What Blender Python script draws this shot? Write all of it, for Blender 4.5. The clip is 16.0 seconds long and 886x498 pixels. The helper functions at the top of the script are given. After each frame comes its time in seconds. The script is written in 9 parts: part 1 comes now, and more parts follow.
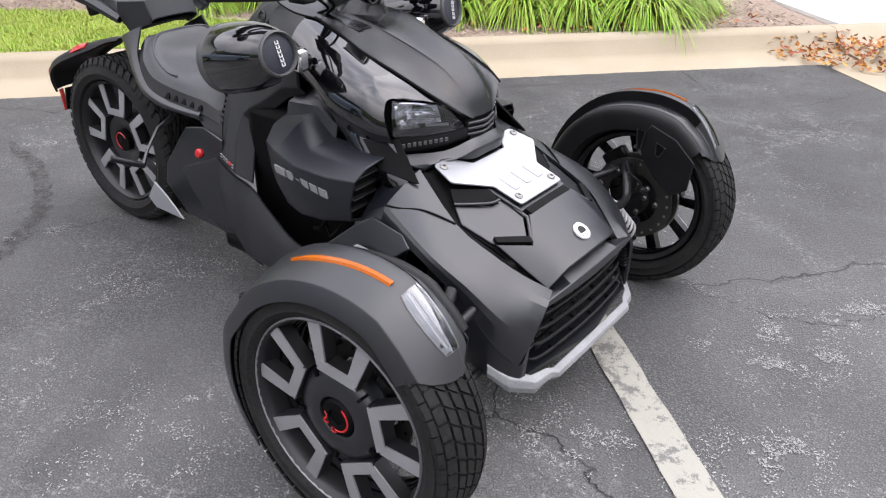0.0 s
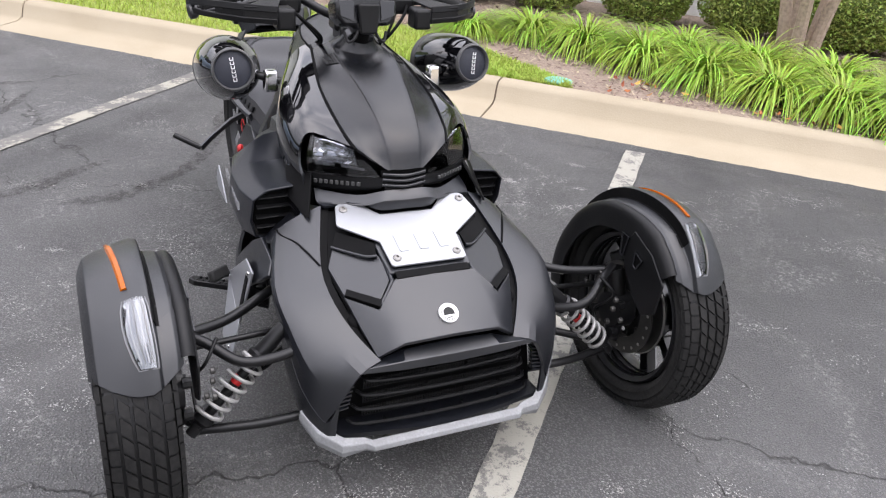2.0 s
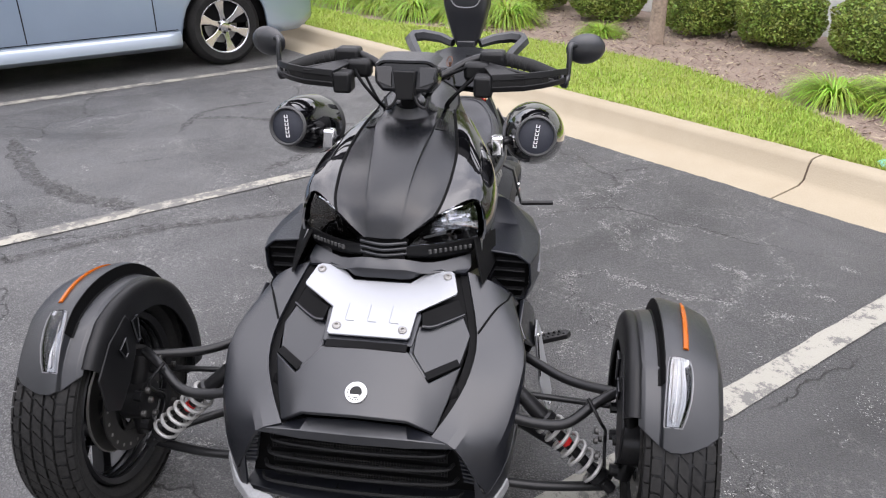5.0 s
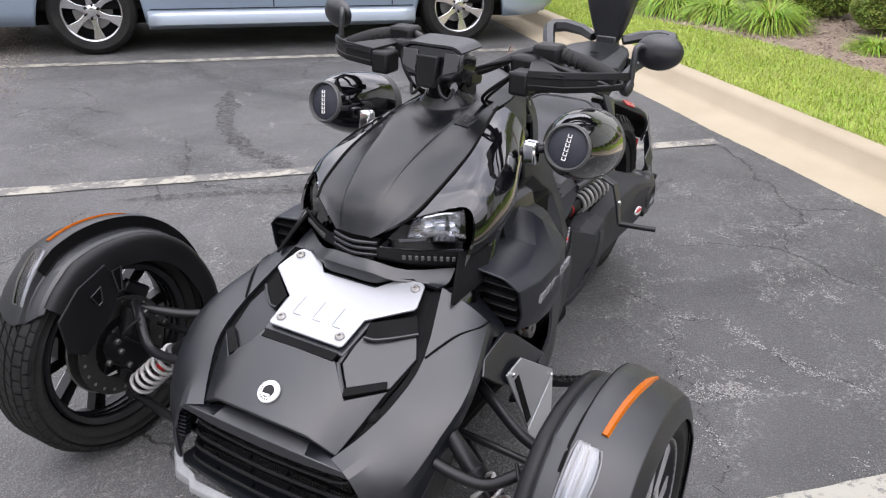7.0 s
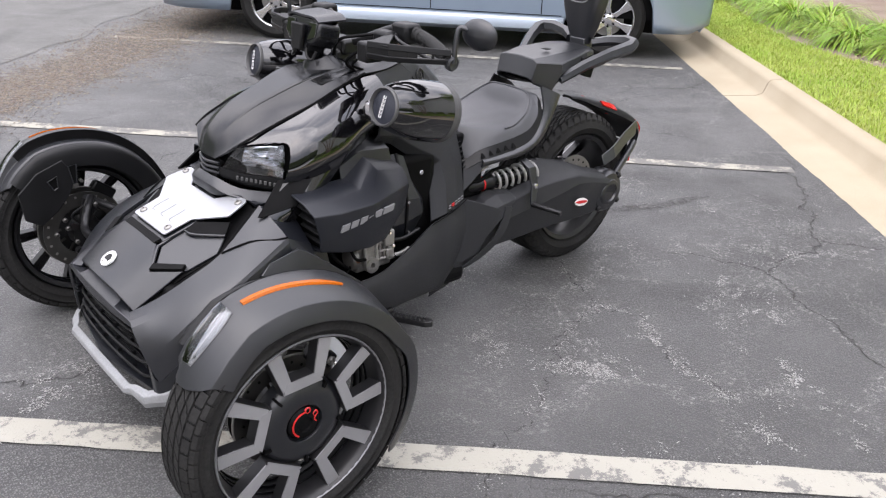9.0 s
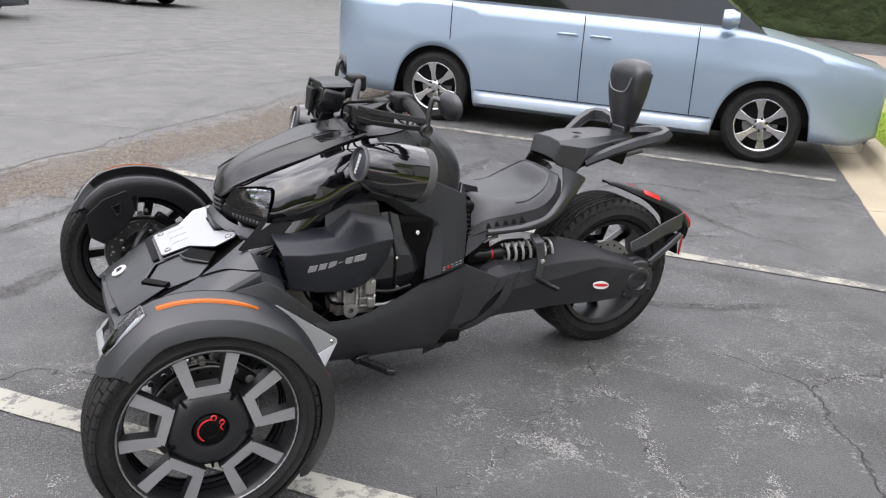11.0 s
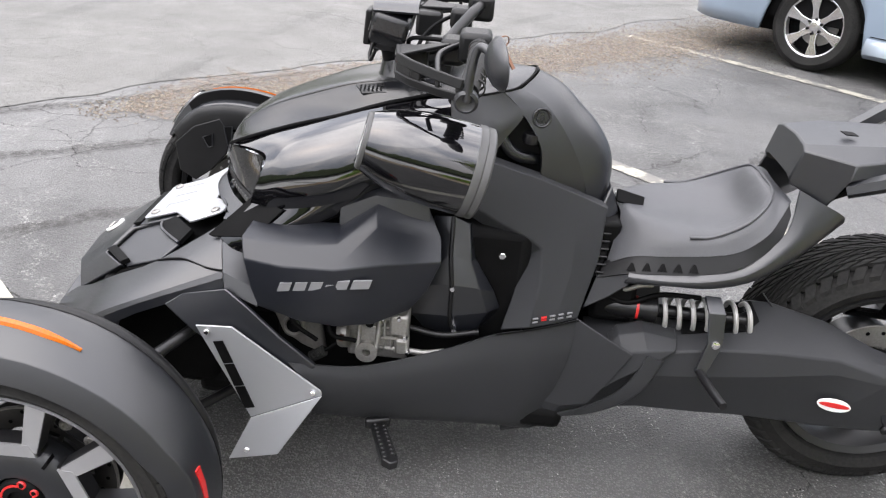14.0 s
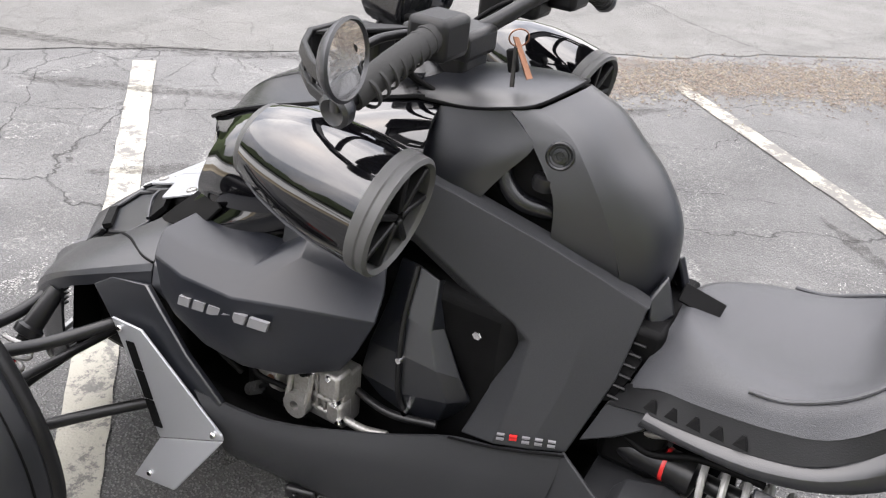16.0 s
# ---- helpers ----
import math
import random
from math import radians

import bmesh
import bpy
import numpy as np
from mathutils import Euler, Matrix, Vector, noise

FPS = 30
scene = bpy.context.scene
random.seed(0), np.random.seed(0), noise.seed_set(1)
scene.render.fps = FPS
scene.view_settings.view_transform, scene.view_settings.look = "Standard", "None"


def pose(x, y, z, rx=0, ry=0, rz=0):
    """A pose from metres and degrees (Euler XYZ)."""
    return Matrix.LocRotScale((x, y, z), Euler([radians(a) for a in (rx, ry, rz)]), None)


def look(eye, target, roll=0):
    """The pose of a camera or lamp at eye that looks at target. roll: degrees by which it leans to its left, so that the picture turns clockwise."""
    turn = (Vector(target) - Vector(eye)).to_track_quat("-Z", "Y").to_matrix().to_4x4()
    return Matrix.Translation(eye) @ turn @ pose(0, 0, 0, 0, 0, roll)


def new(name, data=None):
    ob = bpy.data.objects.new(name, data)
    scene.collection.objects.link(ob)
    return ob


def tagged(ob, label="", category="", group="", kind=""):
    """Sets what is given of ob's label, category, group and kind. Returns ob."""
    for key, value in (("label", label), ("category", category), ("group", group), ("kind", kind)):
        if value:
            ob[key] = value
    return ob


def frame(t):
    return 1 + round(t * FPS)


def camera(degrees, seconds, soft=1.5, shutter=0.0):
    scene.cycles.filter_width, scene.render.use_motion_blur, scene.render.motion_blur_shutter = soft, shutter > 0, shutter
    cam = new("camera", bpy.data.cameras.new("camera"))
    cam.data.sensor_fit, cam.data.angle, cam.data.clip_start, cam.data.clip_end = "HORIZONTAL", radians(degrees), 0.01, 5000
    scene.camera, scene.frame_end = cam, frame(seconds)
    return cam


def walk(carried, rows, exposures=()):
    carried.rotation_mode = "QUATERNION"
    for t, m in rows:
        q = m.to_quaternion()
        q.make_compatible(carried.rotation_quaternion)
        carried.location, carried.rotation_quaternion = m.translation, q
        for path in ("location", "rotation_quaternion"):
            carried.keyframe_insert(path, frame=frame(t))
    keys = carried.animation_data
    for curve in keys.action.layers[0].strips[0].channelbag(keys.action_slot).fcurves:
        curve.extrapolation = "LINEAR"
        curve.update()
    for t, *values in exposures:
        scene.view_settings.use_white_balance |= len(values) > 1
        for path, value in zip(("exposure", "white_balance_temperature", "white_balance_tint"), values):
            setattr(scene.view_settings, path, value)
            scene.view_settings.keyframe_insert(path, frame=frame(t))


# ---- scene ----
cam = camera(57.4, 16.0, soft=1.2)
PATH = [
    (0, (0.953, -1.604, 1.33), (-0.131, -0.202, 0.404), 0.3),
    (0.5, (1.232, -1.457, 1.361), (-0.066, -0.251, 0.434), 1.4),
    (1, (1.4, -1.266, 1.374), (0.001, -0.186, 0.437), 2.2),
    (1.5, (1.429, -0.957, 1.373), (-0.029, 0.047, 0.443), 4.1),
    (2, (1.556, -0.716, 1.404), (-0.057, 0.068, 0.517), 5.3),
    (2.5, (1.649, -0.474, 1.444), (-0.091, 0.007, 0.584), 2.4),
    (3, (1.592, -0.267, 1.44), (-0.183, 0.1, 0.595), 4.1),
    (3.5, (1.638, -0.073, 1.464), (-0.174, 0.12, 0.639), 3.7),
    (6, (1.38, 0.72, 1.44), (-0.352, 0.151, 0.618), 0.6),
    (6.5, (1.247, 0.839, 1.417), (-0.433, 0.135, 0.593), 2.2),
    (7, (1.128, 0.976, 1.414), (-0.437, 0.062, 0.566), 1.6),
    (7.5, (1.102, 1.263, 1.398), (-0.314, 0.138, 0.543), 1.6),
    (8, (1.0, 1.472, 1.342), (-0.278, 0.225, 0.442), 1.2),
    (8.5, (0.882, 1.712, 1.347), (-0.341, 0.428, 0.422), 2.7),
    (9, (0.76, 2.03, 1.415), (-0.452, 0.672, 0.586), 3.1),
    (11.5, (0.168, 2.538, 1.413), (-0.495, 0.777, 0.735), 3.2),
    (12, (0.051, 2.405, 1.382), (-0.466, 0.622, 0.638), 2.0),
    (12.5, (-0.146, 2.163, 1.364), (-0.62, 0.394, 0.561), 3.7),
    (13, (-0.382, 2.022, 1.381), (-0.607, 0.219, 0.544), 4.0),
    (13.5, (-0.598, 1.906, 1.389), (-0.639, 0.101, 0.53), 4.6),
    (14, (-0.741, 1.714, 1.349), (-0.657, -0.072, 0.454), 5.2),
    (14.5, (-0.883, 1.596, 1.347), (-0.542, -0.123, 0.383), 4.3),
    (15, (-1.109, 1.563, 1.356), (-0.564, -0.106, 0.398), 5.4),
    (15.5, (-1.227, 1.387, 1.348), (-0.564, -0.229, 0.374), 5.0),
    (16, (-1.236, 1.076, 1.296), (-0.381, -0.434, 0.3), 6.2),
]
walk(cam, [(t, look(eye, target, roll)) for t, eye, target, roll in PATH], [(0, 0.42, 6560, 13.5), (6.5, 0.31, 6560, 13.5), (9, 0.49, 6600, 13.5), (11.5, 0.40, 6640, 10.5), (12.5, 0.49, 6640, 10.5), (13, 0.72, 6680, 10.5), (13.5, 0.80, 6720, 10.5), (14.5, 1.01, 6760, 10.5), (16, 0.96, 6850, 11)])

# ---- light ----
world = bpy.data.worlds.new("overcast_sky")
scene.world = world
world.use_nodes = True
wn, wl = world.node_tree.nodes, world.node_tree.links
wn.clear()
SUN_EL, SUN_AZ = 58.0, 52.0
sky = wn.new("ShaderNodeTexSky")
sky.sky_type = "NISHITA"
sky.sun_disc = False
sky.sun_elevation, sky.sun_rotation = radians(SUN_EL), radians(SUN_AZ)
sky.air_density, sky.dust_density, sky.ozone_density = 1.0, 1.2, 1.0
coord = wn.new("ShaderNodeTexCoord")
cloud = wn.new("ShaderNodeTexNoise")
cloud.inputs["Scale"].default_value, cloud.inputs["Detail"].default_value = 2.6, 7.0
ramp = wn.new("ShaderNodeValToRGB")
ramp.color_ramp.elements[0].position, ramp.color_ramp.elements[1].position = 0.40, 0.62
cloudmix = wn.new("ShaderNodeMix")
cloudmix.data_type = "RGBA"
cloudmix.inputs[7].default_value = (12.6, 12.5, 13.2, 1)
thin = wn.new("ShaderNodeMath")
thin.operation = "MULTIPLY_ADD"
thin.inputs[1].default_value, thin.inputs[2].default_value = 0.55, 0.42
bg = wn.new("ShaderNodeBackground")
bg.inputs["Strength"].default_value = 0.15
wo = wn.new("ShaderNodeOutputWorld")
wl.new(coord.outputs["Generated"], cloud.inputs["Vector"])
wl.new(cloud.outputs["Fac"], ramp.inputs["Fac"])
wl.new(ramp.outputs["Color"], thin.inputs[0])
wl.new(thin.outputs["Value"], cloudmix.inputs[0])
wl.new(sky.outputs["Color"], cloudmix.inputs[6])
height = wn.new("ShaderNodeSeparateXYZ")
wl.new(coord.outputs["Generated"], height.inputs[0])
grade = wn.new("ShaderNodeMapRange")
for i, v in enumerate((0.0, 0.9, 0.22, 1.68)):
    grade.inputs[i + 1].default_value = v
wl.new(height.outputs["Z"], grade.inputs[0])
shade = wn.new("ShaderNodeVectorMath")
shade.operation = "SCALE"
wl.new(cloudmix.outputs[2], shade.inputs[0])
wl.new(grade.outputs[0], shade.inputs["Scale"])
wl.new(shade.outputs[0], bg.inputs["Color"])
wl.new(bg.outputs["Background"], wo.inputs["Surface"])

sun_data = bpy.data.lights.new("sun", "SUN")
sun_data.energy, sun_data.angle, sun_data.color = 1.0, radians(75), (1.0, 0.985, 0.97)
sun = new("sun", sun_data)
_el, _az = radians(SUN_EL), radians(SUN_AZ)
sun.matrix_world = look((0, 0, 20), (-20 * math.sin(_az) * math.cos(_el), -20 * math.cos(_az) * math.cos(_el), 20 - 20 * math.sin(_el)))

# ---- materials ----


def surface(name, color, rough=0.5, metal=0.0, coat=0.0, grain=(0, 0), stain=(0, 0), bump=(0, 0), alt=None, spec=0.5, vary=0.0, sub=None):
    """Principled material: grain and stain are (scale, amount) of fine and coarse colour change, bump is (scale, depth in m)."""
    m = bpy.data.materials.new(name)
    m.use_nodes = True
    n, l = m.node_tree.nodes, m.node_tree.links
    b = n["Principled BSDF"]
    b.inputs["Roughness"].default_value = rough
    b.inputs["Metallic"].default_value = metal
    b.inputs["Coat Weight"].default_value = coat
    b.inputs["Coat Roughness"].default_value = 0.03
    b.inputs["Specular IOR Level"].default_value = spec
    b.inputs["Base Color"].default_value = (*color, 1)
    geo = n.new("ShaderNodeNewGeometry")
    out = None
    for (scale, amount), detail in ((grain, 3), (stain, 5)):
        if not amount:
            continue
        t = n.new("ShaderNodeTexNoise")
        t.inputs["Scale"].default_value, t.inputs["Detail"].default_value = scale, detail
        l.new(geo.outputs["Position"], t.inputs["Vector"])
        mr = n.new("ShaderNodeMapRange")
        mr.inputs[1].default_value, mr.inputs[2].default_value = 0.3, 0.7
        mr.inputs[3].default_value, mr.inputs[4].default_value = 0.0, amount
        l.new(t.outputs["Fac"], mr.inputs[0])
        mx = n.new("ShaderNodeMix")
        mx.data_type = "RGBA"
        mx.inputs[6].default_value = (*color, 1)
        mx.inputs[7].default_value = (*(alt or [min(1, c * 2.2 + 0.01) for c in color]), 1)
        if out:
            l.new(out, mx.inputs[6])
        l.new(mr.outputs[0], mx.inputs[0])
        out = mx.outputs[2]
    if vary:
        oi = n.new("ShaderNodeNewGeometry")
        hv = n.new("ShaderNodeHueSaturation")
        mr = n.new("ShaderNodeMapRange")
        mr.inputs[3].default_value, mr.inputs[4].default_value = 1 - vary, 1 + vary
        l.new(oi.outputs["Random Per Island"], mr.inputs[0])
        l.new(mr.outputs[0], hv.inputs["Value"])
        mh = n.new("ShaderNodeMapRange")
        mh.inputs[3].default_value, mh.inputs[4].default_value = 0.5 - vary * 0.07, 0.5 + vary * 0.07
        l.new(oi.outputs["Random Per Island"], mh.inputs[0])
        l.new(mh.outputs[0], hv.inputs["Hue"])
        if out:
            l.new(out, hv.inputs["Color"])
        else:
            hv.inputs["Color"].default_value = (*color, 1)
        out = hv.outputs["Color"]
    if out:
        l.new(out, b.inputs["Base Color"])
    if bump[1]:
        t = n.new("ShaderNodeTexNoise")
        t.inputs["Scale"].default_value, t.inputs["Detail"].default_value = bump[0], 4
        l.new(geo.outputs["Position"], t.inputs["Vector"])
        bp = n.new("ShaderNodeBump")
        bp.inputs["Strength"].default_value, bp.inputs["Distance"].default_value = 1.0, bump[1]
        l.new(t.outputs["Fac"], bp.inputs["Height"])
        l.new(bp.outputs["Normal"], b.inputs["Normal"])
        rr = n.new("ShaderNodeMapRange")
        rr.inputs[3].default_value, rr.inputs[4].default_value = max(0.02, rough - 0.06), min(1, rough + 0.06)
        l.new(t.outputs["Fac"], rr.inputs[0])
        l.new(rr.outputs[0], b.inputs["Roughness"])
    if sub:
        b.inputs["Transmission Weight"].default_value = sub
    return m


def asphalt(name, dark, light, crack=1.0, stain=1.0, tyre=0.3):
    """Asphalt with stones, worn patches, tyre sweeps, pale blooms, single cracks and crazed strips."""
    m = bpy.data.materials.new(name)
    m.use_nodes = True
    n, l = m.node_tree.nodes, m.node_tree.links
    b = n["Principled BSDF"]
    geo = n.new("ShaderNodeNewGeometry")
    turn = n.new("ShaderNodeVectorRotate")
    turn.rotation_type = "Z_AXIS"
    turn.inputs["Angle"].default_value = radians(-47.3)
    l.new(geo.outputs["Position"], turn.inputs["Vector"])
    sep = n.new("ShaderNodeSeparateXYZ")
    l.new(turn.outputs[0], sep.inputs[0])

    def noise_tex(scale, detail, rough=0.5, vec=None, dist=0.0):
        t = n.new("ShaderNodeTexNoise")
        t.inputs["Scale"].default_value, t.inputs["Detail"].default_value = scale, detail
        t.inputs["Roughness"].default_value, t.inputs["Distortion"].default_value = rough, dist
        l.new(vec or geo.outputs["Position"], t.inputs["Vector"])
        return t.outputs["Fac"]

    def rng(src, a, c, lo, hi):
        r = n.new("ShaderNodeMapRange")
        for i, v in enumerate((a, c, lo, hi)):
            r.inputs[i + 1].default_value = v
        l.new(src, r.inputs[0])
        return r.outputs[0]

    def op(kind, p, q):
        x = n.new("ShaderNodeMath")
        x.operation = kind
        for i, v in enumerate((p, q)):
            if isinstance(v, float):
                x.inputs[i].default_value = v
            else:
                l.new(v, x.inputs[i])
        return x.outputs[0]

    def mul(p, q):
        return op("MULTIPLY", p, q)

    def mix(fac, p, q):
        x = n.new("ShaderNodeMix")
        x.data_type = "RGBA"
        l.new(fac, x.inputs[0])
        for i, v in ((6, p), (7, q)):
            if isinstance(v, tuple):
                x.inputs[i].default_value = (*v, 1)
            else:
                l.new(v, x.inputs[i])
        return x.outputs[2]

    def edges(scale, width, warp_by):
        warp = n.new("ShaderNodeTexNoise")
        warp.inputs["Scale"].default_value, warp.inputs["Detail"].default_value = scale * 2.6, 5
        warp.inputs["Roughness"].default_value = 0.65
        l.new(geo.outputs["Position"], warp.inputs["Vector"])
        vm = n.new("ShaderNodeVectorMath")
        vm.operation = "MULTIPLY_ADD"
        vm.inputs[1].default_value = (warp_by, warp_by, 0)
        l.new(warp.outputs["Color"], vm.inputs[0])
        l.new(geo.outputs["Position"], vm.inputs[2])
        vor = n.new("ShaderNodeTexVoronoi")
        vor.feature, vor.voronoi_dimensions = "DISTANCE_TO_EDGE", "2D"
        vor.inputs["Scale"].default_value = scale
        l.new(vm.outputs[0], vor.inputs["Vector"])
        return rng(vor.outputs["Distance"], 0.0, width, 1, 0)

    cell = n.new("ShaderNodeTexVoronoi")
    cell.voronoi_dimensions = "2D"
    cell.inputs["Scale"].default_value = 165
    l.new(geo.outputs["Position"], cell.inputs["Vector"])
    tone = n.new("ShaderNodeSeparateColor")
    l.new(cell.outputs["Color"], tone.inputs[0])
    stones = mul(rng(tone.outputs[0], 0.25, 0.95, 0, 1), rng(cell.outputs["Distance"], 0.30, 0.55, 1, 0.1))
    base = mix(stones, dark, light)
    base = mix(rng(noise_tex(300, 2), 0.62, 0.68, 0, 0.55), base, tuple(c * 2.2 for c in light))
    base = mix(rng(noise_tex(1.1, 5, 0.6), 0.3, 0.75, 0, 0.42), base, tuple(c * 1.35 for c in light))
    # the end of the stalls is paler and crazed
    worn = rng(op("ADD", sep.outputs["Y"], mul(noise_tex(1.3, 3), 1.6)), -0.2, -1.5, 0, 1)
    base = mix(mul(worn, 0.22), base, tuple(c * 1.35 for c in light))
    # the stall ends turn paler still towards low s
    paler_end = mul(worn, rng(op("ADD", sep.outputs["X"], mul(noise_tex(1.6, 3), 0.6)), 0.8, 0.1, 0, 0.15))
    base = mix(paler_end, base, tuple(c * 1.6 for c in light))
    # darker asphalt in the corner stall
    darker_corner = mul(rng(op("ADD", sep.outputs["X"], mul(noise_tex(2.1, 3), 0.3)), 0.45, 0.75, 0, 1), rng(sep.outputs["Y"], 0.2, 0.9, 0, 1))
    base = mix(mul(darker_corner, 0.42), base, dark)
    # the middle stall is darker in its deeper half
    darker_middle = mul(rng(op("ADD", sep.outputs["X"], mul(noise_tex(1.7, 3), 0.5)), -2.4, -1.9, 0, 1), rng(op("ADD", sep.outputs["Y"], mul(noise_tex(1.2, 4), 0.8)), 0.7, 1.7, 0, 1))
    base = mix(mul(darker_middle, 0.26), base, dark)
    # dark tyre sweeps
    wave = n.new("ShaderNodeTexWave")
    wave.wave_type, wave.rings_direction = "RINGS", "Z"
    wave.inputs["Scale"].default_value, wave.inputs["Distortion"].default_value, wave.inputs["Detail"].default_value = 0.22, 1.6, 1.0
    off = n.new("ShaderNodeVectorMath")
    off.inputs[1].default_value = (5.2, 3.1, 0)
    l.new(geo.outputs["Position"], off.inputs[0])
    l.new(off.outputs[0], wave.inputs["Vector"])
    sweep = mul(rng(wave.outputs["Fac"], 0.955, 0.99, 0, tyre), rng(noise_tex(0.9, 3), 0.40, 0.55, 0, 1))
    base = mix(mul(sweep, rng(noise_tex(60, 3, 0.7), 0.35, 0.55, 0.3, 1)), base, tuple(c * 0.4 for c in dark))
    # pale blooms, broken into flecks
    area = rng(noise_tex(1.7, 5, 0.65, dist=1.2), 0.50, 0.64, 0, 1)
    fleck = rng(noise_tex(42, 6, 0.85, dist=0.6), 0.53, 0.60, 0, 1)
    base = mix(mul(mul(area, fleck), 0.42 * stain), base, (0.44, 0.435, 0.41))
    streak = mul(edges(1.1, 0.035, 0.5), rng(noise_tex(55, 5, 0.85), 0.52, 0.60, 0, 1))
    base = mix(mul(mul(streak, rng(noise_tex(0.7, 2), 0.46, 0.56, 0, 1)), 0.7 * stain), base, (0.46, 0.455, 0.43))
    # cracks
    single = mul(edges(0.62, 0.0055, 0.55), rng(noise_tex(0.8, 2), 0.44, 0.52, 0, 1))
    craze = mul(edges(3.6, 0.020, 0.14), mul(worn, rng(noise_tex(1.2, 3), 0.42, 0.55, 0, 1)))
    line = mul(op("MAXIMUM", single, craze), 0.8 * crack)
    base = mix(line, base, (0.014, 0.013, 0.012))
    l.new(base, b.inputs["Base Color"])
    l.new(rng(noise_tex(3.0, 3), 0.3, 0.7, 0.5, 0.75), b.inputs["Roughness"])
    bp = n.new("ShaderNodeBump")
    bp.inputs["Strength"].default_value, bp.inputs["Distance"].default_value = 1.0, 0.0065
    hgt = n.new("ShaderNodeMath")
    hgt.operation = "MULTIPLY_ADD"
    hgt.inputs[1].default_value = -1.2
    l.new(line, hgt.inputs[0])
    l.new(stones, hgt.inputs[2])
    l.new(hgt.outputs[0], bp.inputs["Height"])
    l.new(bp.outputs["Normal"], b.inputs["Normal"])
    return m


def worn_paint(name, paint, under, bare=0.405, size=13):
    m = surface(name, paint, 0.7, bump=(150, 0.002))
    n, l = m.node_tree.nodes, m.node_tree.links
    b = n["Principled BSDF"]
    geo = n.new("ShaderNodeNewGeometry")
    t = n.new("ShaderNodeTexNoise")
    t.inputs["Scale"].default_value, t.inputs["Detail"].default_value, t.inputs["Roughness"].default_value = size, 9, 0.82
    l.new(geo.outputs["Position"], t.inputs["Vector"])
    r = n.new("ShaderNodeValToRGB")
    r.color_ramp.elements[0].position, r.color_ramp.elements[1].position = bare, bare + 0.045
    r.color_ramp.elements[0].color, r.color_ramp.elements[1].color = (*under, 1), (*paint, 1)
    l.new(t.outputs["Fac"], r.inputs["Fac"])
    l.new(r.outputs["Color"], b.inputs["Base Color"])
    return m


ASPHALT = asphalt("sealed_asphalt", (0.036, 0.036, 0.0355), (0.172, 0.171, 0.168))
LANE = asphalt("old_asphalt", (0.074, 0.073, 0.069), (0.150, 0.147, 0.139), crack=0.5, stain=0.5, tyre=0.35)
PAINT = worn_paint("worn_line_paint", (0.345, 0.332, 0.285), (0.15, 0.146, 0.137), bare=0.435, size=8)
FADED = worn_paint("faded_line_paint", (0.335, 0.318, 0.265), (0.145, 0.140, 0.130), bare=0.485, size=6)
CONCRETE = surface("kerb_concrete", (0.345, 0.288, 0.20), 0.85, grain=(160, 0.35), stain=(2.3, 0.5), bump=(120, 0.0015), alt=(0.45, 0.39, 0.29))
JOINT = surface("joint_dirt", (0.07, 0.05, 0.035), 0.95, grain=(60, 0.5))
WALK = surface("pale_concrete", (0.50, 0.50, 0.47), 0.85, grain=(130, 0.3), stain=(1.4, 0.5), bump=(100, 0.001))
WALL = surface("pale_wall_paint", (0.70, 0.71, 0.69), 0.75, stain=(0.8, 0.25), bump=(40, 0.0006), alt=(0.52, 0.54, 0.52))
SOIL = surface("mulch_soil", (0.17, 0.12, 0.09), 0.95, grain=(55, 0.8), stain=(4, 0.6), bump=(45, 0.012), alt=(0.38, 0.30, 0.24))
CHIP = surface("mulch_chips", (0.29, 0.215, 0.165), 0.9, vary=0.65)
TURF = surface("turf_soil", (0.14, 0.20, 0.03), 0.95, grain=(60, 0.7), stain=(3, 0.6), bump=(60, 0.01), alt=(0.34, 0.36, 0.10))
GRASS = surface("lawn_blades", (0.28, 0.40, 0.045), 0.6, vary=0.28, stain=(2.0, 0.6), alt=(0.42, 0.46, 0.09))
BLADE = surface("ornamental_grass_blades", (0.23, 0.38, 0.03), 0.45, vary=0.5, stain=(3.0, 0.5), alt=(0.38, 0.42, 0.05))
LEAF = surface("hedge_leaves", (0.20, 0.28, 0.045), 0.5, vary=0.45, stain=(5.0, 0.6), alt=(0.36, 0.40, 0.09))
BARK = surface("grey_bark", (0.20, 0.155, 0.12), 0.9, grain=(40, 0.8), stain=(5, 0.5), bump=(30, 0.008))
DRYLEAF = surface("dry_orange_leaves", (0.42, 0.17, 0.05), 0.7, vary=0.5)
MATTE = surface("matte_black_plastic", (0.0046, 0.0054, 0.0080), 0.315, spec=0.88, grain=(900, 0.25), stain=(3, 0.12), bump=(1400, 0.00025))
PANELM = surface("grained_panel_plastic", (0.0195, 0.0202, 0.0220), 0.46, spec=0.22, grain=(900, 0.3), stain=(3, 0.15), bump=(1300, 0.0003))
COVERM = surface("engine_cover_plastic", (0.0085, 0.0096, 0.0132), 0.33, spec=0.42, grain=(900, 0.25), stain=(3, 0.12), bump=(1400, 0.0002))
SATIN = surface("charcoal_fender_plastic", (0.0066, 0.0074, 0.0096), 0.34, spec=0.80, grain=(900, 0.2), stain=(3, 0.1), bump=(1400, 0.0002))
SHEEN = surface("satin_black_paint", (0.0036, 0.0040, 0.0052), 0.24, spec=0.62, stain=(4, 0.12), bump=(1400, 0.0001))
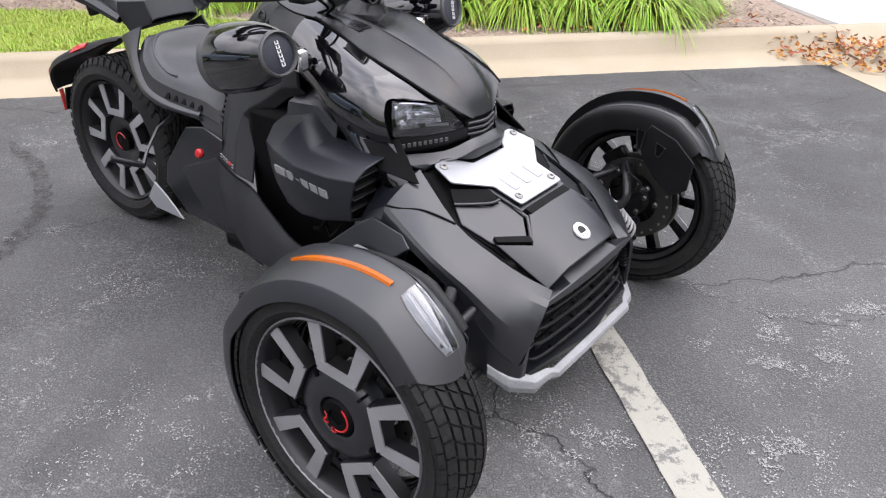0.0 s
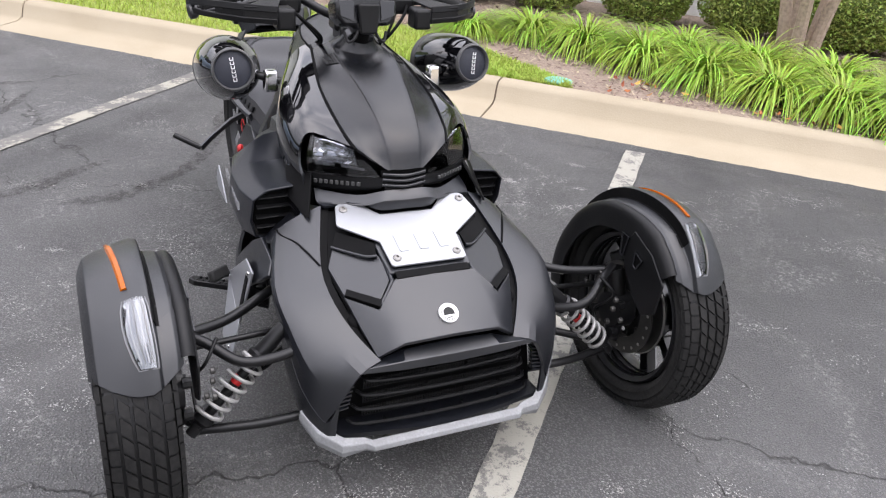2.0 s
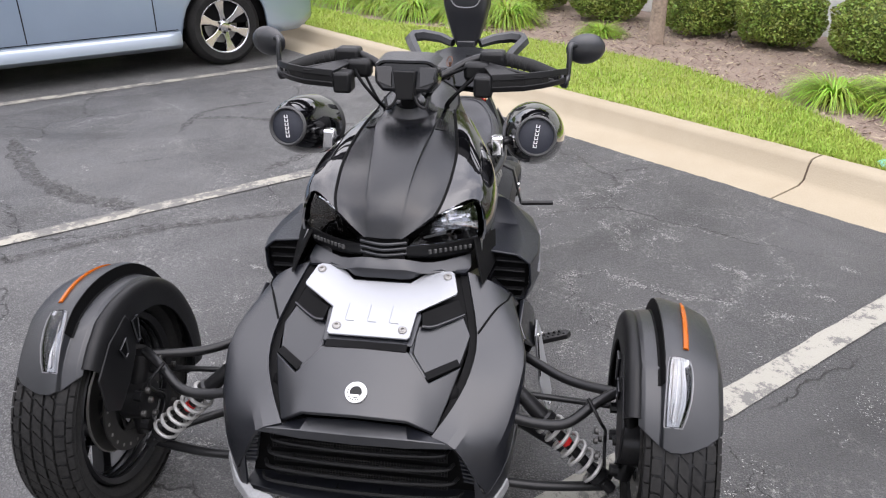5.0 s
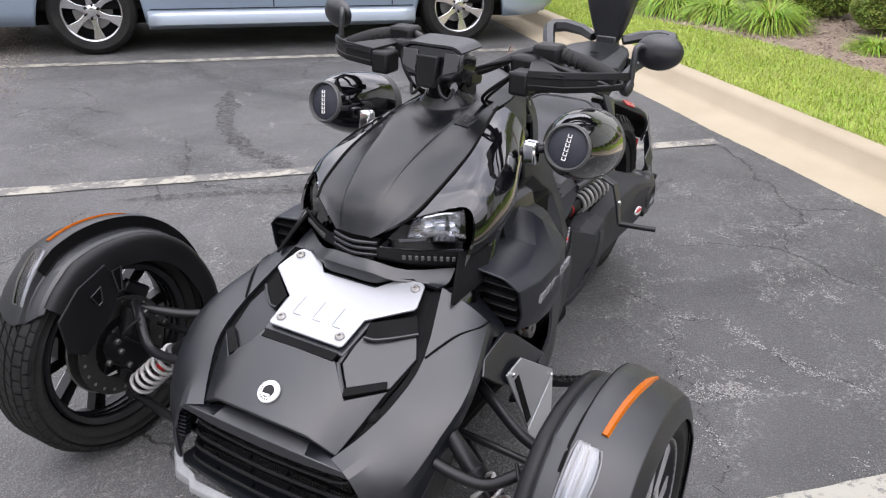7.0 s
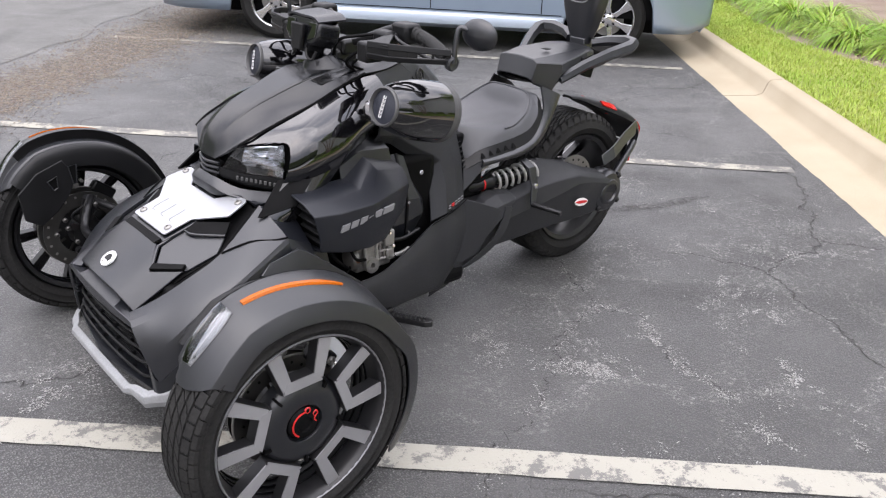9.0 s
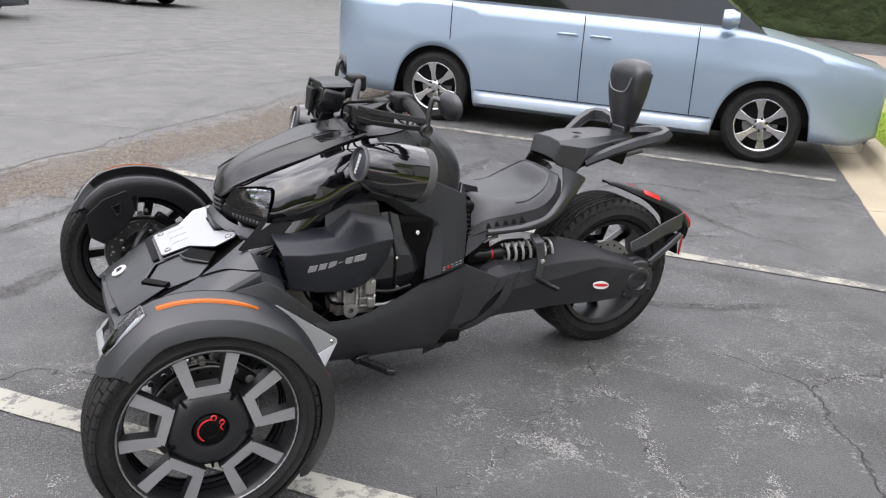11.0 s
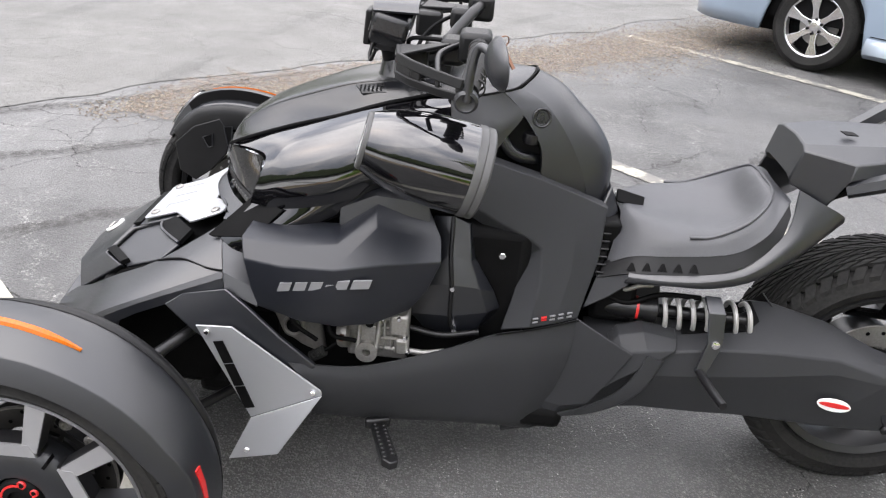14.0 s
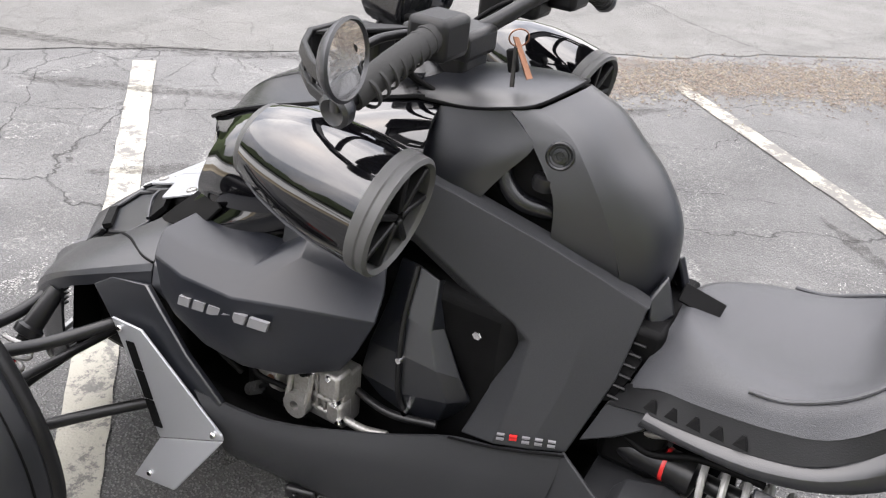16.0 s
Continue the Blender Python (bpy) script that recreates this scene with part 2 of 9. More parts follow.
GLOSS = surface("gloss_black_paint", (0.0025, 0.0025, 0.0032), 0.05, coat=1.0, spec=0.6, stain=(5, 0.1))
# dark plastic parts, and painted shade laid over slots, gaps and openings
DARK = surface("dark_plastic_and_shade", (0.0018, 0.0018, 0.0020), 0.55, spec=0.09, stain=(9, 0.3), bump=(300, 0.0005))
FRAME = surface("black_frame_steel", (0.0062, 0.0062, 0.0068), 0.3, spec=0.38, stain=(12, 0.25), bump=(200, 0.0003))
ALU = surface("brushed_aluminium", (0.42, 0.43, 0.45), 0.42, metal=0.65, grain=(420, 0.25), stain=(6, 0.15), bump=(600, 0.0002), alt=(0.45, 0.46, 0.48))
LIPM = surface("scuffed_silver_paint", (0.36, 0.37, 0.38), 0.55, metal=0.3, grain=(180, 0.5), stain=(14, 0.6), bump=(160, 0.001), alt=(0.22, 0.22, 0.22))
CAST = surface("cast_engine_aluminium", (0.42, 0.41, 0.39), 0.5, metal=0.8, grain=(200, 0.4), stain=(14, 0.5), bump=(220, 0.001), alt=(0.2, 0.19, 0.18))
MACHINED = surface("machined_wheel_face", (0.37, 0.37, 0.38), 0.40, metal=0.6, stain=(8, 0.2), bump=(700, 0.0002))
RIM = surface("black_wheel_paint", (0.010, 0.010, 0.011), 0.4, stain=(6, 0.2))
DARKP = surface("black_engine_plastic", (0.0044, 0.0045, 0.0050), 0.4, spec=0.30, stain=(9, 0.3), bump=(500, 0.0003))
RUBBER = surface("tyre_rubber", (0.0068, 0.0068, 0.0072), 0.7, spec=0.18, grain=(120, 0.4), stain=(7, 0.4), bump=(260, 0.0008), alt=(0.04, 0.039, 0.037))
GRIP = surface("grip_rubber", (0.016, 0.016, 0.016), 0.8, bump=(500, 0.0008))
SEATM = surface("black_seat_vinyl", (0.038, 0.039, 0.043), 0.42, grain=(500, 0.3), stain=(4, 0.15), bump=(900, 0.0006))
AMBER = surface("amber_lens", (0.46, 0.112, 0.001), 0.25, coat=0.2, grain=(260, 0.6), alt=(0.30, 0.05, 0.001), spec=0.3)
REDLENS = surface("red_lens", (0.50, 0.012, 0.012), 0.15, coat=0.8, grain=(200, 0.3))
REDP = surface("red_paint", (0.55, 0.02, 0.02), 0.35)
WHITEP = surface("white_print", (0.78, 0.78, 0.77), 0.4)
GREYP = surface("silver_print", (0.24, 0.24, 0.25), 0.4, metal=0.3)
LENSBACK = surface("lamp_backing", (0.52, 0.53, 0.55), 0.3, metal=0.15, stain=(40, 0.4), alt=(0.25, 0.26, 0.27))


def clear_plastic(name):
    """A thin clear shell: what lies behind shows through, with a gloss on top."""
    m = bpy.data.materials.new(name)
    m.use_nodes = True
    n, l = m.node_tree.nodes, m.node_tree.links
    n.remove(n["Principled BSDF"])
    see, shine, mixer, edge_on = n.new("ShaderNodeBsdfTransparent"), n.new("ShaderNodeBsdfGlossy"), n.new("ShaderNodeMixShader"), n.new("ShaderNodeFresnel")
    see.inputs["Color"].default_value = (0.86, 0.87, 0.89, 1)
    shine.inputs["Roughness"].default_value = 0.03
    edge_on.inputs["IOR"].default_value = 1.7
    l.new(edge_on.outputs[0], mixer.inputs[0])
    l.new(see.outputs[0], mixer.inputs[1])
    l.new(shine.outputs[0], mixer.inputs[2])
    l.new(mixer.outputs[0], n["Material Output"].inputs["Surface"])
    return m


LENS = clear_plastic("clear_lens_plastic")
COPPER = surface("worn_copper_ring", (0.24, 0.12, 0.075), 0.4, metal=0.7)
CHROME = surface("chrome", (0.85, 0.85, 0.86), 0.08, metal=1.0)
REFLECT = surface("lamp_reflector", (0.80, 0.81, 0.84), 0.24, metal=1.0, stain=(30, 0.3), alt=(0.45, 0.45, 0.47))
SPRINGM = surface("silver_spring_coat", (0.36, 0.355, 0.345), 0.4, metal=0.3, stain=(20, 0.2))
MIRROR = surface("mirror_glass", (0.9, 0.9, 0.9), 0.01, metal=1.0)
SPEAKM = surface("speaker_mesh", (0.012, 0.014, 0.022), 0.5, grain=(700, 0.5), bump=(800, 0.001))
RINGM = surface("grey_ring_plastic", (0.06, 0.06, 0.06), 0.45, stain=(9, 0.2))
VANP = surface("pale_blue_car_paint", (0.29, 0.365, 0.46), 0.28, metal=0.45, coat=0.8, stain=(1.5, 0.1))
VANSILL = surface("silver_blue_sill", (0.40, 0.46, 0.53), 0.3, metal=0.4, coat=0.5)
GLASS = surface("dark_car_glass", (0.008, 0.009, 0.010), 0.04, coat=1.0)
ALLOY = surface("car_alloy", (0.66, 0.66, 0.68), 0.16, metal=1.0, stain=(9, 0.15))
CARDARK = surface("far_car_paint", (0.10, 0.12, 0.14), 0.3, metal=0.3, coat=0.8, stain=(2, 0.1))
FLECK = surface("pale_mineral_fleck", (0.37, 0.365, 0.35), 0.9, vary=0.3)
DISCM = surface("dark_brake_steel", (0.07, 0.068, 0.065), 0.4, metal=0.8, stain=(15, 0.4))


def faint(name, color, cover, scale=14):
    """A thin worn deposit that lets the ground through."""
    m = surface(name, color, 0.85)
    n, l = m.node_tree.nodes, m.node_tree.links
    b, out = n["Principled BSDF"], n["Material Output"]
    geo = n.new("ShaderNodeNewGeometry")
    t = n.new("ShaderNodeTexNoise")
    t.inputs["Scale"].default_value, t.inputs["Detail"].default_value, t.inputs["Roughness"].default_value = scale, 7, 0.75
    l.new(geo.outputs["Position"], t.inputs["Vector"])
    mr = n.new("ShaderNodeMapRange")
    for i, v in enumerate((0.40, 0.62, 0.0, cover)):
        mr.inputs[i + 1].default_value = v
    l.new(t.outputs["Fac"], mr.inputs[0])
    l.new(mr.outputs[0], b.inputs["Alpha"])
    return m


CRACK = faint("crack_shadow", (0.028, 0.026, 0.025), 0.9, 34)
SKID = faint("tyre_rubber_deposit", (0.030, 0.026, 0.023), 0.5, 26)
TEAL = surface("teal_valve_lid", (0.14, 0.42, 0.38), 0.6, grain=(80, 0.3))

# ---- mesh tools ----


def finish(name, bm, material, parent=None, label="", angle=38, bevel=0.0):
    me = bpy.data.meshes.new(name)
    bm.to_mesh(me)
    bm.free()
    me.materials.append(material)
    me.polygons.foreach_set("use_smooth", [True] * len(me.polygons))
    me.set_sharp_from_angle(angle=radians(angle))
    ob = new(name, me)
    ob.parent = parent
    if label:
        tagged(ob, label)
    if bevel:
        b = ob.modifiers.new("edge", "BEVEL")
        b.width, b.segments, b.limit_method, b.angle_limit = bevel, 2, "ANGLE", radians(30)
        b.harden_normals = False
    return ob


part = finish


def empty(name, m=None, **tags):
    ob = new(name)
    ob.empty_display_size = 0.1
    if m:
        ob.matrix_basis = m
    return tagged(ob, **tags)


def spline(points, per=6, closed=False):
    """Catmull-Rom through the points."""
    p = [np.array(q, float) for q in points]
    n = len(p)
    if n < 3:
        return [p[0] + (p[-1] - p[0]) * i / per for i in range(per + 1)]
    out = []
    for i in range(n if closed else n - 1):
        a, b, c, d = (p[(i + k) % n] if closed else p[min(max(i + k, 0), n - 1)] for k in (-1, 0, 1, 2))
        if not closed and i == 0:
            a = 2 * b - c
        if not closed and i == n - 2:
            d = 2 * c - b
        for j in range(per):
            t = j / per
            out.append(0.5 * (2 * b + (c - a) * t + (2 * a - 5 * b + 4 * c - d) * t * t + (3 * b - a - 3 * c + d) * t ** 3))
    if not closed:
        out.append(p[-1])
    return out


def add_grid(bm, grid, close_u=False, close_v=False):
    rows = [[bm.verts.new(q) for q in r] for r in grid]
    nr, nc = len(rows), len(rows[0])
    for i in range(nr if close_u else nr - 1):
        for j in range(nc if close_v else nc - 1):
            bm.faces.new((rows[i][j], rows[(i + 1) % nr][j], rows[(i + 1) % nr][(j + 1) % nc], rows[i][(j + 1) % nc]))
    return rows


def add_sheet(bm, rows, per=5, thick=0.005, straight=False, ref=(-0.5, 0, 0.35)):
    """A shell through a net of points, given a thickness on the side of ref."""
    net = np.array(rows, float)
    if straight:
        g = net
    else:
        g = np.array([spline(r, per) for r in net])
        g = np.array([spline(g[:, j], per) for j in range(g.shape[1])]).transpose(1, 0, 2)
    du, dv = np.gradient(g, axis=0), np.gradient(g, axis=1)
    nrm = np.cross(du, dv)
    nrm /= np.linalg.norm(nrm, axis=2, keepdims=True) + 1e-12
    if ((g - np.array(ref)) * nrm).sum() < 0:
        nrm = -nrm
    back = g - nrm * thick
    top, bot = add_grid(bm, g), add_grid(bm, back)
    nr, nc = len(top), len(top[0])
    rim = [(i, 0) for i in range(nr)] + [(nr - 1, j) for j in range(1, nc)] + [(i, nc - 1) for i in range(nr - 2, -1, -1)] + [(0, j) for j in range(nc - 2, 0, -1)]
    for k in range(len(rim)):
        (a, b), (c, d) = rim[k], rim[(k + 1) % len(rim)]
        bm.faces.new((top[a][b], top[c][d], bot[c][d], bot[a][b]))
    bmesh.ops.recalc_face_normals(bm, faces=bm.faces)


def add_slab(bm, outline, thick=0.006, ref=(-0.5, 0, 0.35)):
    """A flat plate with the given outline, thickened towards ref."""
    p = np.array(outline, float)
    c = p.mean(0)
    nrm = np.zeros(3)
    for i in range(len(p)):
        nrm += np.cross(p[i] - c, p[(i + 1) % len(p)] - c)
    nrm /= np.linalg.norm(nrm)
    if nrm @ (c - np.array(ref)) < 0:
        nrm = -nrm
    a, b = [bm.verts.new(q) for q in p], [bm.verts.new(q - nrm * thick) for q in p]
    bm.faces.new(a)
    bm.faces.new(b[::-1])
    for i in range(len(p)):
        j = (i + 1) % len(p)
        bm.faces.new((a[i], a[j], b[j], b[i]))
    bmesh.ops.recalc_face_normals(bm, faces=bm.faces)


def add_tube(bm, points, r, sides=10, per=6, straight=False, cap=True):
    path = [np.array(q, float) for q in points] if straight else spline(points, per)
    rad = r if callable(r) else (lambda f: r)
    up = np.array((0.123, 0.217, 0.968))
    rings = []
    for i, q in enumerate(path):
        d = path[min(i + 1, len(path) - 1)] - path[max(i - 1, 0)]
        d /= np.linalg.norm(d) + 1e-12
        s = np.cross(d, up)
        if np.linalg.norm(s) < 0.05:
            s = np.cross(d, (1, 0, 0))
        s /= np.linalg.norm(s)
        up = np.cross(s, d)
        rr = rad(i / (len(path) - 1))
        rings.append([q + rr * (s * math.cos(a) + up * math.sin(a)) for a in (2 * math.pi * k / sides for k in range(sides))])
    v = add_grid(bm, rings, close_v=True)
    if cap:
        bm.faces.new(v[0][::-1])
        bm.faces.new(v[-1])


def add_lathe(bm, profile, m=None, sides=40, closed=False):
    """profile: (radius, along) about the local z axis."""
    m = m or Matrix()
    rings = [[m @ Vector((r * math.cos(a), r * math.sin(a), h)) for a in (2 * math.pi * k / sides for k in range(sides))] for r, h in profile]
    v = add_grid(bm, rings, close_u=closed, close_v=True)
    if not closed:
        for ring, flip in ((v[0], True), (v[-1], False)):
            if (ring[0].co - ring[sides // 2].co).length > 1e-5:
                bm.faces.new(ring[::-1] if flip else ring)
    bmesh.ops.recalc_face_normals(bm, faces=bm.faces)


def add_box(bm, centre, size, m=None):
    x, y, z = (s / 2 for s in size)
    m = (m or Matrix())
    v = [bm.verts.new(m @ Vector((centre[0] + a * x, centre[1] + b * y, centre[2] + c * z))) for a in (-1, 1) for b in (-1, 1) for c in (-1, 1)]
    for f in ((0, 1, 3, 2), (4, 6, 7, 5), (0, 4, 5, 1), (2, 3, 7, 6), (0, 2, 6, 4), (1, 5, 7, 3)):
        bm.faces.new([v[i] for i in f])


def add_helix(bm, a, b, turns, radius, wire, sides=8):
    a, b = np.array(a, float), np.array(b, float)
    d = (b - a) / np.linalg.norm(b - a)
    s = np.cross(d, (0.3, 1, 0.2))
    s /= np.linalg.norm(s)
    q = np.cross(d, s)
    n = int(turns * 18)
    add_tube(bm, [a + (b - a) * i / n + radius * (s * math.cos(2 * math.pi * turns * i / n) + q * math.sin(2 * math.pi * turns * i / n)) for i in range(n + 1)], wire, sides, straight=True)


def mir(points, s):
    """The points, or a net of them, mirrored to the side s (1: left, -1: right)."""
    return [mir(p, s) if isinstance(p[0], (list, tuple)) else (p[0], p[1] * s, p[2]) for p in points]


def axis_to(a, b):
    """A pose at a whose z axis runs to b."""
    d = Vector(b) - Vector(a)
    return Matrix.Translation(a) @ d.to_track_quat("Z", "Y").to_matrix().to_4x4()

# ---- the parking lot: s runs along the kerb, d towards the planted bed ----
LOT = pose(0, 0, 0, 0, 0, 47.3)


def lot(s, d, z=0.0):
    return LOT @ Vector((s, d, z))


def lot_prism(name, profile, s0, s1, material, kind="structure", label="", category="", along="s", steps=24):
    """A prism with the profile (d, z) from s0 to s1; along='d' turns it round the corner."""
    bm = bmesh.new()
    grid = []
    for i in range(steps + 1):
        s = s0 + (s1 - s0) * i / steps
        grid.append([lot(s, d, z) if along == "s" else lot(d, s, z) for d, z in profile])
    v = add_grid(bm, grid)
    bm.faces.new(v[0])
    bm.faces.new(v[-1][::-1])
    bmesh.ops.recalc_face_normals(bm, faces=bm.faces)
    return tagged(finish(name, bm, material, angle=50), label, category, kind=kind)


def flat(name, corners, z, material, label, category):
    bm = bmesh.new()
    bm.faces.new([bm.verts.new(lot(s, d, z)) for s, d in corners])
    bmesh.ops.recalc_face_normals(bm, faces=bm.faces)
    return tagged(finish(name, bm, material), label, category, kind="structure")


flat("ground", [(-400, -400), (400, -400), (400, 400), (-400, 400)], 0.0, ASPHALT, "dark sealed asphalt of a parking lot with cracks and pale stains", "asphalt")


def ragged(name, s0, s1, d0, d1, z, material, label, category, seed, amp=0.12, steps=160, z0=None):
    """A sheet whose edge at d1 is uneven."""
    bm = bmesh.new()
    grid = []
    for i in range(steps + 1):
        s = s0 + (s1 - s0) * i / steps
        e = amp * (noise.noise((s * 1.3, seed, 0)) + 0.5 * noise.noise((s * 5.1, seed, 3)) + 0.6 * noise.noise((s * 23, seed, 6)))
        grid.append([lot(s, d0, z if z0 is None else z0), lot(s, d1 + e, z)])
    add_grid(bm, grid)
    bmesh.ops.recalc_face_normals(bm, faces=bm.faces)
    for f in bm.faces:
        if f.normal.z < 0:
            f.normal_flip()
    return tagged(finish(name, bm, material), label, category, kind="structure")


ragged("road", -120, 60, -60, -2.62, 0.004, LANE, "pale worn asphalt of the driving lane with fine cracks", "road", 7.3, amp=0.10, steps=900)

verts, faces = [], []
rnd = random.Random(12)
for i in range(26000):
    s = -0.6 - 8.9 * rnd.random() ** 0.75
    far = min(1, max(0, (-s - 0.8) / 4.5))
    d = -2.30 + 0.32 * far + 0.10 * noise.noise((s * 0.8, 3, 1)) + rnd.gauss(0, 0.10 + 0.24 * far)
    if d < -2.62 + rnd.uniform(-0.12, 0.06):
        continue
    p = lot(s, d, 0.005)
    q = rnd.uniform(0.004, 0.011)
    k = len(verts)
    az = rnd.uniform(0, 6.28)
    for j in range(3):
        verts.append((p.x + q * math.cos(az + 2.09 * j), p.y + q * math.sin(az + 2.09 * j), 0.0045))
    verts.append((p.x, p.y, 0.0045 + q * rnd.uniform(0.4, 0.9)))
    faces += [(k, k + 1, k + 3), (k + 1, k + 2, k + 3), (k + 2, k, k + 3)]
me = bpy.data.meshes.new("loose_gravel")
me.from_pydata(verts, [], faces)
me.materials.append(surface("gravel_crumbs", (0.20, 0.172, 0.142), 0.9, vary=0.5))
tagged(new("loose_gravel", me), "loose brown gravel on crumbled asphalt at the lane edge", "gravel", kind="stuff")

ragged("asphalt_edge", -21, 2.9, 2.66, 2.812, 0.0105, ASPHALT, "crumbling asphalt edge against the concrete gutter", "asphalt edge", 21.7, amp=0.012, steps=2400, z0=0.001)

# stall lines
for name, s, d0, d1, wide, label in (
    ("line_near", 0.26, -2.4, 2.76, 0.105, "worn white stall line on asphalt under the three-wheeler"),
    ("line_next", -2.47, -2.15, 2.78, 0.10, "worn white stall line on asphalt beside the three-wheeler"),
    ("line_van", -5.23, -2.4, 2.78, 0.10, "white stall line on asphalt beside the van"),
    ("line_far", -8.0, -2.4, 2.78, 0.10, "white stall line on asphalt beyond the van"),
):
    bm = bmesh.new()
    grid = []
    rnd = random.Random(int(s * 100))
    for i in range(81):
        d = d0 + (d1 - d0) * i / 80
        a, b = (0.006 * noise.noise((d * 9, s, k)) for k in (0, 5))
        grid.append([lot(s - wide / 2 + a, d, 0.005), lot(s + wide / 2 + b, d, 0.005)])
    add_grid(bm, grid)
    for f in bm.faces:
        f.normal_update()
        if f.normal.z < 0:
            f.normal_flip()
    tagged(finish(name, bm, PAINT if name == "line_near" else FADED), label, "parking line", group="stall lines", kind="structure")



def ribbon(name, path, wide, z, material, label, category, seed, wander=0.02, per=14):
    """A thin strip on the ground along (s, d) points, with an uneven course and width."""
    pts = spline([(s, d, 0) for s, d in path], per)
    bm = bmesh.new()
    grid = []
    for i, q in enumerate(pts):
        d = pts[min(i + 1, len(pts) - 1)] - pts[max(i - 1, 0)]
        d /= np.linalg.norm(d) + 1e-9
        nx, ny = -d[1], d[0]
        o = wander * (noise.noise((i * 0.13, seed, 0)) + 0.35 * noise.noise((i * 0.5, seed, 4)) + 0.12 * noise.noise((i * 1.7, seed, 7)))
        w = wide * (0.55 + 0.9 * abs(noise.noise((i * 0.6, seed, 9)))) * min(1, 0.2 + i / 5, 0.2 + (len(pts) - 1 - i) / 5)
        grid.append([lot(q[0] + nx * (o - w / 2), q[1] + ny * (o - w / 2), z), lot(q[0] + nx * (o + w / 2), q[1] + ny * (o + w / 2), z)])
    add_grid(bm, grid)
    for f in bm.faces:
        f.normal_update()
        if f.normal.z < 0:
            f.normal_flip()
    return tagged(finish(name, bm, material), label, category, kind="structure")


CRACKS = (
    [(-1.20, 1.20), (-0.93, 1.27), (-0.66, 1.35), (-0.52, 1.25), (-0.32, 1.17), (-0.13, 1.13), (0.07, 1.06), (0.22, 0.94), (0.5, 0.9), (0.9, 0.62)],
    [(-0.66, 1.35), (-0.60, 1.5), (-0.35, 1.55), (-0.1, 1.7)],
    [(-2.6, 0.98), (-2.1, 0.8), (-1.7, 1.0), (-1.2, 1.2)],
    [(0.5, 0.9), (0.62, 0.4), (0.95, 0.05), (1.5, 0.15), (2.2, 0.0)],
    [(-3.6, -1.9), (-2.4, -1.75), (-1.2, -1.72), (-0.5, -1.8), (0.3, -1.75), (1.2, -1.9)],
    [(-4.2, 2.3), (-3.6, 1.7), (-3.1, 1.75), (-2.7, 1.2)],
    [(-0.15, -2.45), (-0.45, -2.05), (-0.35, -1.65), (-0.75, -1.30)],
    [(-1.9, -2.1), (-1.5, -1.9), (-1.1, -2.05), (-0.45, -2.05)],
    [(-2.9, -1.3), (-2.5, -1.45), (-2.1, -1.25), (-1.6, -1.4), (-1.2, -1.15)],
    [(-1.6, -1.4), (-1.7, -0.95), (-2.2, -0.7)],
    [(-4.6, -1.1), (-4.0, -0.8), (-3.5, -0.95), (-3.0, -0.6)],
    [(0.7, -2.3), (0.75, -1.5), (0.95, -1.0), (0.85, -0.5)],
)
for k, path in enumerate(CRACKS):
    ribbon("asphalt_crack", path, 0.0075, 0.0025, CRACK, "dark wandering crack in the asphalt", "crack", k * 3.7, 0.045, 40)
for k, (path, w) in enumerate((
    ([(-14.0, -6.35), (-10.0, -6.15), (-6.2, -5.90), (-3.3, -5.84), (0.5, -5.80), (4.0, -5.75)], 0.040),
    ([(-11.0, -5.95), (-6.3, -5.62), (-3.2, -5.65), (0.0, -5.62)], 0.018),
    ([(-3.10, -4.10), (-3.25, -3.92), (-3.30, -3.30), (-3.46, -2.70)], 0.014),
)):
    ribbon("lane_seam", path, w, 0.0065, CRACK, "dark paving seam along the pale lane", "seam", 70 + k * 2.9, 0.03, 40)
for k, (path, w) in enumerate((
    ([(-2.25, -0.6), (-2.22, 0.0), (-2.15, 0.4), (-2.0, 0.8), (-1.95, 1.2)], 0.10),
    ([(-1.8, 0.72), (-1.63, 0.95), (-1.6, 1.3), (-1.7, 1.65), (-1.95, 2.1)], 0.09),
    ([(-4.2, 0.02), (-3.6, -0.06), (-3.19, -0.03), (-2.8, 0.08), (-2.5, 0.23)], 0.14),
    ([(-3.96, 1.12), (-3.8, 1.37), (-3.42, 1.64), (-3.1, 2.0)], 0.08),
    ([(-2.64, 0.98), (-2.78, 1.3), (-3.0, 1.9)], 0.08),
    ([(0.4, -1.15), (-0.15, -1.15), (-0.43, -1.08), (-0.9, -1.1), (-1.6, -1.0)], 0.12),
    ([(0.8, -2.15), (0.0, -1.95), (-0.6, -1.8), (-1.2, -1.7), (-2.2, -1.7)], 0.13),
    ([(-3.7, 0.9), (-4.1, 1.25), (-4.1, 1.75)], 0.08),
    ([(1.9, -3.4), (0.6, -2.7), (-0.8, -2.45), (-2.2, -2.5)], 0.12),
    ([(2.2, -4.2), (1.6, -4.0), (1.3, -3.5), (1.6, -3.0), (2.2, -2.9)], 0.10),
)):
    ribbon("tyre_mark", path, w, 0.006, SKID, "faint dark tyre mark on the asphalt", "tyre mark", 40 + k * 2.3, 0.03, 12)

ribbon("dirt_band", [(-10.0, -1.95), (-8.0, -1.95), (-6.0, -1.98), (-4.0, -2.08), (-2.4, -2.25), (-0.8, -2.30)], 0.95, 0.0075, faint("brown_grit", (0.19, 0.15, 0.115), 0.72, 30), "brown grit spread over crumbled asphalt at the lane edge", "grit", 91.0, 0.10, 26)

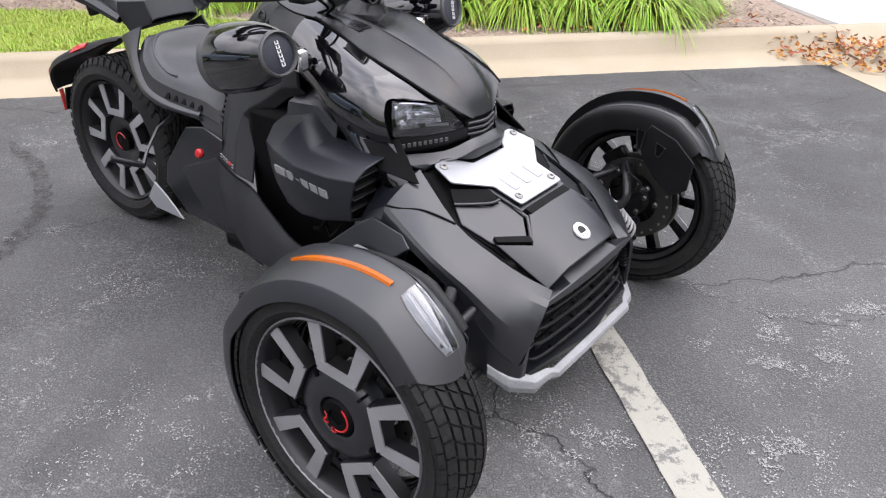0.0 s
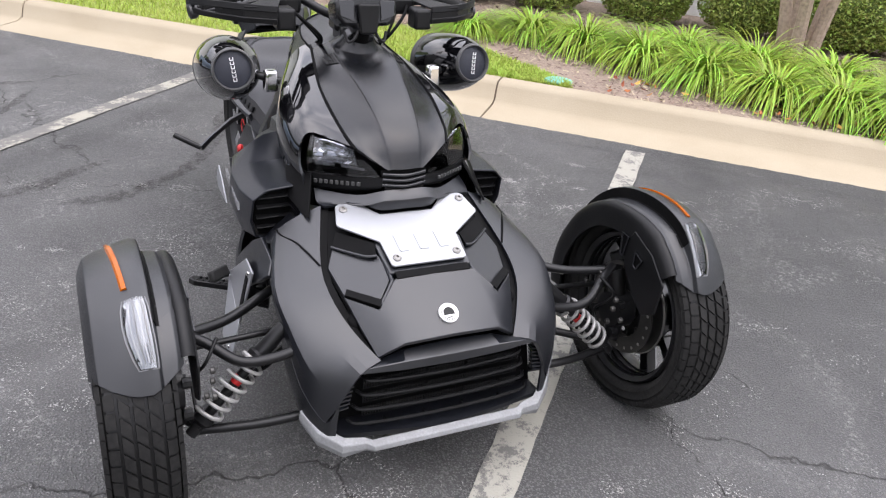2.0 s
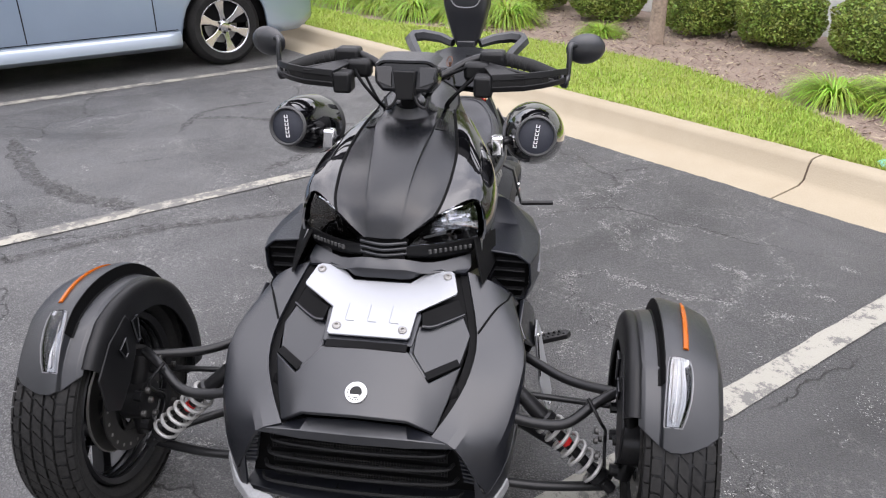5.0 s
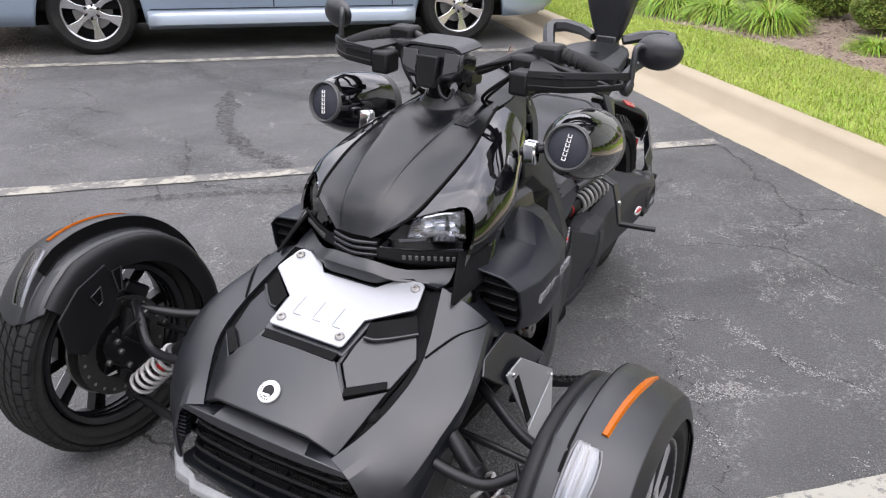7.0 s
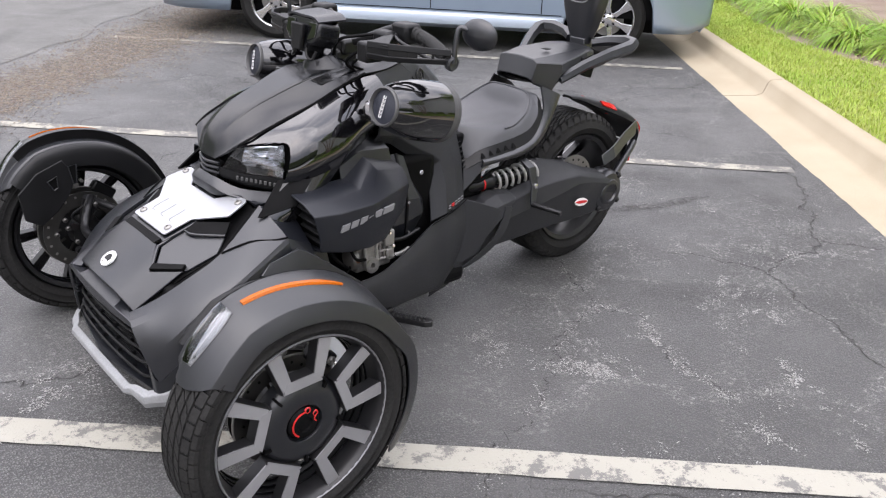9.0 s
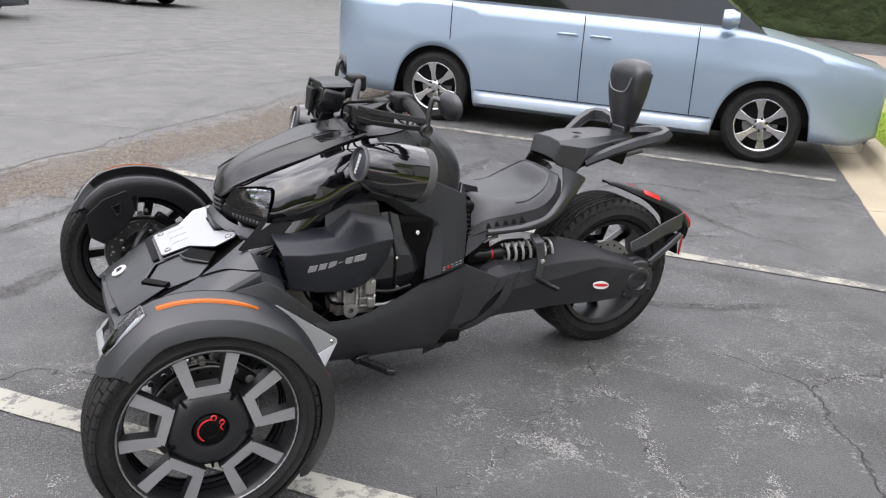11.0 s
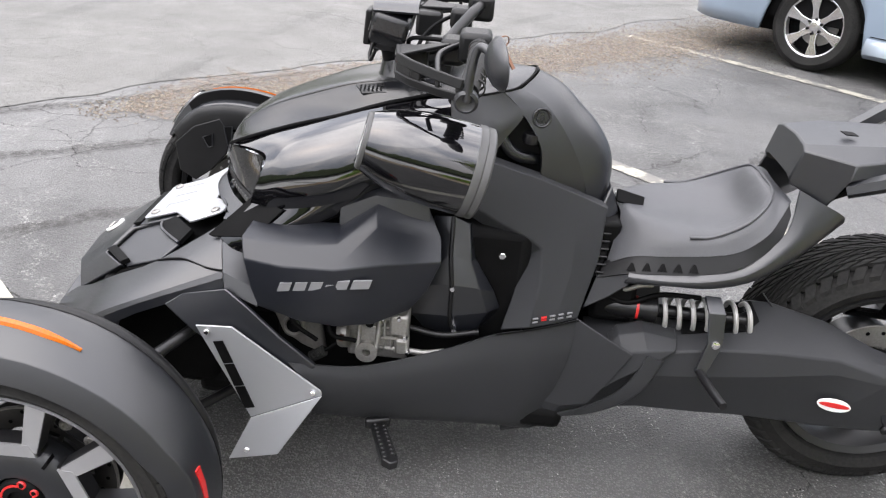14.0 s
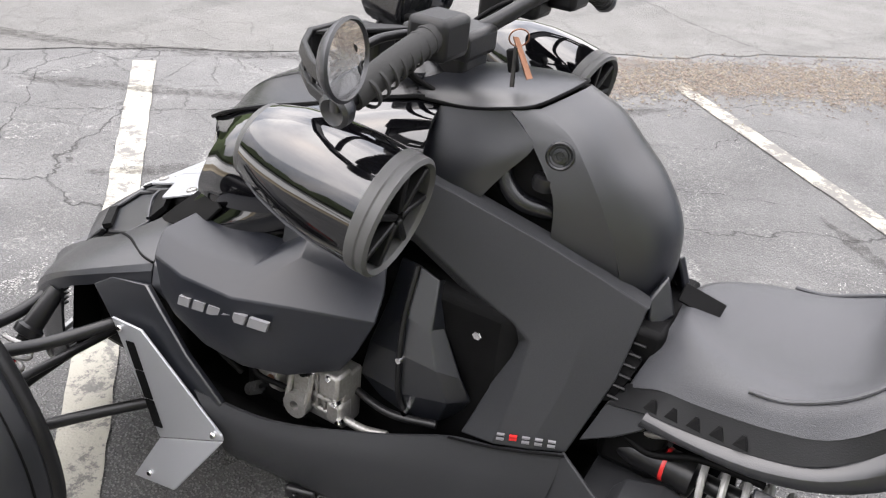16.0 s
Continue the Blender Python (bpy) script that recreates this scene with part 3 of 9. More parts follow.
# pale flecks where minerals bloom out of the asphalt
rnd = random.Random(77)
verts, faces, BLOOMS = [], [], []
for path, spread, count in (
    ([(-1.4, 0.62), (-1.04, 0.67), (-0.75, 0.78)], 0.09, 420), ([(-1.05, -0.12), (-0.82, -0.3)], 0.13, 380), ([(-1.35, 0.1), (-1.2, -0.1)], 0.12, 260),
    ([(0.62, 0.02), (0.93, 0.05), (1.2, 0.12)], 0.05, 320), ([(0.6, -0.12), (0.9, -0.12)], 0.06, 260), ([(0.3, -0.5), (0.58, -0.44)], 0.08, 360),
    ([(-0.12, -0.2), (0.05, -0.33)], 0.08, 340), ([(1.3, 1.66), (1.7, 1.62), (2.1, 1.58)], 0.05, 260), ([(1.0, 1.9), (1.6, 1.95), (2.2, 1.85)], 0.06, 260),
    ):
    BLOOMS.append((path, spread, count))
for path, spread, count in (
    ([(-1.3, 1.72), (-1.24, 2.1), (-1.2, 2.65)], 0.07, 400), ([(-0.8, 1.85), (-0.72, 2.0)], 0.08, 220), ([(-0.28, 1.3), (-0.2, 1.18)], 0.07, 240),
    ([(-0.38, 0.9), (-0.3, 1.0)], 0.06, 200), ([(-0.35, 1.9), (-0.05, 2.0)], 0.04, 200), ([(0.55, 1.3), (0.65, 1.8), (0.75, 2.3)], 0.07, 360),
    ([(-1.9, 2.2), (-1.7, 2.5)], 0.09, 260), ([(-2.2, 1.6), (-1.9, 1.9)], 0.09, 240), ([(0.4, 0.5), (0.75, 0.6)], 0.09, 260), ([(-2.35, -0.2), (-2.1, 0.0), (-2.0, -0.4)], 0.09, 300),
    ([(-1.9, -0.9), (-1.4, -0.7)], 0.12, 260), ([(-3.6, 0.5), (-3.3, 0.9)], 0.08, 180), ([(-4.6, 1.9), (-4.0, 2.4)], 0.08, 220), ([(0.9, 2.4), (1.6, 2.5), (2.3, 2.3)], 0.06, 300), ([(1.1, 0.9), (1.6, 1.1)], 0.1, 220),
):
    BLOOMS.append((path, spread, count))
for path, spread, count in (
    ([(-0.72, 1.75), (-0.37, 1.84), (-0.18, 1.84)], 0.012, 120), ([(-0.37, 1.93), (-0.2, 1.94), (-0.07, 1.96)], 0.012, 120), ([(-0.28, 1.93), (-0.14, 2.01), (-0.01, 2.07)], 0.014, 150),
    ([(0.06, 1.99), (0.1, 2.01)], 0.012, 60), ([(-0.84, 1.92), (-0.64, 2.01)], 0.020, 90), ([(-0.44, 1.44), (-0.42, 1.58)], 0.020, 90),
    ([(-0.24, 1.25), (-0.26, 1.4)], 0.035, 130), ([(-1.36, 2.63), (-1.33, 2.73)], 0.040, 110), ([(-1.27, 1.4), (-1.1, 1.67)], 0.100, 260),
):
    BLOOMS.append((path, spread, count))
for path, spread, count in (
    ([(-0.01, 1.73), (0.18, 1.69)], 0.030, 80), ([(-1.27, 1.73), (-1.31, 2.12), (-1.23, 2.31), (-1.28, 2.49), (-1.17, 2.6)], 0.025, 330), ([(-0.86, 1.94), (-0.74, 1.95), (-0.63, 1.99)], 0.020, 90),
    ([(-0.26, 1.29), (-0.22, 1.37)], 0.035, 110), ([(0.52, 0.01), (0.63, 0.03), (0.72, 0.03), (0.81, 0.07)], 0.015, 110), ([(0.59, -0.11), (0.67, -0.12), (0.8, -0.1), (0.9, -0.12)], 0.020, 170),
    ([(0.99, 0.12), (1.11, 0.12), (1.21, 0.13)], 0.015, 110), ([(0.43, -0.48), (0.52, -0.46), (0.62, -0.46)], 0.030, 160), ([(0.02, -0.32), (0.1, -0.34), (0.19, -0.33)], 0.045, 170),
):
    BLOOMS.append((path, spread, count))
for path in CRACKS[:4]:
    BLOOMS.append((path, 0.022, 330))
for k in range(70):
    s, d, az = rnd.uniform(-4.5, 2.3), rnd.uniform(-2.2, 2.7), rnd.uniform(-0.5, 0.9)
    b = rnd.uniform(0.04, 0.22)
    BLOOMS.append(([(s, d), (s + b * math.cos(az), d + b * math.sin(az))], rnd.choice((0.012, 0.02, 0.045)), rnd.randint(10, 60)))
for path, spread, count in BLOOMS:
    pts = spline([(a, b, 0) for a, b in path], 24)
    for i in range(int(count * 3.6)):
        q = pts[rnd.randrange(len(pts))]
        s, d = q[0] + rnd.gauss(0, spread), q[1] + rnd.gauss(0, spread)
        if noise.noise((s * 11, d * 11, 2.0)) + 0.5 * noise.noise((s * 37, d * 37, 5.0)) < 0.02:
            continue
        L, W, az = rnd.uniform(0.0014, 0.0042) * (1 + 1.5 * rnd.random() ** 6), rnd.uniform(0.0009, 0.0024), rnd.uniform(0, 3.14)
        c, e = math.cos(az), math.sin(az)
        k = len(verts)
        n = 6
        for j in range(n):
            a = 6.283 * j / n
            x, y = L * math.cos(a) * rnd.uniform(0.5, 1.1), W * math.sin(a) * rnd.uniform(0.5, 1.2)
            verts.append(tuple(lot(s + x * c - y * e, d + x * e + y * c, 0.0032)))
        faces.append(tuple(range(k, k + n)))
me = bpy.data.meshes.new("mineral_flecks")
me.from_pydata(verts, [], faces)
me.materials.append(FLECK)
tagged(new("mineral_flecks", me), "pale mineral flecks blooming on the dark asphalt", "stain", kind="stuff")

# kerb with its gutter, in lengths between joints
KERB = [(2.80, -0.05), (2.80, 0.006), (3.06, 0.022), (3.11, 0.045), (3.135, 0.125), (3.155, 0.147), (3.18, 0.152), (3.25, 0.155), (3.27, 0.15), (3.275, -0.05)]
for i, (a, b) in enumerate(((-21.0, -17.2), (-17.2, -13.5), (-13.5, -9.8), (-9.8, -6.6), (-6.6, -4.26), (-4.26, -0.66), (-0.66, 2.95))):
    lot_prism("kerb", KERB, a + 0.006, b - 0.006, CONCRETE, label="tan concrete kerb with a rounded top and flat gutter", category="kerb", steps=30)
    lot_prism("kerb_joint", [(d, z - 0.012 if z > 0 else z) for d, z in KERB], b - 0.007, b + 0.007, JOINT, label="dark dirt-filled joint between kerb lengths", category="joint", steps=1)
# the kerb turns outward round the corner
TURNED = [(2.68, -0.05), (2.68, 0.006), (2.96, 0.022), (3.01, 0.045), (3.035, 0.125), (3.055, 0.147), (3.15, 0.153), (3.17, -0.05)]
lot_prism("kerb_return", TURNED, -9.0, 2.79, CONCRETE, label="tan concrete kerb that turns the corner", category="kerb", along="d")
lot_prism("kerb_corner", [(2.80, -0.05), (2.80, 0.012), (3.0, 0.03), (3.11, 0.09), (3.18, 0.15), (3.27, 0.152), (3.275, -0.05)], 2.956, 3.6, CONCRETE, label="low sloped concrete kerb corner", category="kerb")
lot_prism("pavement", [(3.28, -0.05), (3.28, 0.152), (9.0, 0.17), (9.0, -0.05)], 3.05, 9.0, WALK, label="pale concrete walk beyond the planted bed", category="pavement", steps=1)
lot_prism("pavement_end", [(3.2, -0.05), (3.2, 0.15), (9.0, 0.15), (9.0, -0.05)], -9.0, 2.78, WALK, label="pale concrete walk beside the corner kerb", category="pavement", along="d", steps=1)


def lawn_edge(s):
    """How far the lawn reaches behind the kerb."""
    k = [(-30, 4.2), (-9, 4.1), (-6.2, 3.95), (-4.6, 4.45), (-2.8, 4.62), (-1.7, 4.3), (-0.9, 3.9), (-0.45, 3.5), (-0.2, 3.28), (9, 3.28)]
    for (a, p), (b, q) in zip(k, k[1:]):
        if a <= s <= b:
            return p + (q - p) * (s - a) / (b - a)
    return 3.28


bm = bmesh.new()
add_grid(bm, [[lot(s, 3.28 + (6.9 - 3.28) * j / 12, 0.118 + 0.014 * noise.noise((s * 2, j * 0.7, 1)) + 0.03 * min(1, j / 5)) for j in range(13)] for s in np.linspace(-22, 3.05, 90)])
bmesh.ops.recalc_face_normals(bm, faces=bm.faces)
for f in bm.faces:
    if f.normal.z < 0:
        f.normal_flip()
tagged(finish("planting_bed", bm, SOIL), "brown bark mulch bed between kerb and wall", "mulch bed", kind="structure")

bm = bmesh.new()
add_grid(bm, [[lot(s, 3.28 + (lawn_edge(s) + 0.06 * noise.noise((s * 3, 2, 0)) - 3.28) * j / 6, 0.142 + 0.006 * noise.noise((s * 3, j, 4)) + 0.006 * j / 6) for j in range(7)] for s in np.linspace(-22, -0.22, 150)])
for f in bm.faces:
    f.normal_update()
    if f.normal.z < 0:
        f.normal_flip()
tagged(finish("lawn", bm, TURF), "strip of mown green lawn behind the kerb", "lawn", kind="structure")


def blade_mesh(verts, faces, x, y, z, h, lean, az, w):
    """One grass blade of two quads."""
    k = len(verts)
    c, s = math.cos(az), math.sin(az)
    for f, ww in ((0.0, 1.0), (0.55, 0.8), (1.0, 0.08)):
        r = lean * f ** 1.6
        for side in (-1, 1):
            verts.append((x + c * r - s * w * ww * side, y + s * r + c * w * ww * side, z + h * (f - 0.25 * (lean / max(h, 1e-3)) * f * f)))
    faces += [(k, k + 1, k + 3, k + 2), (k + 2, k + 3, k + 5, k + 4)]


def from_data(name, verts, faces, material, parent=None, label=""):
    me = bpy.data.meshes.new(name)
    me.from_pydata(verts, [], faces)
    me.materials.append(material)
    ob = new(name, me)
    ob.parent = parent
    if label:
        tagged(ob, label)
    return ob


rnd = random.Random(4)
verts, faces = [], []
for i in range(52000):
    s = -0.25 - 9.0 * rnd.random() ** 1.25
    e = lawn_edge(s) + 0.07 * noise.noise((s * 3, 2, 0))
    d = 3.27 + (e - 3.25) * rnd.random() + rnd.gauss(0, 0.02)
    if d < 3.255:
        continue
    p = lot(s, d, 0.143)
    blade_mesh(verts, faces, p.x, p.y, p.z, rnd.uniform(0.018, 0.042), rnd.uniform(0.005, 0.035), rnd.uniform(0, 6.28), rnd.uniform(0.0018, 0.0034))
tagged(from_data("lawn_grass", verts, faces, GRASS), "short green lawn grass behind the kerb", "grass", kind="stuff")

verts, faces = [], []
for i in range(9000):
    s, d = rnd.uniform(-5.5, 2.9), rnd.uniform(3.29, 6.1)
    if d < lawn_edge(s) - 0.02:
        continue
    p = lot(s, d, 0.135 + 0.03 * min(1, (d - 3.28) / 1.4) + rnd.uniform(-0.006, 0.012))
    a, b, c = rnd.uniform(0.008, 0.03), rnd.uniform(0.004, 0.009), rnd.uniform(0.002, 0.005)
    r = Euler((rnd.uniform(-0.5, 0.5), rnd.uniform(-0.5, 0.5), rnd.uniform(0, 6.28))).to_matrix()
    k = len(verts)
    for q in ((-a, -b, 0), (a, -b * 0.6, 0), (a * 0.9, b, 0), (-a * 0.8, b * 0.7, 0), (0, 0, c)):
        verts.append(tuple(p + r @ Vector(q)))
    faces += [(k, k + 1, k + 4), (k + 1, k + 2, k + 4), (k + 2, k + 3, k + 4), (k + 3, k, k + 4)]
tagged(from_data("mulch_chips", verts, faces, CHIP), "loose brown bark chips on the bed", "mulch", kind="stuff")


def dry_leaves(name, count, area, label, seed):
    rnd = random.Random(seed)
    verts, faces = [], []
    for i in range(count):
        s, d, z = area(rnd)
        p = lot(s, d, z)
        a, b, c = rnd.uniform(0.015, 0.032), rnd.uniform(0.008, 0.015), rnd.uniform(0.004, 0.014)
        r = Euler((rnd.uniform(-0.7, 0.7), rnd.uniform(-0.7, 0.7), rnd.uniform(0, 6.28))).to_matrix()
        k = len(verts)
        for q in ((-a, 0, c), (-a * 0.2, -b, c * 0.4), (-a * 0.2, 0, 0), (-a * 0.2, b, c * 0.5), (a * 0.5, -b * 0.7, c * 0.5), (a * 0.5, 0, 0.2 * c), (a * 0.5, b * 0.7, c * 0.3), (a, 0, c)):
            verts.append(tuple(p + r @ Vector(q)))
        for f in ((0, 1, 2), (0, 2, 3), (1, 4, 5, 2), (2, 5, 6, 3), (4, 7, 5), (5, 7, 6)):
            faces.append(tuple(k + j for j in f))
    return tagged(from_data(name, verts, faces, DRYLEAF), label, "leaves", kind="stuff")


def heap(r):
    while True:
        s, d = r.uniform(2.45, 3.3), r.uniform(2.3, 3.3)
        h = 0.12 - 0.26 * abs((d - 2.9) * 0.8 + (s - 2.98) * 0.35) - 0.15 * abs(s - 3.0)
        if h > 0:
            return s, d, 0.03 + h * r.random() + (0.05 if d > 3.1 else 0)


dry_leaves("dry_leaves", 520, heap, "heap of dry orange leaves in the kerb corner", 5)
dry_leaves("bed_leaves", 60, lambda r: (r.uniform(-0.1, 2.7), r.uniform(3.32, 3.8), 0.16), "a few orange leaves fallen on the mulch", 6)


def grass_clump(seed, n=620, size=1.0):
    rnd = random.Random(seed)
    verts, faces = [], []
    for i in range(n):
        az = rnd.uniform(0, 6.283)
        out = rnd.random() ** 0.7
        length, w = size * rnd.uniform(0.34, 0.56), rnd.uniform(0.0035, 0.0065)
        x, y = 0.10 * size * out * math.cos(az), 0.10 * size * out * math.sin(az)
        az += rnd.gauss(0, 0.35)
        rise = radians(rnd.uniform(48, 88) - 18 * out)
        c, s = math.cos(az), math.sin(az)
        r, z, k = 0.0, 0.0, len(verts)
        bend = rnd.uniform(0.30, 0.52)
        steps = 6
        for j in range(steps + 1):
            f = j / steps
            ww = w * (1 - f ** 2.2) + 0.0004
            for side in (-1, 1):
                verts.append((x + c * r - s * ww * side, y + s * r + c * ww * side, max(z, -0.1) + 0.01))
            r += length / steps * math.cos(rise)
            z += length / steps * math.sin(rise)
            rise -= bend
        for j in range(steps):
            a = k + 2 * j
            faces.append((a, a + 1, a + 3, a + 2))
    return verts, faces


CLUMPS = [grass_clump(20 + i) for i in range(3)]
clump_mesh = []
for v, f in CLUMPS:
    me = bpy.data.meshes.new("grass_clump")
    me.from_pydata(v, [], f)
    me.materials.append(BLADE)
    clump_mesh.append(me)
rnd = random.Random(9)
for s, d, k in ((-1.24, 4.42, 0.78), (-0.80, 4.60, 0.95), (-0.36, 4.45, 0.98), (0.10, 4.25, 1.05), (0.52, 4.05, 1.05), (0.97, 3.88, 1.0), (1.36, 3.78, 1.05), (1.78, 3.62, 1.1), (0.35, 4.62, 1.0), (0.85, 4.45, 1.0), (1.35, 4.35, 1.0), (1.85, 4.15, 0.95), (2.2, 3.95, 0.85),
                (-5.0, 4.9, 0.95), (-5.55, 4.75, 1.0), (-6.1, 4.55, 1.05), (-6.7, 4.5, 1.0), (-7.3, 4.4, 1.05), (-7.9, 4.4, 1.0), (-8.6, 4.5, 1.0), (-9.3, 4.4, 1.0), (-5.4, 5.25, 0.9), (-6.4, 5.0, 1.0), (-7.6, 4.9, 1.0), (-3.95, 5.15, 0.6)):
    ob = new("grass_clump", rnd.choice(clump_mesh))
    k *= 1.08
    ob.matrix_basis = Matrix.Translation(lot(s, d, 0.13)) @ pose(0, 0, 0, 0, 0, rnd.uniform(0, 360)) @ Matrix.Diagonal((k, k, k * rnd.uniform(0.9, 1.1), 1))
    tagged(ob, "arching bright green ornamental grass clump in the mulch", "ornamental grass", group="grass clumps along the kerb")


def bush(seed, wide, deep, high):
    """A clipped shrub: a shell of leaves over a core of twigs and painted shade."""
    rnd = random.Random(seed)
    verts, faces = [], []
    for i in range(8200):
        u, v = rnd.uniform(0, 6.283), rnd.uniform(-0.75, 1)
        c = math.sqrt(max(0, 1 - v * v))
        d = np.array((c * math.cos(u), c * math.sin(u), v))
        q = d / (np.abs(d) ** 3.0).sum() ** (1 / 3.0)
        lump = 1 + 0.10 * noise.noise(Vector(q * 2.2) + Vector((seed, 0, 0))) - 0.16 * rnd.random() ** 2.0
        q = q * lump
        p = np.array((q[0] * wide / 2, q[1] * deep / 2, high * (0.53 + 0.47 * q[2])))
        s = rnd.uniform(0.016, 0.029)
        r = Euler((rnd.uniform(-1.2, 1.2), rnd.uniform(-1.2, 1.2), rnd.uniform(0, 6.28))).to_matrix()
        k = len(verts)
        for e in ((-s, 0, 0), (0, -s * 0.6, s * 0.15), (s, 0, 0), (0, s * 0.6, s * 0.15)):
            verts.append(tuple(Vector(p) + r @ Vector(e)))
        faces.append((k, k + 1, k + 2, k + 3))
    return verts, faces


BUSHES = []
for i in range(3):
    v, f = bush(40 + i, 1, 1, 1)
    me = bpy.data.meshes.new("leaves")
    me.from_pydata(v, [], f)
    me.materials.append(LEAF)
    BUSHES.append(me)
bm = bmesh.new()
rnd = random.Random(3)
for i in range(26):
    az, r = rnd.uniform(0, 6.28), rnd.uniform(0.15, 0.42)
    add_tube(bm, [(0.05 * math.cos(az), 0.05 * math.sin(az), -0.05), (r * 0.6 * math.cos(az), r * 0.6 * math.sin(az), 0.45), (r * math.cos(az), r * math.sin(az), rnd.uniform(0.7, 0.9))], lambda f: 0.012 * (1 - 0.7 * f), 5, 3)
# solid dark green ball stands in for the shade behind the leaves
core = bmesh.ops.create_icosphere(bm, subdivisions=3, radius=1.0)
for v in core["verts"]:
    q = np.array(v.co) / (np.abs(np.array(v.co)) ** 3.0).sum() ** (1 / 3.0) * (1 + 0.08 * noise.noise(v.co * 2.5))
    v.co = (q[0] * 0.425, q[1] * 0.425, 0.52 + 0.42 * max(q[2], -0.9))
twig_me = bpy.data.meshes.new("twigs")
bm.to_mesh(twig_me)
bm.free()
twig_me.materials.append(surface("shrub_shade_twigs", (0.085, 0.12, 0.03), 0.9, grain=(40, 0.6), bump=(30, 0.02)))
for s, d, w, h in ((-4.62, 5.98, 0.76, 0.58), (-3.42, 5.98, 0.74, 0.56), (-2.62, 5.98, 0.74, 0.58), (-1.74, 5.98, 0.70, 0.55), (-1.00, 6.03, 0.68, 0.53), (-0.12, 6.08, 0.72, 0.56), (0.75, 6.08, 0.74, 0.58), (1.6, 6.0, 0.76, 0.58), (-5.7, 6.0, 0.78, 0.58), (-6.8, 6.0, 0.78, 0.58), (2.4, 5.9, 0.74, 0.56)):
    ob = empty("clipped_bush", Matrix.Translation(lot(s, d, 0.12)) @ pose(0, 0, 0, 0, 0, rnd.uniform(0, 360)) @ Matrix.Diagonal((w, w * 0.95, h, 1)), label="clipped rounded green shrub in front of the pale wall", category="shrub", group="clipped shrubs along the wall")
    for me, nm in ((rnd.choice(BUSHES), "leaves"), (twig_me, "twigs_shade_core")):
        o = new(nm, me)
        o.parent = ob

# several grey stems of a small tree in front of the wall
tree = empty("small_tree", Matrix.Translation(lot(1.15, 5.2, 0.12)), label="small tree with several grey stems in the bed", category="tree")
for nm, seed in (("trunk", 1),):
    bm = bmesh.new()
    rnd = random.Random(seed)
    for i in range(5):
        az = i * 1.26 + 0.3
        c, s = math.cos(az), math.sin(az)
        pts = [(0.08 * c, 0.08 * s, -0.1), (0.17 * c, 0.17 * s, 0.5), (0.33 * c, 0.33 * s, 1.3), (0.6 * c, 0.6 * s, 2.3), (0.75 * c, 0.75 * s, 3.1)]
        add_tube(bm, pts, lambda f: 0.055 * (1 - 0.7 * f), 9, 5)
    part(nm, bm, BARK, tree)
verts, faces = [], []
for i in range(5200):
    d = np.array([rnd.gauss(0, 1) for _ in range(3)])
    d /= np.linalg.norm(d)
    lump = 0.75 + 0.45 * noise.noise(Vector(d * 1.7))
    p = d * lump * rnd.uniform(0.55, 1.0) * np.array((1.3, 1.3, 1.0)) + np.array((0, 0, 3.2))
    s = rnd.uniform(0.025, 0.05)
    r = Euler((rnd.uniform(-1.2, 1.2), rnd.uniform(-1.2, 1.2), rnd.uniform(0, 6.28))).to_matrix()
    k = len(verts)
    for e in ((-s, 0, 0), (0, -s * 0.5, 0), (s, 0, 0), (0, s * 0.5, 0)):
        verts.append(tuple(Vector(p) + r @ Vector(e)))
    faces.append((k, k + 1, k + 2, k + 3))
from_data("crown", verts, faces, LEAF, tree)

# a second thin tree seen past the seat
tree2 = empty("thin_tree", Matrix.Translation(lot(-3.35, 5.2, 0.12)), label="thin grey tree trunk standing in the mulch", category="tree")
bm = bmesh.new()
add_tube(bm, [(0, 0, -0.1), (0.01, 0.02, 0.8), (-0.02, 0.03, 1.8), (0.03, 0, 3.0)], lambda f: 0.075 * (1 - 0.6 * f), 10, 5)
for az in (0.4, 1.7, 2.9, 4.2, 5.3):
    add_tube(bm, [(0, 0, 1.9 + 0.15 * az), (0.3 * math.cos(az), 0.3 * math.sin(az), 2.3 + 0.15 * az), (0.7 * math.cos(az), 0.7 * math.sin(az), 2.7 + 0.15 * az)], lambda f: 0.025 * (1 - 0.7 * f), 6, 4)
part("trunk", bm, BARK, tree2)
from_data("crown", verts, faces, LEAF, tree2)

# pale building behind the bed
lot_prism("wall_building", [(6.8, 0.0), (6.8, 4.4), (7.05, 4.4), (7.05, 0.0)], -18, 3.0, WALL, label="pale grey painted building wall behind the shrubs", category="wall", steps=1)
lot_prism("wall_base", [(6.785, 0.0), (6.785, 0.30), (6.797, 0.31), (6.797, 0.0)], -18, 3.0, WALK, label="pale concrete base of the wall", category="wall base", steps=1)
for s in (-8.4, -5.4, -2.35, 0.7):
    lot_prism("wall_seam", [(6.796, 0.31), (6.796, 4.4), (6.804, 4.4), (6.804, 0.31)], s - 0.006, s + 0.006, JOINT, label="dark vertical joint in the pale wall", category="joint", steps=1)
bm = bmesh.new()
add_grid(bm, [[lot(s, d, z) for d, z in ((6.4, 4.45), (13.0, 6.2))] for s in (-18.2, 3.2)])
tagged(finish("roof", bm, CARDARK), "dark pitched roof of the pale building", "roof", kind="structure")

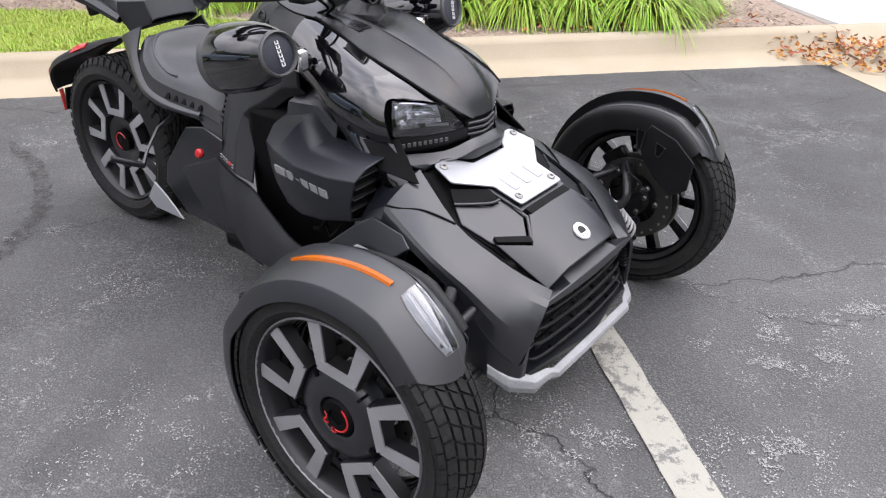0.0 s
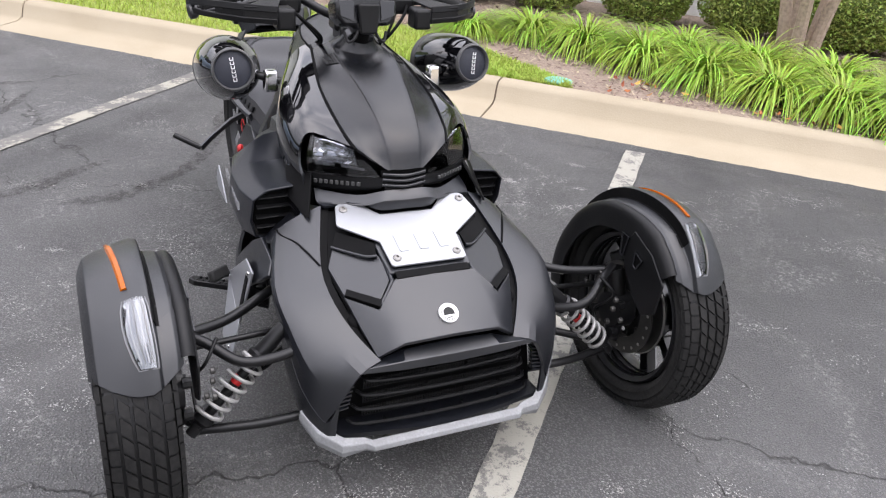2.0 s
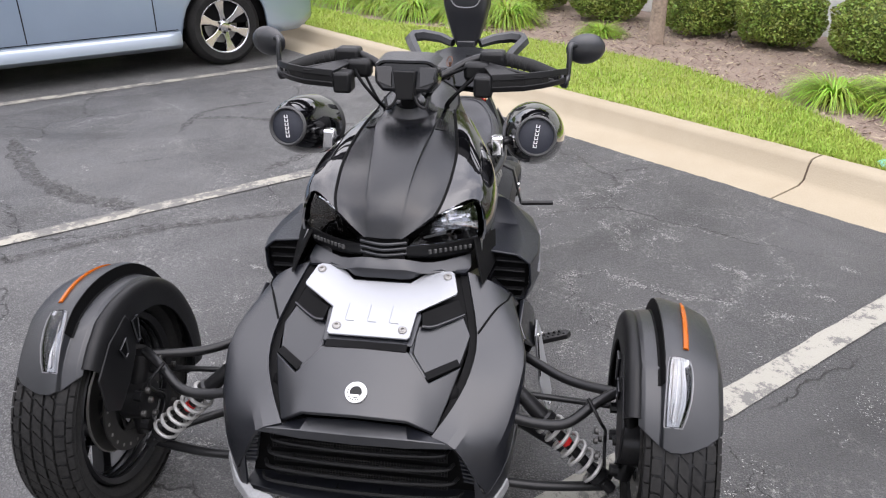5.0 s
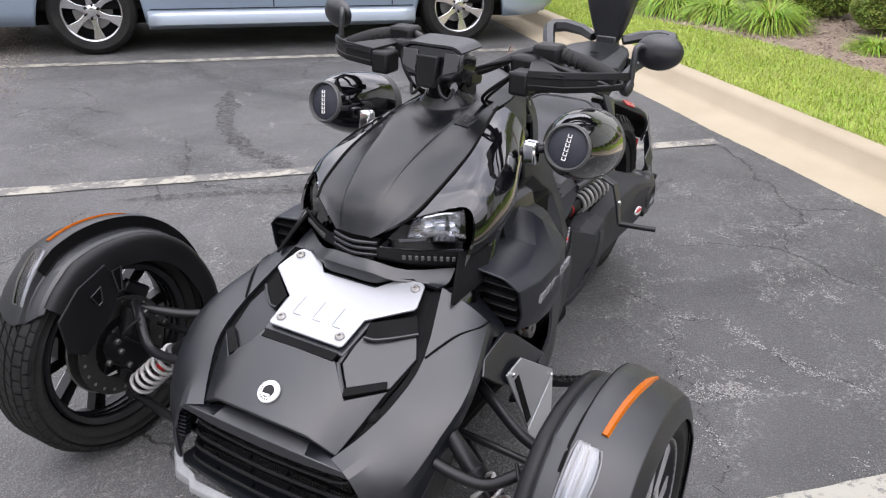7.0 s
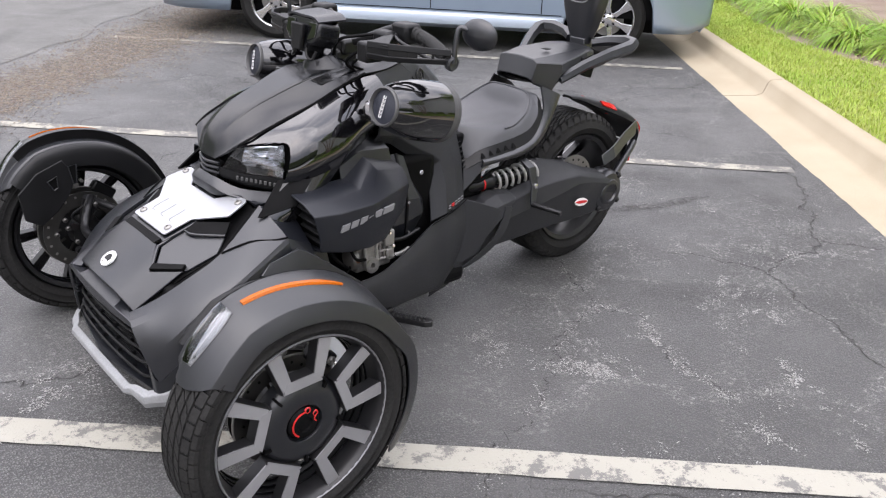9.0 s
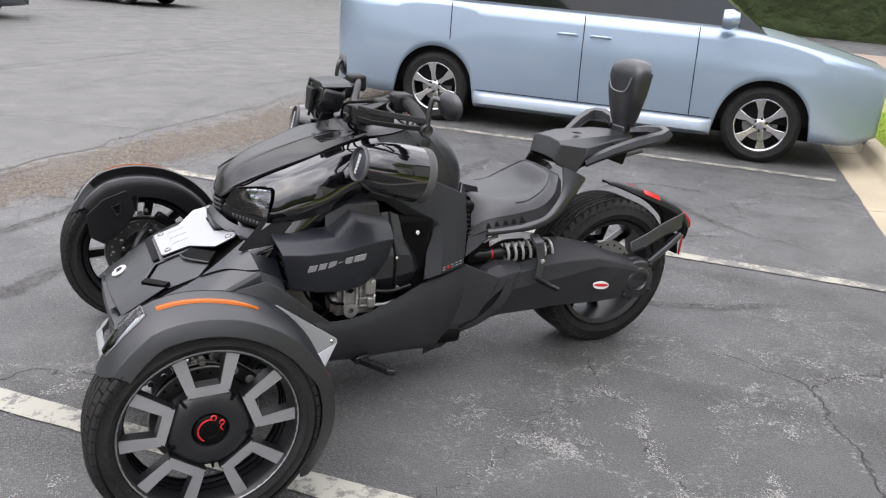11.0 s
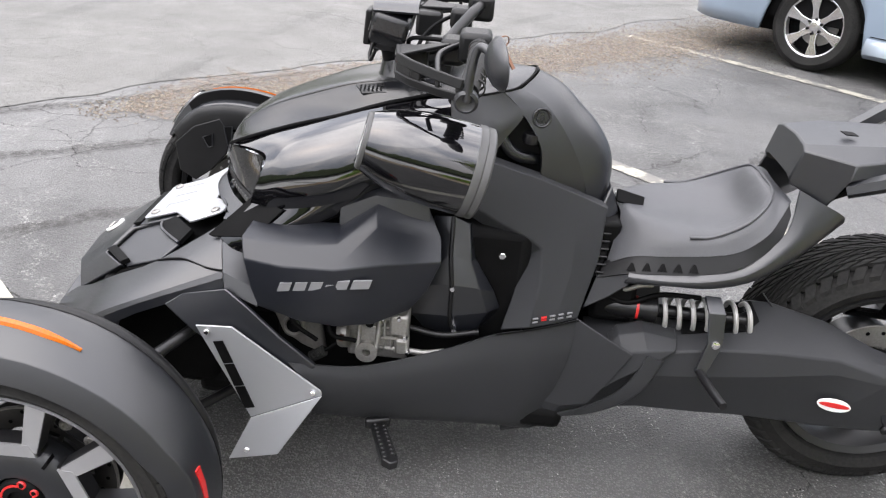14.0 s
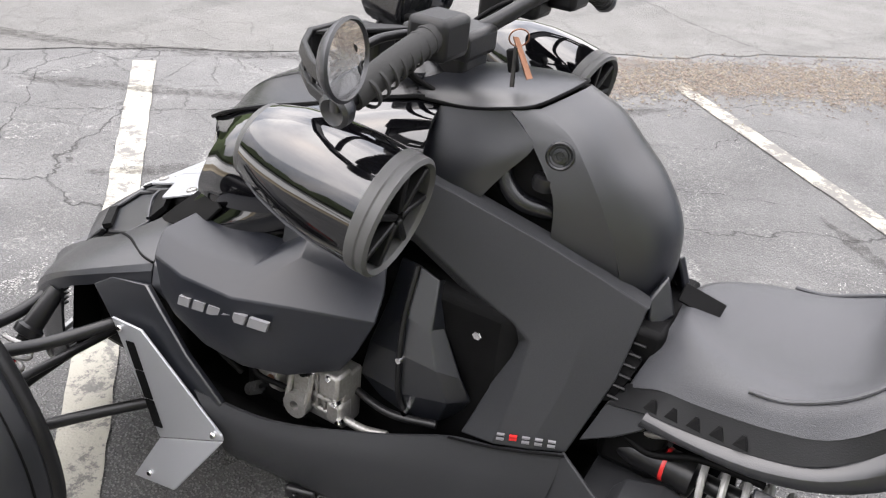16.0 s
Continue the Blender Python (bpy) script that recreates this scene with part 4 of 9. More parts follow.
# belt of trees and low buildings that closes the lot far around
bm = bmesh.new()
n = 220
add_grid(bm, [[(34 * math.cos(a) * k, 34 * math.sin(a) * k, z) for k, z in ((1.0, -0.2), (0.97, 1.6), (0.99, 0.62 * h), (1.03, h), (1.12, h * 0.96))] for a, h in ((2 * math.pi * i / n, 5.6 + 3.0 * noise.noise((i * 0.11, 0.3, 0)) + 1.6 * noise.noise((i * 0.5, 2.2, 0))) for i in range(n))], close_u=True)
tagged(finish("backdrop", bm, surface("far_trees", (0.035, 0.055, 0.02), 0.9, grain=(1.2, 0.7), stain=(0.25, 0.5), bump=(0.8, 0.5), alt=(0.10, 0.13, 0.05))), "distant belt of trees around the parking lot", "trees", kind="structure")

# irrigation valve lid at the kerb
bm = bmesh.new()
add_lathe(bm, [(0.0, 0.0), (0.085, 0.0), (0.09, 0.012), (0.075, 0.018), (0.0, 0.02)], Matrix.Translation(lot(-0.33, 3.37, 0.15)), 24)
tagged(finish("valve_lid", bm, TEAL), "round teal plastic valve lid set in the turf", "valve lid")


# ---- the van ----
def van_wheel(name, m, parent, r=0.335):
    """Tyre, six-spoke alloy, disc and red caliper about the local z axis (outwards)."""
    bm = bmesh.new()
    prof = [(r - 0.108, -0.01), (r - 0.10, 0.004), (r - 0.05, 0.012), (r - 0.012, -0.012), (r, -0.04), (r, -0.18), (r - 0.02, -0.21), (r - 0.11, -0.20)]
    add_lathe(bm, prof, m, 48, closed=True)
    wheel = part(name, bm, RUBBER, parent, "black rubber car tyre")
    bm = bmesh.new()
    add_lathe(bm, [(r - 0.105, 0.0), (r - 0.118, -0.004), (r - 0.125, -0.03), (r - 0.13, -0.19), (r - 0.108, -0.19), (r - 0.106, -0.01)], m, 48, closed=True)
    add_lathe(bm, [(0.0, -0.012), (0.034, -0.012), (0.045, -0.02), (0.062, -0.022), (0.07, -0.05), (0.0, -0.05)], m, 28)
    for i in range(6):
        a = 2 * math.pi * i / 6 + 0.25
        rot = m @ Matrix.Rotation(a, 4, "Z")
        for sgn in (1,):
            q = [(0.045, -0.026, -0.022), (0.12, -0.020, -0.014), (r - 0.117, -0.044, -0.006), (r - 0.117, 0.044, -0.006), (0.12, 0.020, -0.014), (0.045, 0.026, -0.022)]
            top = [bm.verts.new(rot @ Vector(p)) for p in q]
            bot = [bm.verts.new(rot @ Vector((p[0], p[1] * 1.15, p[2] - 0.03))) for p in q]
            bm.faces.new(top)
            for j in range(6):
                bm.faces.new((top[j], bot[j], bot[(j + 1) % 6], top[(j + 1) % 6]))
    bmesh.ops.recalc_face_normals(bm, faces=bm.faces)
    part("alloy_rim", bm, ALLOY, wheel, "chromed six-spoke alloy rim", bevel=0.003)
    bm = bmesh.new()
    add_lathe(bm, [(0.05, -0.10), (0.15, -0.10), (0.15, -0.112), (0.05, -0.112)], m, 36, closed=True)
    part("brake_disc", bm, CAST, wheel)
    bm = bmesh.new()
    add_lathe(bm, [(0.0, -0.13), (r - 0.125, -0.13), (r - 0.125, -0.15), (0, -0.15)], m, 32)
    part("backing", bm, DARK, wheel)
    bm = bmesh.new()
    for k in range(6):
        a0 = -0.30 + 0.6 * k / 6
        add_box(bm, (0.145, 0, -0.09), (0.055, 0.022, 0.05), m @ Matrix.Rotation(a0 + 0.15, 4, "Z"))
    part("caliper", bm, REDP, wheel, "red brake caliper")
    for i in range(6):
        bm = bmesh.new()
        a = 2 * math.pi * i / 6
        add_lathe(bm, [(0, -0.008), (0.009, -0.008), (0.010, -0.02), (0, -0.02)], m @ Matrix.Translation((0.055 * math.cos(a), 0.055 * math.sin(a), 0)), 10)
        part("wheel_nut", bm, DARK, wheel)
    return wheel


def car(name, m, length, wide, high, base, front_over, paint, label, r=0.335, sill=None, detailed=True):
    """A parked car: local x runs to its front, y to its left, its near (left) side at y = wide / 2."""
    root = empty(name, m, label=label, category="car")
    xf, xr = front_over, front_over - base
    x0, x1 = front_over - length, front_over
    nose, tail = x1, x0
    # front axle at nose - front_over
    af, ar = nose - front_over, nose - front_over - base
    sides = []
    xs = np.linspace(tail, nose, 150)

    def low(x):
        z = 0.24
        for a in (af, ar):
            q = (r + 0.055) ** 2 - (x - a) ** 2
            if q > 0:
                z = max(z, r + math.sqrt(q) - 0.0)
        if x > nose - 0.25:
            z = max(z, 0.22 + 0.4 * max(0, x - nose + 0.25))
        return z

    def belt(x):
        return high * (0.632 + 0.03 * (nose - x) / length)

    def shrink(x):
        e = max(0, (x - (nose - 0.75)) / 0.75, ((tail + 0.45) - x) / 0.45)
        return 1 - 0.22 * e ** 2.6

    grid = []
    for x in xs:
        z0, zb = low(x), belt(x)
        f = shrink(x)
        row = []
        hood = 1.0
        if x > nose - 1.35:
            hood = 1 - 0.22 * ((x - nose + 1.35) / 1.35) ** 1.4
        for k in range(9):
            t = k / 8
            z = z0 + (zb * hood - z0) * t
            y = wide / 2 * f * (0.955 + 0.045 * math.sin(math.pi * min(1, 0.1 + (z - 0.2) / (zb - 0.1))))
            y += 0.006 * math.exp(-((z - 0.78) / 0.03) ** 2)
            row.append((x, y, z))
        grid.append(row)
    for s in (1, -1):
        bm = bmesh.new()
        add_grid(bm, mir(grid, s))
        bmesh.ops.recalc_face_normals(bm, faces=bm.faces)
        ob = part("body_side", bm, paint, root, "")
        sol = ob.modifiers.new("sheet", "SOLIDIFY")
        sol.thickness, sol.offset = 0.02, 0
    # hood, windscreen, cabin
    bm = bmesh.new()
    top = []
    for x in np.linspace(tail, nose, 60):
        f, zb = shrink(x), belt(x)
        if x > nose - 1.35:
            zb *= 1 - 0.22 * ((x - nose + 1.35) / 1.35) ** 1.4
        y = wide / 2 * f * 0.955
        top.append([(x, -y, zb), (x, -y * 0.5, zb + 0.03), (x, 0, zb + 0.045), (x, y * 0.5, zb + 0.03), (x, y, zb)])
    add_grid(bm, top)
    part("deck", bm, paint, root)
    bm = bmesh.new()
    zb = belt(nose - 1.4)
    cab = [(nose - 1.0, 0.86, zb - 0.05), (nose - 1.95, 0.66, high - 0.04), (nose - 3.2, 0.66, high), (tail + 0.35, 0.64, high - 0.05), (tail + 0.03, 0.84, zb)]
    add_grid(bm, [[(x, -wide / 2 * k * 1.06, zb - 0.02), (x, -wide / 2 * k, z), (x, 0, z + 0.03), (x, wide / 2 * k, z), (x, wide / 2 * k * 1.06, zb - 0.02)] if 0 < i < 4 else [(x, -wide / 2 * k, z), (x, -wide / 2 * k * 0.9, z + 0.004), (x, 0, z + 0.03), (x, wide / 2 * k * 0.9, z + 0.004), (x, wide / 2 * k, z)] for i, (x, k, z) in enumerate(cab)])
    part("cabin_glass", bm, GLASS, root, "dark tinted glass", angle=20)
    # ends
    for x, f in ((nose, shrink(nose)), (tail, shrink(tail))):
        bm = bmesh.new()
        sg = 1 if x == nose else -1
        zt = belt(x) * (0.78 if sg > 0 else 1.0)
        y = wide / 2 * f * 0.96
        add_grid(bm, [[(x + sg * 0.07 * (1 - (q / y) ** 2) - sg * (0.06 if z < 0.3 else 0), q, z) for z in (0.24, 0.36, 0.55, zt * 0.85, zt)] for q in np.linspace(-y, y, 9)])
        ob = part("bumper", bm, paint, root)
        sol = ob.modifiers.new("sheet", "SOLIDIFY")
        sol.thickness = 0.02
    # dark floor pan and arches
    bm = bmesh.new()
    add_box(bm, ((nose + tail) / 2, 0, 0.42), (length - 0.5, wide - 0.62, 0.44))
    for a in (af, ar):
        add_box(bm, (a, 0, 0.55), (0.86, wide - 0.14, 0.40))
    part("floor_pan", bm, DARK, root)
    if detailed:
        for s in (1, -1):
            bm = bmesh.new()
            y = wide / 2 * s
            add_grid(bm, [[(x, y * 0.965, 0.20), (x, y * 1.008, 0.235), (x, y * 1.006, 0.30), (x, y * 0.985, 0.335)] for x in np.linspace(ar + r + 0.08, af - r - 0.08, 20)])
            bmesh.ops.recalc_face_normals(bm, faces=bm.faces)
            ob = part("sill", bm, sill or paint, root, "silver-blue sill moulding")
            sol = ob.modifiers.new("sheet", "SOLIDIFY")
            sol.thickness, sol.offset = 0.02, 0
            for x in (af - 0.62, af - 1.62, ar + 0.15):
                bm = bmesh.new()
                z0 = 0.36 if x != ar + 0.15 else 0.80
                skin = lambda z: y * (0.955 + 0.045 * math.sin(math.pi * min(1, 0.1 + (z - 0.2) / (belt(x) - 0.1)))) + (0.006 * math.exp(-((z - 0.78) / 0.03) ** 2) + 0.0105) * s
                add_tube(bm, [(x - 0.03 * (z - 0.4), skin(z), z) for z in np.linspace(z0, belt(x) - 0.01, 14)], 0.0045, 6, straight=True)
                part("door_seam", bm, DARK, root)
            bm = bmesh.new()
            skin2 = lambda x, z: y * (0.955 + 0.045 * math.sin(math.pi * min(1, 0.1 + (z - 0.2) / (belt(x) - 0.1)))) + 0.0105 * s
            add_tube(bm, [(x, skin2(x, 0.352), 0.352) for x in np.linspace(ar + r + 0.10, af - r - 0.10, 16)], 0.004, 6, straight=True)
            part("sill_seam", bm, DARK, root)
            for x in (af - 1.48, af - 1.78):
                bm = bmesh.new()
                add_tube(bm, [(x - 0.09, y * 1.0, 0.945), (x - 0.05, y * 1.028, 0.95), (x + 0.05, y * 1.028, 0.95), (x + 0.09, y * 1.0, 0.945)], 0.012, 8, 5)
                part("door_handle", bm, paint, root)
            bm = bmesh.new()
            add_lathe(bm, [(0.0, 0.07), (0.07, 0.06), (0.10, 0.0), (0.09, -0.07), (0, -0.08)], Matrix.Translation((af - 0.40, y * 1.10, 1.20)) @ Matrix.Rotation(radians(90), 4, "Y") @ Matrix.Diagonal((0.85, 1.2, 1, 1)), 16)
            part("door_mirror", bm, paint, root)
    for s in (1, -1):
        bm = bmesh.new()
        add_slab(bm, mir([(tail + 0.02, 0.80 * wide / 2, 0.75), (tail + 0.16, 0.93 * wide / 2, 0.75), (tail + 0.18, 0.92 * wide / 2, 1.02), (tail + 0.03, 0.78 * wide / 2, 1.02)], s), 0.03, ref=(0, 0, 0.8))
        part("tail_light", bm, REDLENS, root)
    for a in (af, ar):
        for s in (1, -1):
            mm = Matrix.Translation((a, s * (wide / 2 - 0.03), r)) @ Matrix.Rotation(radians(-90 * s), 4, "X") @ Matrix.Rotation(radians(25), 4, "Z")
            van_wheel("wheel", mm, root, r)
    return root


# the van faces the kerb; its local x runs along d
def parked(s, d_nose):
    return LOT @ pose(s, d_nose, 0, 0, 0, 90)


car("van", parked(-6.52, 2.08), 5.08, 1.98, 1.75, 3.03, 0.95, VANP, "pale blue minivan parked in the stall next but one", sill=VANSILL)
car("parked_car", LOT @ pose(-9.6, -14.2, 0, 0, 0, -90), 4.8, 1.85, 1.5, 2.8, 0.95, CARDARK, "dark grey car parked across the driving lane", detailed=False)
car("parked_car", LOT @ pose(-16.4, -15.2, 0, 0, 0, -90), 4.8, 1.85, 1.6, 2.8, 0.95, CARDARK, "dark car parked across the driving lane", detailed=False)

# ---- the three-wheeler: x to its front, y to its left, front axle over the origin ----
bike = empty("three_wheeler", pose(0, 0, 0, 0, 0, 1.0), label="matte black three-wheeled motorcycle parked across a worn stall line", category="motorcycle")


def sheet(name, rows, material, parent=None, label="", both=False, per=5, thick=0.006, straight=False, bevel=0.0, angle=38, ref=(-0.5, 0, 0.35)):
    """A body panel; both: one on each side."""
    for s in ((1, -1) if both else (1,)):
        bm = bmesh.new()
        add_sheet(bm, mir(rows, s), per, thick, straight, (ref[0], ref[1] * s, ref[2]))
        ob = part(name, bm, material, parent or bike, label, angle, bevel)
    return ob


def slab(name, outline, material, parent=None, label="", both=False, thick=0.006, bevel=0.0015, ref=(-0.5, 0, 0.35)):
    for s in ((1, -1) if both else (1,)):
        bm = bmesh.new()
        add_slab(bm, mir(outline, s), thick, ref)
        ob = part(name, bm, material, parent or bike, label, 38, bevel)
    return ob


def rod(name, points, r, material, parent=None, label="", both=False, sides=10, per=6, straight=False):
    for s in ((1, -1) if both else (1,)):
        bm = bmesh.new()
        add_tube(bm, mir(points, s), r, sides, per, straight)
        ob = part(name, bm, material, parent or bike, label)
    return ob


def lathe(name, profile, a, b, material, parent=None, label="", both=False, sides=32, closed=False):
    """A turned part on the axis from a to b, profile (radius, along from a)."""
    for s in ((1, -1) if both else (1,)):
        p, q = mir([a, b], s)
        bm = bmesh.new()
        add_lathe(bm, profile, axis_to(p, q), sides, closed)
        ob = part(name, bm, material, parent or bike, label)
    return ob


def block(name, centre, size, material, parent=None, label="", both=False, turn=(0, 0, 0), bevel=0.004):
    for s in ((1, -1) if both else (1,)):
        bm = bmesh.new()
        add_box(bm, (0, 0, 0), size, pose(centre[0], centre[1] * s, centre[2], turn[0] * s, turn[1], turn[2] * s))
        ob = part(name, bm, material, parent or bike, label, 38, bevel)
    return ob


def half(rows):
    """Rows given from the middle to the left edge, mirrored to whole rows."""
    return [[(x, -y, z) for x, y, z in r[:0:-1]] + list(r) for r in rows]


# ---- wheels ----
def tread_blocks(bm, m, r, cols, count, depth):
    """Blocks round a tyre; cols: (along, width, skew, share of the pitch)."""
    for c, (h, w, skew, fill) in enumerate(cols):
        for k in range(count):
            a0 = 2 * math.pi * (k + 0.5 * (c % 2)) / count
            a1 = a0 + 2 * math.pi / count * fill
            v = []
            for rr, grow in ((r - 0.002, 1.0), (r + depth, 0.92)):
                for hh in (-w / 2, w / 2):
                    for a in (a0, a1):
                        aa = a + skew * hh
                        rad = rr - 0.7 * max(0, abs(h + hh) - 0.050) if r < 0.29 else rr - 0.95 * max(0, abs(h + hh) - 0.074)
                        v.append(bm.verts.new(m @ Vector((rad * math.cos(aa), rad * math.sin(aa), h + hh * grow))))
            for f in ((4, 5, 7, 6), (0, 1, 5, 4), (2, 6, 7, 3), (0, 4, 6, 2), (1, 3, 7, 5)):
                bm.faces.new([v[i] for i in f])
    bmesh.ops.recalc_face_normals(bm, faces=bm.faces)


def spokes(wheel, m, rim_r, hub_r, face, width, first):
    """Five forked spokes with machined faces, each pair joined by a straight bar at the hub."""
    for i in range(5):
        rot = m @ Matrix.Rotation(first + 2 * math.pi * i / 5, 4, "Z")
        w, k = width / 2, rim_r / 0.219
        quads = []
        for sg in (1, -1):
            inner, outer = np.array((hub_r - 0.006, 0.039 * sg)), np.array((0.209 * k, 0.066 * k * sg))
            d = (outer - inner) / np.linalg.norm(outer - inner)
            o = np.array((-d[1], d[0]))
            quads.append([tuple(inner - o * w * 0.9), tuple(inner + o * w * 0.9), tuple(outer + o * w * 1.2), tuple(outer - o * w * 1.2)])
        quads.append([(hub_r - 0.017, -0.050), (hub_r + 0.008, -0.040), (hub_r + 0.008, 0.040), (hub_r - 0.017, 0.050)])
        for name, mat_, z0, z1, grow, own in (("spoke_yoke", MACHINED, face - 0.004, face, 1.0, wheel), ("spoke_body", RIM, face - 0.034, face - 0.0035, 1.06, None)):
            bm = bmesh.new()
            for n_, q in enumerate(quads):
                mid = np.mean(q, axis=0)
                q = [tuple(mid + (np.array(p) - mid) * grow) for p in q]
                lift = 0.0004 * (n_ == 2)
                tilt = lambda px, py: -0.06 * max(0.0, math.hypot(px, py) - rim_r * 0.72)
                top = [bm.verts.new(rot @ Vector((px, py, z1 + lift + tilt(px, py)))) for px, py in q]
                bot = [bm.verts.new(rot @ Vector((px, py, z0 + tilt(px, py)))) for px, py in q]
                bm.faces.new(top)
                for j in range(4):
                    bm.faces.new((top[j], bot[j], bot[(j + 1) % 4], top[(j + 1) % 4]))
            bmesh.ops.recalc_face_normals(bm, faces=bm.faces)
            made = part(name, bm, mat_, own or sp, "machined grey forked spoke" if own else "black sides of the spokes", 30)
            sp = made if own else sp

def front_wheel(s):
    m = pose(0, 0.68 * s, 0.29, -90 * s, 0, 0)
    bm = bmesh.new()
    add_lathe(bm, [(0.224, 0.055), (0.221, 0.062), (0.216, 0.058), (0.211, 0.040), (0.205, 0.020), (0.200, -0.05), (0.212, -0.06), (0.217, -0.05), (0.208, -0.04), (0.214, 0.02)], m, 56, closed=True)
    add_lathe(bm, [(0.0, 0.0), (0.098, 0.0), (0.098, -0.01), (0.0, -0.02)], m, 40)
    wheel = part("front_wheel", bm, RIM, bike, "black alloy wheel with machined spoke faces")
    bm = bmesh.new()
    add_lathe(bm, [(0.042, 0.040), (0.047, 0.050), (0.060, 0.053), (0.085, 0.050), (0.100, 0.044), (0.108, 0.034), (0.109, 0.005), (0.042, 0.005)], m, 60, closed=True)
    dish = part("hub_dish", bm, SATIN, wheel, "satin charcoal hub dish")
    for k in range(5):
        bm = bmesh.new()
        add_box(bm, (0.100, 0, 0.040), (0.016, 0.006, 0.026), m @ Matrix.Rotation((radians(-88) if s > 0 else radians(84)) + 2 * math.pi * (k + 0.5) / 5, 4, "Z"))
        part("dish_notch", bm, DARK, dish)
    bm = bmesh.new()
    add_lathe(bm, [(0.2185, 0.0600), (0.2215, 0.0630), (0.2235, 0.0590), (0.2215, 0.0560)], m, 72, closed=True)
    part("rim_edge", bm, GREYP, wheel, "thin machined rim edge")
    bm = bmesh.new()
    side = [(0.221, 0.050), (0.226, 0.061), (0.236, 0.069), (0.240, 0.071), (0.243, 0.0695), (0.258, 0.070), (0.261, 0.072), (0.264, 0.069), (0.276, 0.062), (0.284, 0.052)]
    add_lathe(bm, side + [(0.285, 0.0)] + [(r, -h) for r, h in side[::-1]], m, 72, closed=True)
    part("tyre", bm, RUBBER, wheel, "black road tyre with a blocky tread")
    # groove floor darker than the rubber, painting the shade between tread blocks
    bm = bmesh.new()
    add_lathe(bm, [(0.2848, -0.056), (0.2862, -0.030), (0.2862, 0.030), (0.2848, 0.056), (0.280, 0.040), (0.280, -0.040)], m, 72, closed=True)
    part("groove_shade", bm, DARKP, wheel)
    bm = bmesh.new()
    tread_blocks(bm, m, 0.285, ((-0.068, 0.010, 0, 0.88), (-0.051, 0.0195, 0, 0.84), (-0.026, 0.0205, 3, 0.83), (0.0, 0.021, 3, 0.85), (0.026, 0.0205, 3, 0.83), (0.051, 0.0195, 0, 0.84), (0.068, 0.010, 0, 0.88)), 52, 0.007)
    tagged(part("tread", bm, RUBBER, wheel, "", 20), kind="stuff")
    spokes(wheel, m, 0.219, 0.118, 0.056, 0.028, radians(-88) if s > 0 else radians(84))
    lathe("hub_cap", [(0.0, 0.0), (0.041, 0.0), (0.041, 0.018), (0.036, 0.024), (0.020, 0.026), (0.018, 0.020), (0.0, 0.020)], (0, (0.68 + 0.028) * s, 0.29), (0, 0.8 * s, 0.29), DARK, wheel)
    bm = bmesh.new()
    add_tube(bm, [m @ Vector((0.031 * math.cos(a), 0.031 * math.sin(a), 0.051)) for a in np.linspace(-1.7, 1.0, 20)], 0.0032, 6, straight=True)
    for a, r, size in ((-1.80, 0.034, 0.0065), (-2.55, 0.033, 0.006)):
        cx, cy = r * math.cos(a), r * math.sin(a)
        add_tube(bm, [m @ Vector((cx + size * math.cos(b), cy + size * math.sin(b), 0.051)) for b in np.linspace(0, 2 * math.pi, 13)], 0.0024, 6, straight=True)
    add_tube(bm, [m @ Vector(p) for p in ((-0.030, -0.014, 0.051), (-0.024, -0.006, 0.052), (-0.030, 0.004, 0.051))], 0.0026, 6)
    part("hub_ring", bm, REDP, wheel, "red ring marking on the hub cap")
    # brake behind the spokes
    bm = bmesh.new()
    add_lathe(bm, [(0.098, -0.022), (0.138, -0.022), (0.138, -0.027), (0.098, -0.027)], m, 48, closed=True)
    for k in range(12):
        a = 2 * math.pi * k / 12
        add_box(bm, (0.084, 0, -0.0245), (0.04, 0.008, 0.004), m @ Matrix.Rotation(a, 4, "Z"))
    disc = part("brake_disc", bm, DISCM, wheel, "drilled steel brake disc")
    bm = bmesh.new()
    add_lathe(bm, [(0.1365, -0.0215), (0.1395, -0.0215), (0.1395, -0.0275), (0.1365, -0.0275)], m, 56, closed=True)
    part("disc_edge", bm, CAST, disc, "bright worn edge of the disc")
    bm = bmesh.new()
    for k in range(26):
        a, r = 2 * math.pi * k / 26, (0.112, 0.121, 0.130)[k % 3]
        add_lathe(bm, [(0, 0), (0.0036, 0), (0.0036, 0.0008), (0, 0.0008)], m @ Matrix.Translation((r * math.cos(a), r * math.sin(a), -0.0216)), 8)
    tagged(part("disc_drilling", bm, DARK, disc), kind="stuff")
    # stepped rings inside the rim barrel
    for r, h in ((0.2045, 0.010), (0.2020, -0.012), (0.1990, -0.034)):
        bm = bmesh.new()
        add_lathe(bm, [(r - 0.003, h), (r - 0.0045, h - 0.003), (r - 0.003, h - 0.006), (r + 0.002, h - 0.003)], m, 56, closed=True)
        part("barrel_ring", bm, SHEEN, wheel)
    bm = bmesh.new()
    add_lathe(bm, [(0.085, -0.058), (0.132, -0.058), (0.132, -0.063), (0.085, -0.063)], m, 48, closed=True)
    inner = part("inner_disc", bm, DISCM, wheel, "dark drilled disc")
    bm = bmesh.new()
    for k in range(22):
        a = 2 * math.pi * k / 22
        add_lathe(bm, [(0, 0), (0.0045, 0), (0.0045, 0.001), (0, 0.001)], m @ Matrix.Translation((0.118 * math.cos(a), 0.118 * math.sin(a), -0.0645)), 8)
    tagged(part("disc_hole", bm, CAST, inner), kind="stuff")
    bm = bmesh.new()
